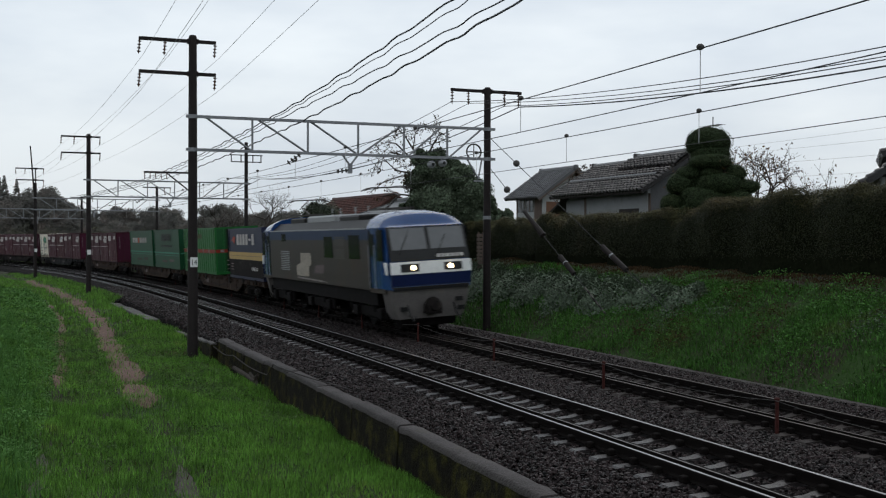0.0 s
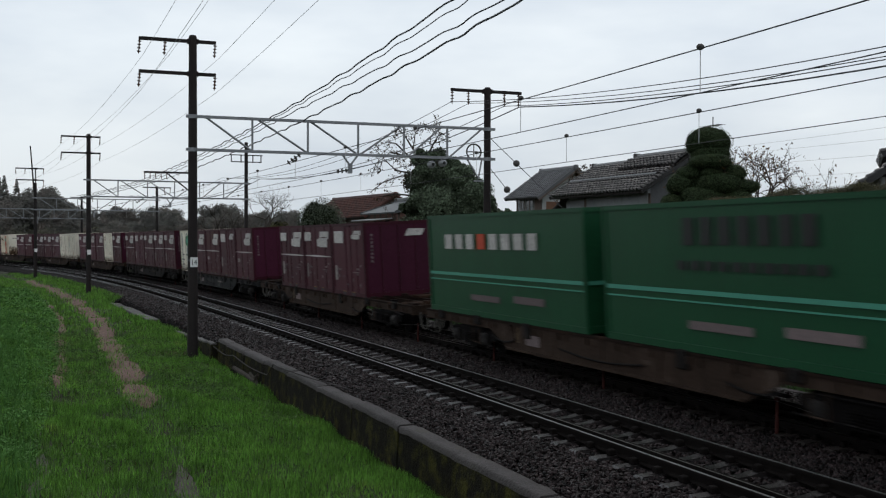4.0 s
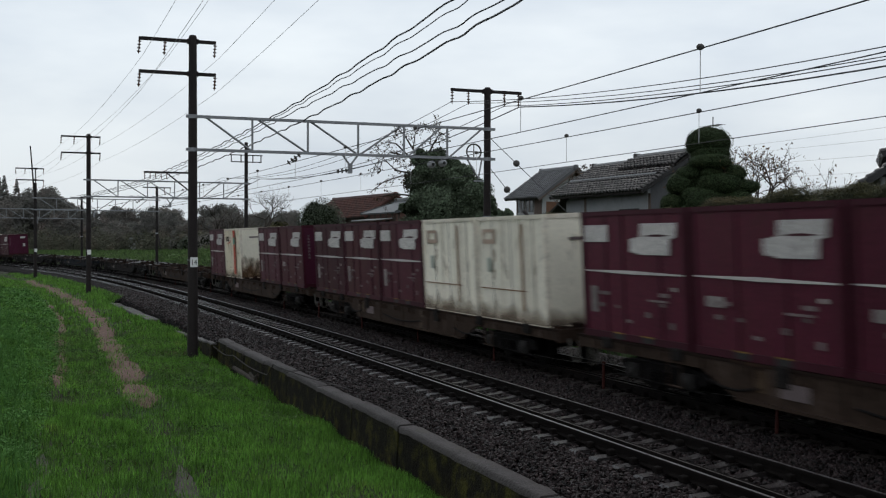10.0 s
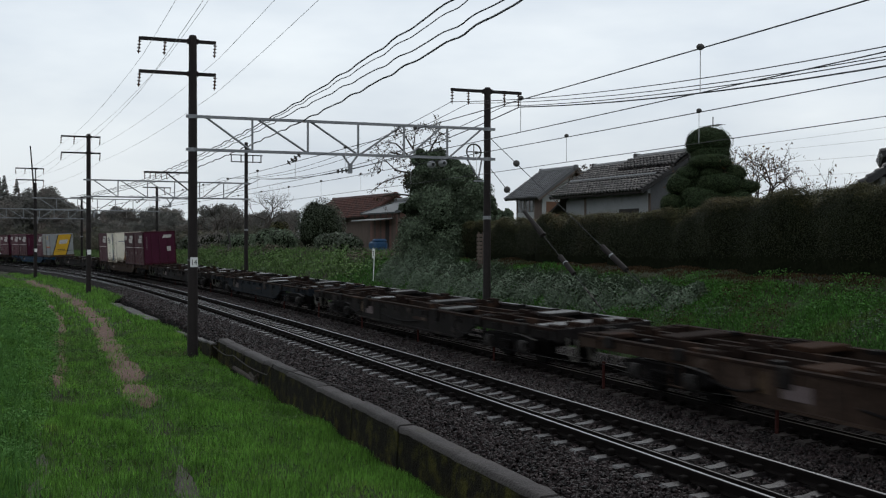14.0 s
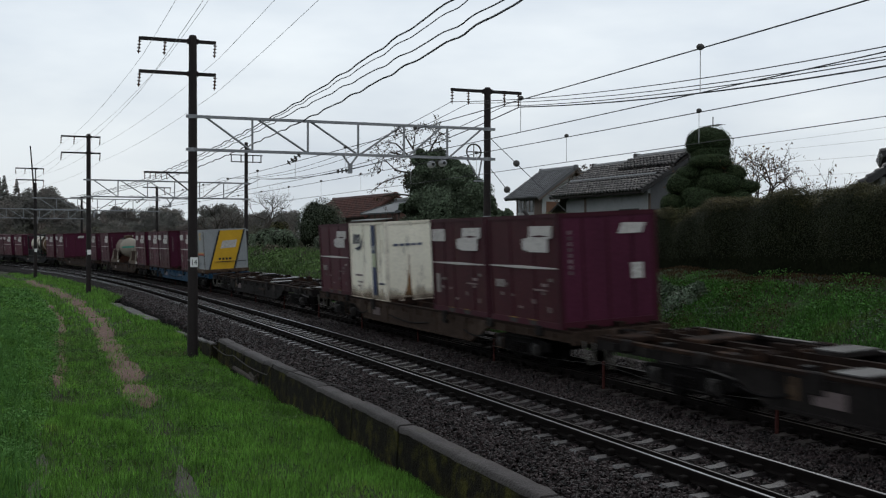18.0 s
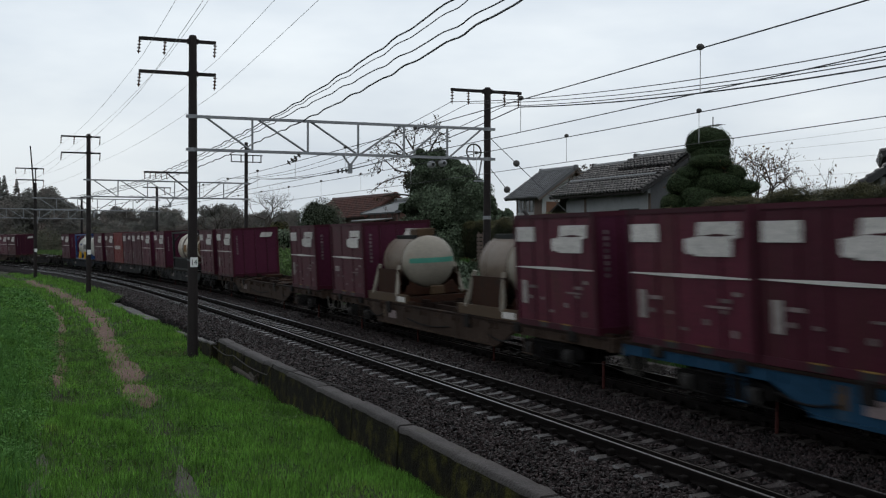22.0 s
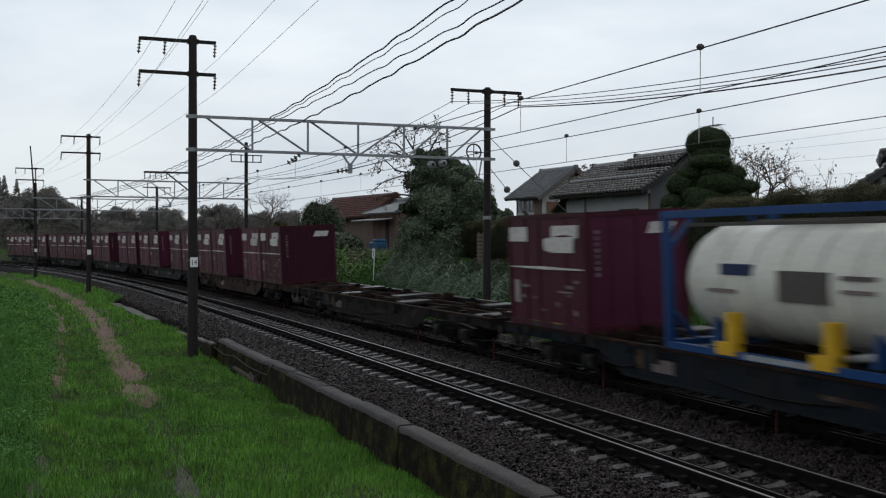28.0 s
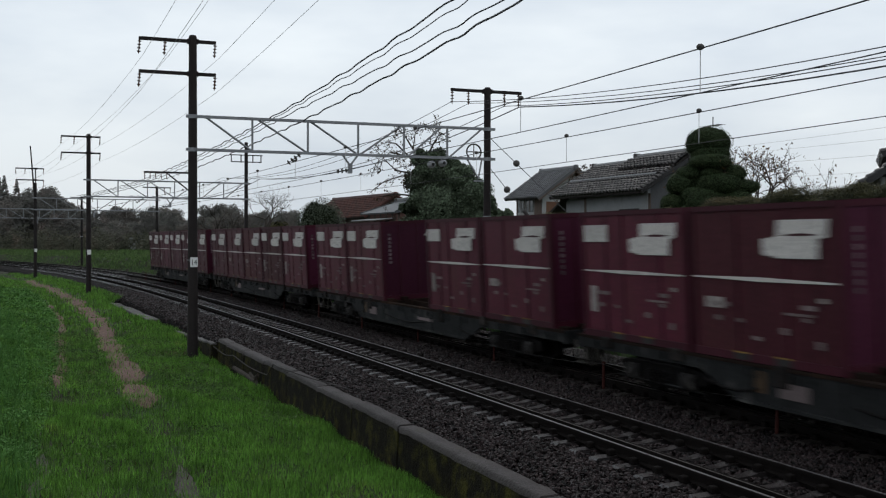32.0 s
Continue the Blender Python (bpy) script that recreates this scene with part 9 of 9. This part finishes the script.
    gable_house("pale_hut", beside(128.0, 14.2, 1.35), 3.2, 3.0, 1.6, 0.4, 0.2, "small pale hut under the trees", "sheet_roof", "white_plaster", tiled=False)


make_houses()


def make_small_things():
    # leaning white sign on the bank
    sg = thing("bank_sign", beside(42.2, 8.25, 1.12) @ pose(0, 0, 0, 0, 6, 0), "small white sign on a thin leaning post", "sign")
    bm = bmesh.new()
    bm_tube(bm, (0, 0, -0.4), (0, 0, 1.3), 0.028, n=8)
    part("post", bm, M["white_paint"], sg)
    bm = bmesh.new()
    bm_box_bev(bm, -0.17, 0.17, -0.045, -0.025, 0.9, 1.38, 0.008)
    pl = part("board", bm, M["white_paint"], sg)
    mark(pl, "bar", rect(-0.09, 0.1, 1.2, 1.25), "black_paint", -0.046)
    mark(pl, "bar", rect(-0.02, 0.04, 1.0, 1.2), "black_paint", -0.046)
    mp = thing("marker_post", beside(82.5, 10.6, 2.05), "short white concrete marker post", "marker")
    bm = bmesh.new()
    bm_box_bev(bm, -0.06, 0.06, -0.06, 0.06, -0.3, 0.5, 0.015)
    part("stone", bm, M["pale_slab"], mp)
    # stacked slats leaning by the far pole
    st = thing("slatted_panel", beside(31.8, 9.3, 1.45), "weathered grey slatted panel standing behind the pole", "panel")
    for k in range(11):
        bm = bmesh.new()
        bm_box(bm, -0.28 + 0.01 * (k % 3), 0.28 - 0.01 * (k % 2), -0.03, 0.02, 0.16 * k, 0.16 * k + 0.12)
        part("slat", bm, M["wood"], st)
    for x in (-0.26, 0.2):
        bm = bmesh.new()
        bm_box(bm, x, x + 0.06, 0.02, 0.07, -0.3, 1.8)
        part("stile", bm, M["wood"], st)
    # television aerial above the clipped tree
    an = thing("tv_aerial", beside(30.8, 20.0, 5.6), "thin rooftop television aerial", "aerial")
    bm = bmesh.new()
    bm_tube(bm, (0, 0, -3.7), (0, 0, 2.75), 0.025, n=6)
    part("mast", bm, M["dark_steel"], an)
    bm = bmesh.new()
    bm_tube(bm, (-0.7, 0, 2.36), (0.6, 0, 2.36), 0.018, n=5)
    part("boom", bm, M["dark_steel"], an)
    for k in range(7):
        bm = bmesh.new()
        bm_tube(bm, (-0.65 + 0.2 * k, -0.25, 2.36), (-0.65 + 0.2 * k, 0.25, 2.36), 0.01, n=4)
        part("element", bm, M["dark_steel"], an)
    # dark leaning boards by the line further on
    for s, lat in ((83.0, 11.0), (112.0, 12.5)):
        lb = thing("leaning_prop", beside(s, lat, 2.0) @ pose(0, 0, 0, 0, -32, 0), "dark leaning timber prop", "prop")
        bm = bmesh.new()
        bm_box(bm, -0.08, 0.08, -0.05, 0.05, -0.2, 2.6)
        part("timber", bm, M["roof_under"], lb)
    # thin house service wires against the sky
    for za, zb in ((6.6, 6.9), (6.1, 6.2), (5.5, 5.6), (6.9, 7.6)):
        a, b = at(29.0, 20.0, za), at(2.0, 22.0, zb)
        pts = []
        for k in range(17):
            f = k / 16
            q = a.lerp(b, f)
            q.z -= 0.5 * f * (1 - f)
            pts.append(q)
        bm = bmesh.new()
        bm_path(bm, pts, 0.005, 4)
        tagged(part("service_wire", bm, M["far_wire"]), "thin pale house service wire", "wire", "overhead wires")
    # broken timber lying at the foot of the wall
    fp = thing("fallen_timber", Matrix(), "rotten dark timber lying against the foot of the wall", "timber")
    for a, b, r in (((19.0, -2.73, -0.8), (21.6, -2.8, -0.72), 0.07), ((18.6, -2.72, -0.92), (19.7, -2.74, -0.66), 0.05), ((18.9, -2.7, -0.62), (19.5, -2.78, -0.88), 0.045)):
        bm = bmesh.new()
        bm_tube(bm, at(*a), at(*b), r, r * 0.8, 7)
        part("timber", bm, M["bark"], fp)
    # cable that runs out of the ballast over the wall's cap
    pts = []
    for k in range(40):
        f = k / 39
        s = 26.5 - 14.5 * f
        l = -2.64 + 0.06 * math.sin(f * 14) - (0.05 if f < 0.7 else -0.35 * (f - 0.7) / 0.3)
        z = -0.36 - 0.16 * abs(math.sin(f * 9)) if f < 0.62 else -0.16
        pts.append(at(s, l - (0.08 if f < 0.62 else 0), z))
    bm = bmesh.new()
    bm_path(bm, pts, 0.014, 6)
    tagged(part("cable", bm, M["pole"]), "dark cable slung along the concrete wall", "cable")


make_small_things()

# ------------------------------------------------------------------ sleepers and stones
def make_sleepers():
    bm = bmesh.new()
    pts = [(-1.0, -0.2, -0.13), (-0.95, -0.163, -0.1), (-0.4, -0.163, -0.1), (-0.25, -0.185, -0.09), (0.25, -0.185, -0.09), (0.4, -0.163, -0.1), (0.95, -0.163, -0.1), (1.0, -0.2, -0.13)]
    rings = []
    for y, z, hw in pts:
        rings.append([(-abs(hw) - 0.03, y, -0.34), (-abs(hw), y, z), (abs(hw), y, z), (abs(hw) + 0.03, y, -0.34)])
    bm_loft(bm, rings)
    sleeper_mesh = finish(bm)
    sleeper_mesh.materials.append(M["sleeper"])
    bm = bmesh.new()
    for l in (-HALF_GAUGE, HALF_GAUGE):
        for d in (-0.11, 0.11):
            bm_box_bev(bm, -0.06, 0.06, l + d - 0.05, l + d + 0.05, -0.17, -0.075, 0.015)
    clip_mesh = finish(bm)
    clip_mesh.materials.append(M["rail"])
    far_mesh = sleeper_mesh.copy()
    far_mesh.materials.clear()
    far_mesh.materials.append(M["far_sleeper"])
    rng = random.Random(9)
    for track, centre in ((near_track, 0.0), (far_track, TRACK_GAP)):
        c, q = math.cos(CANT), math.sin(CANT)
        rest = bmesh.new()
        for i in range(210):
            s = -12.0 + 0.62 * i
            x, y, th = on_line(s)
            n = Vector((math.sin(th), -math.cos(th), 0))
            lat, z = leaned(centre, 0.0, 0.0)
            o = at(s, lat, z)
            fw = Vector((-math.cos(th), -math.sin(th), 0))
            yv, zv = n * c + Vector((0, 0, q)), Vector((0, 0, c)) - n * q
            m = Matrix(((fw.x, yv.x, zv.x, o.x), (fw.y, yv.y, zv.y, o.y), (fw.z, yv.z, zv.z, o.z), (0, 0, 0, 1)))
            if 8 <= i < 158:
                ob = new("sleeper", sleeper_mesh if centre == 0 else far_mesh)
                ob.parent, ob.matrix_basis = track, m @ pose(0, rng.uniform(-0.01, 0.01), rng.uniform(0.008, 0.018), 0, 0, rng.uniform(-0.4, 0.4))
                k = new("rail_clips", clip_mesh)
                k.parent = ob
            else:
                for me in (sleeper_mesh, clip_mesh):
                    tmp = bmesh.new()
                    tmp.from_mesh(me)
                    tmp.transform(m)
                    me2 = bpy.data.meshes.new("mesh")
                    tmp.to_mesh(me2)
                    tmp.free()
                    rest.from_mesh(me2)
                    bpy.data.meshes.remove(me2)
        tagged(part("more_sleepers", rest, M["sleeper"], track), kind="stuff")


make_sleepers()


def make_stones():
    """Crushed stones lying on the bed: uneven little blocks."""
    rng = np.random.default_rng(31)
    cube = np.array([(-1, -1, -1), (1, -1, -1), (1, 1, -1), (-1, 1, -1), (-1, -1, 1), (1, -1, 1), (1, 1, 1), (-1, 1, 1)], float)
    quads = np.array([(4, 5, 6, 7), (0, 1, 5, 4), (1, 2, 6, 5), (2, 3, 7, 6), (3, 0, 4, 7)])
    za = [leaned(c_, l, z) for c_ in (0, TRACK_GAP) for l, z in BED]
    prof = [(-2.57, -0.78), (-2.5, -0.41), (-2.3, -0.31), (-1.9, -0.26)] + za + [(5.6, -0.12), (6.3, -0.24), (6.52, -0.3)]
    for s0, s1, n, r in ((-2, 14, 62000, 0.021), (14, 32, 32000, 0.028), (32, 66, 26000, 0.038)):
        s = rng.uniform(s0, s1, n)
        lat = rng.uniform(-2.56, 6.5, n)
        inside = (lat > -2.31) | (s > 25.4)
        s, lat = s[inside], lat[inside]
        n = len(s)
        z = np.interp(lat, [a for a, _ in prof], [b for _, b in prof])
        keep = np.ones(n, bool)
        for centre in (0, TRACK_GAP):
            for l in (-HALF_GAUGE, HALF_GAUGE):
                keep &= np.abs(lat - centre - l) > 0.1
            on = (np.abs(((s + 12.0) / 0.62 + 0.5) % 1.0 - 0.5) * 0.62 < 0.13) & (np.abs(lat - centre) < np.where(s > 9, 0.58, np.where(s % 1.9 < 1.2, 0.66, 0.82)))
            keep &= ~(on & (rng.uniform(0, 1, n) < 0.985))
        s, lat, z = s[keep], lat[keep], z[keep]
        n = len(s)
        x, y, th = (np.interp(s, LS, LA[:, k]) for k in range(3))
        x, y = x + np.sin(th) * lat, y - np.cos(th) * lat
        size = r * rng.uniform(0.6, 1.4, (n, 1, 3)) * np.array([1, 0.85, 0.7])
        v = cube[None] * size * (1 + rng.normal(0, 0.36, (n, 8, 3)))
        a = rng.uniform(0, 6.28, n)
        b = rng.normal(0, 1.1, n)
        ca, sa, cb, sb = np.cos(a)[:, None], np.sin(a)[:, None], np.cos(b)[:, None], np.sin(b)[:, None]
        v = np.stack([v[..., 0], v[..., 1] * cb - v[..., 2] * sb, v[..., 1] * sb + v[..., 2] * cb], -1)
        v = np.stack([v[..., 0] * ca - v[..., 1] * sa, v[..., 0] * sa + v[..., 1] * ca, v[..., 2]], -1)
        v += np.stack([x, y, z + 0.01 + rng.uniform(-0.016, 0.024, n)], 1)[:, None, :]
        f = (np.arange(n)[:, None, None] * 8 + quads[None]).reshape(-1, 4)
        stuff("ballast_stones", arrays(v.reshape(-1, 3), f, 4), M["stone"], "loose dark grey crushed stones between the rails", "ballast")


make_stones()

motions()
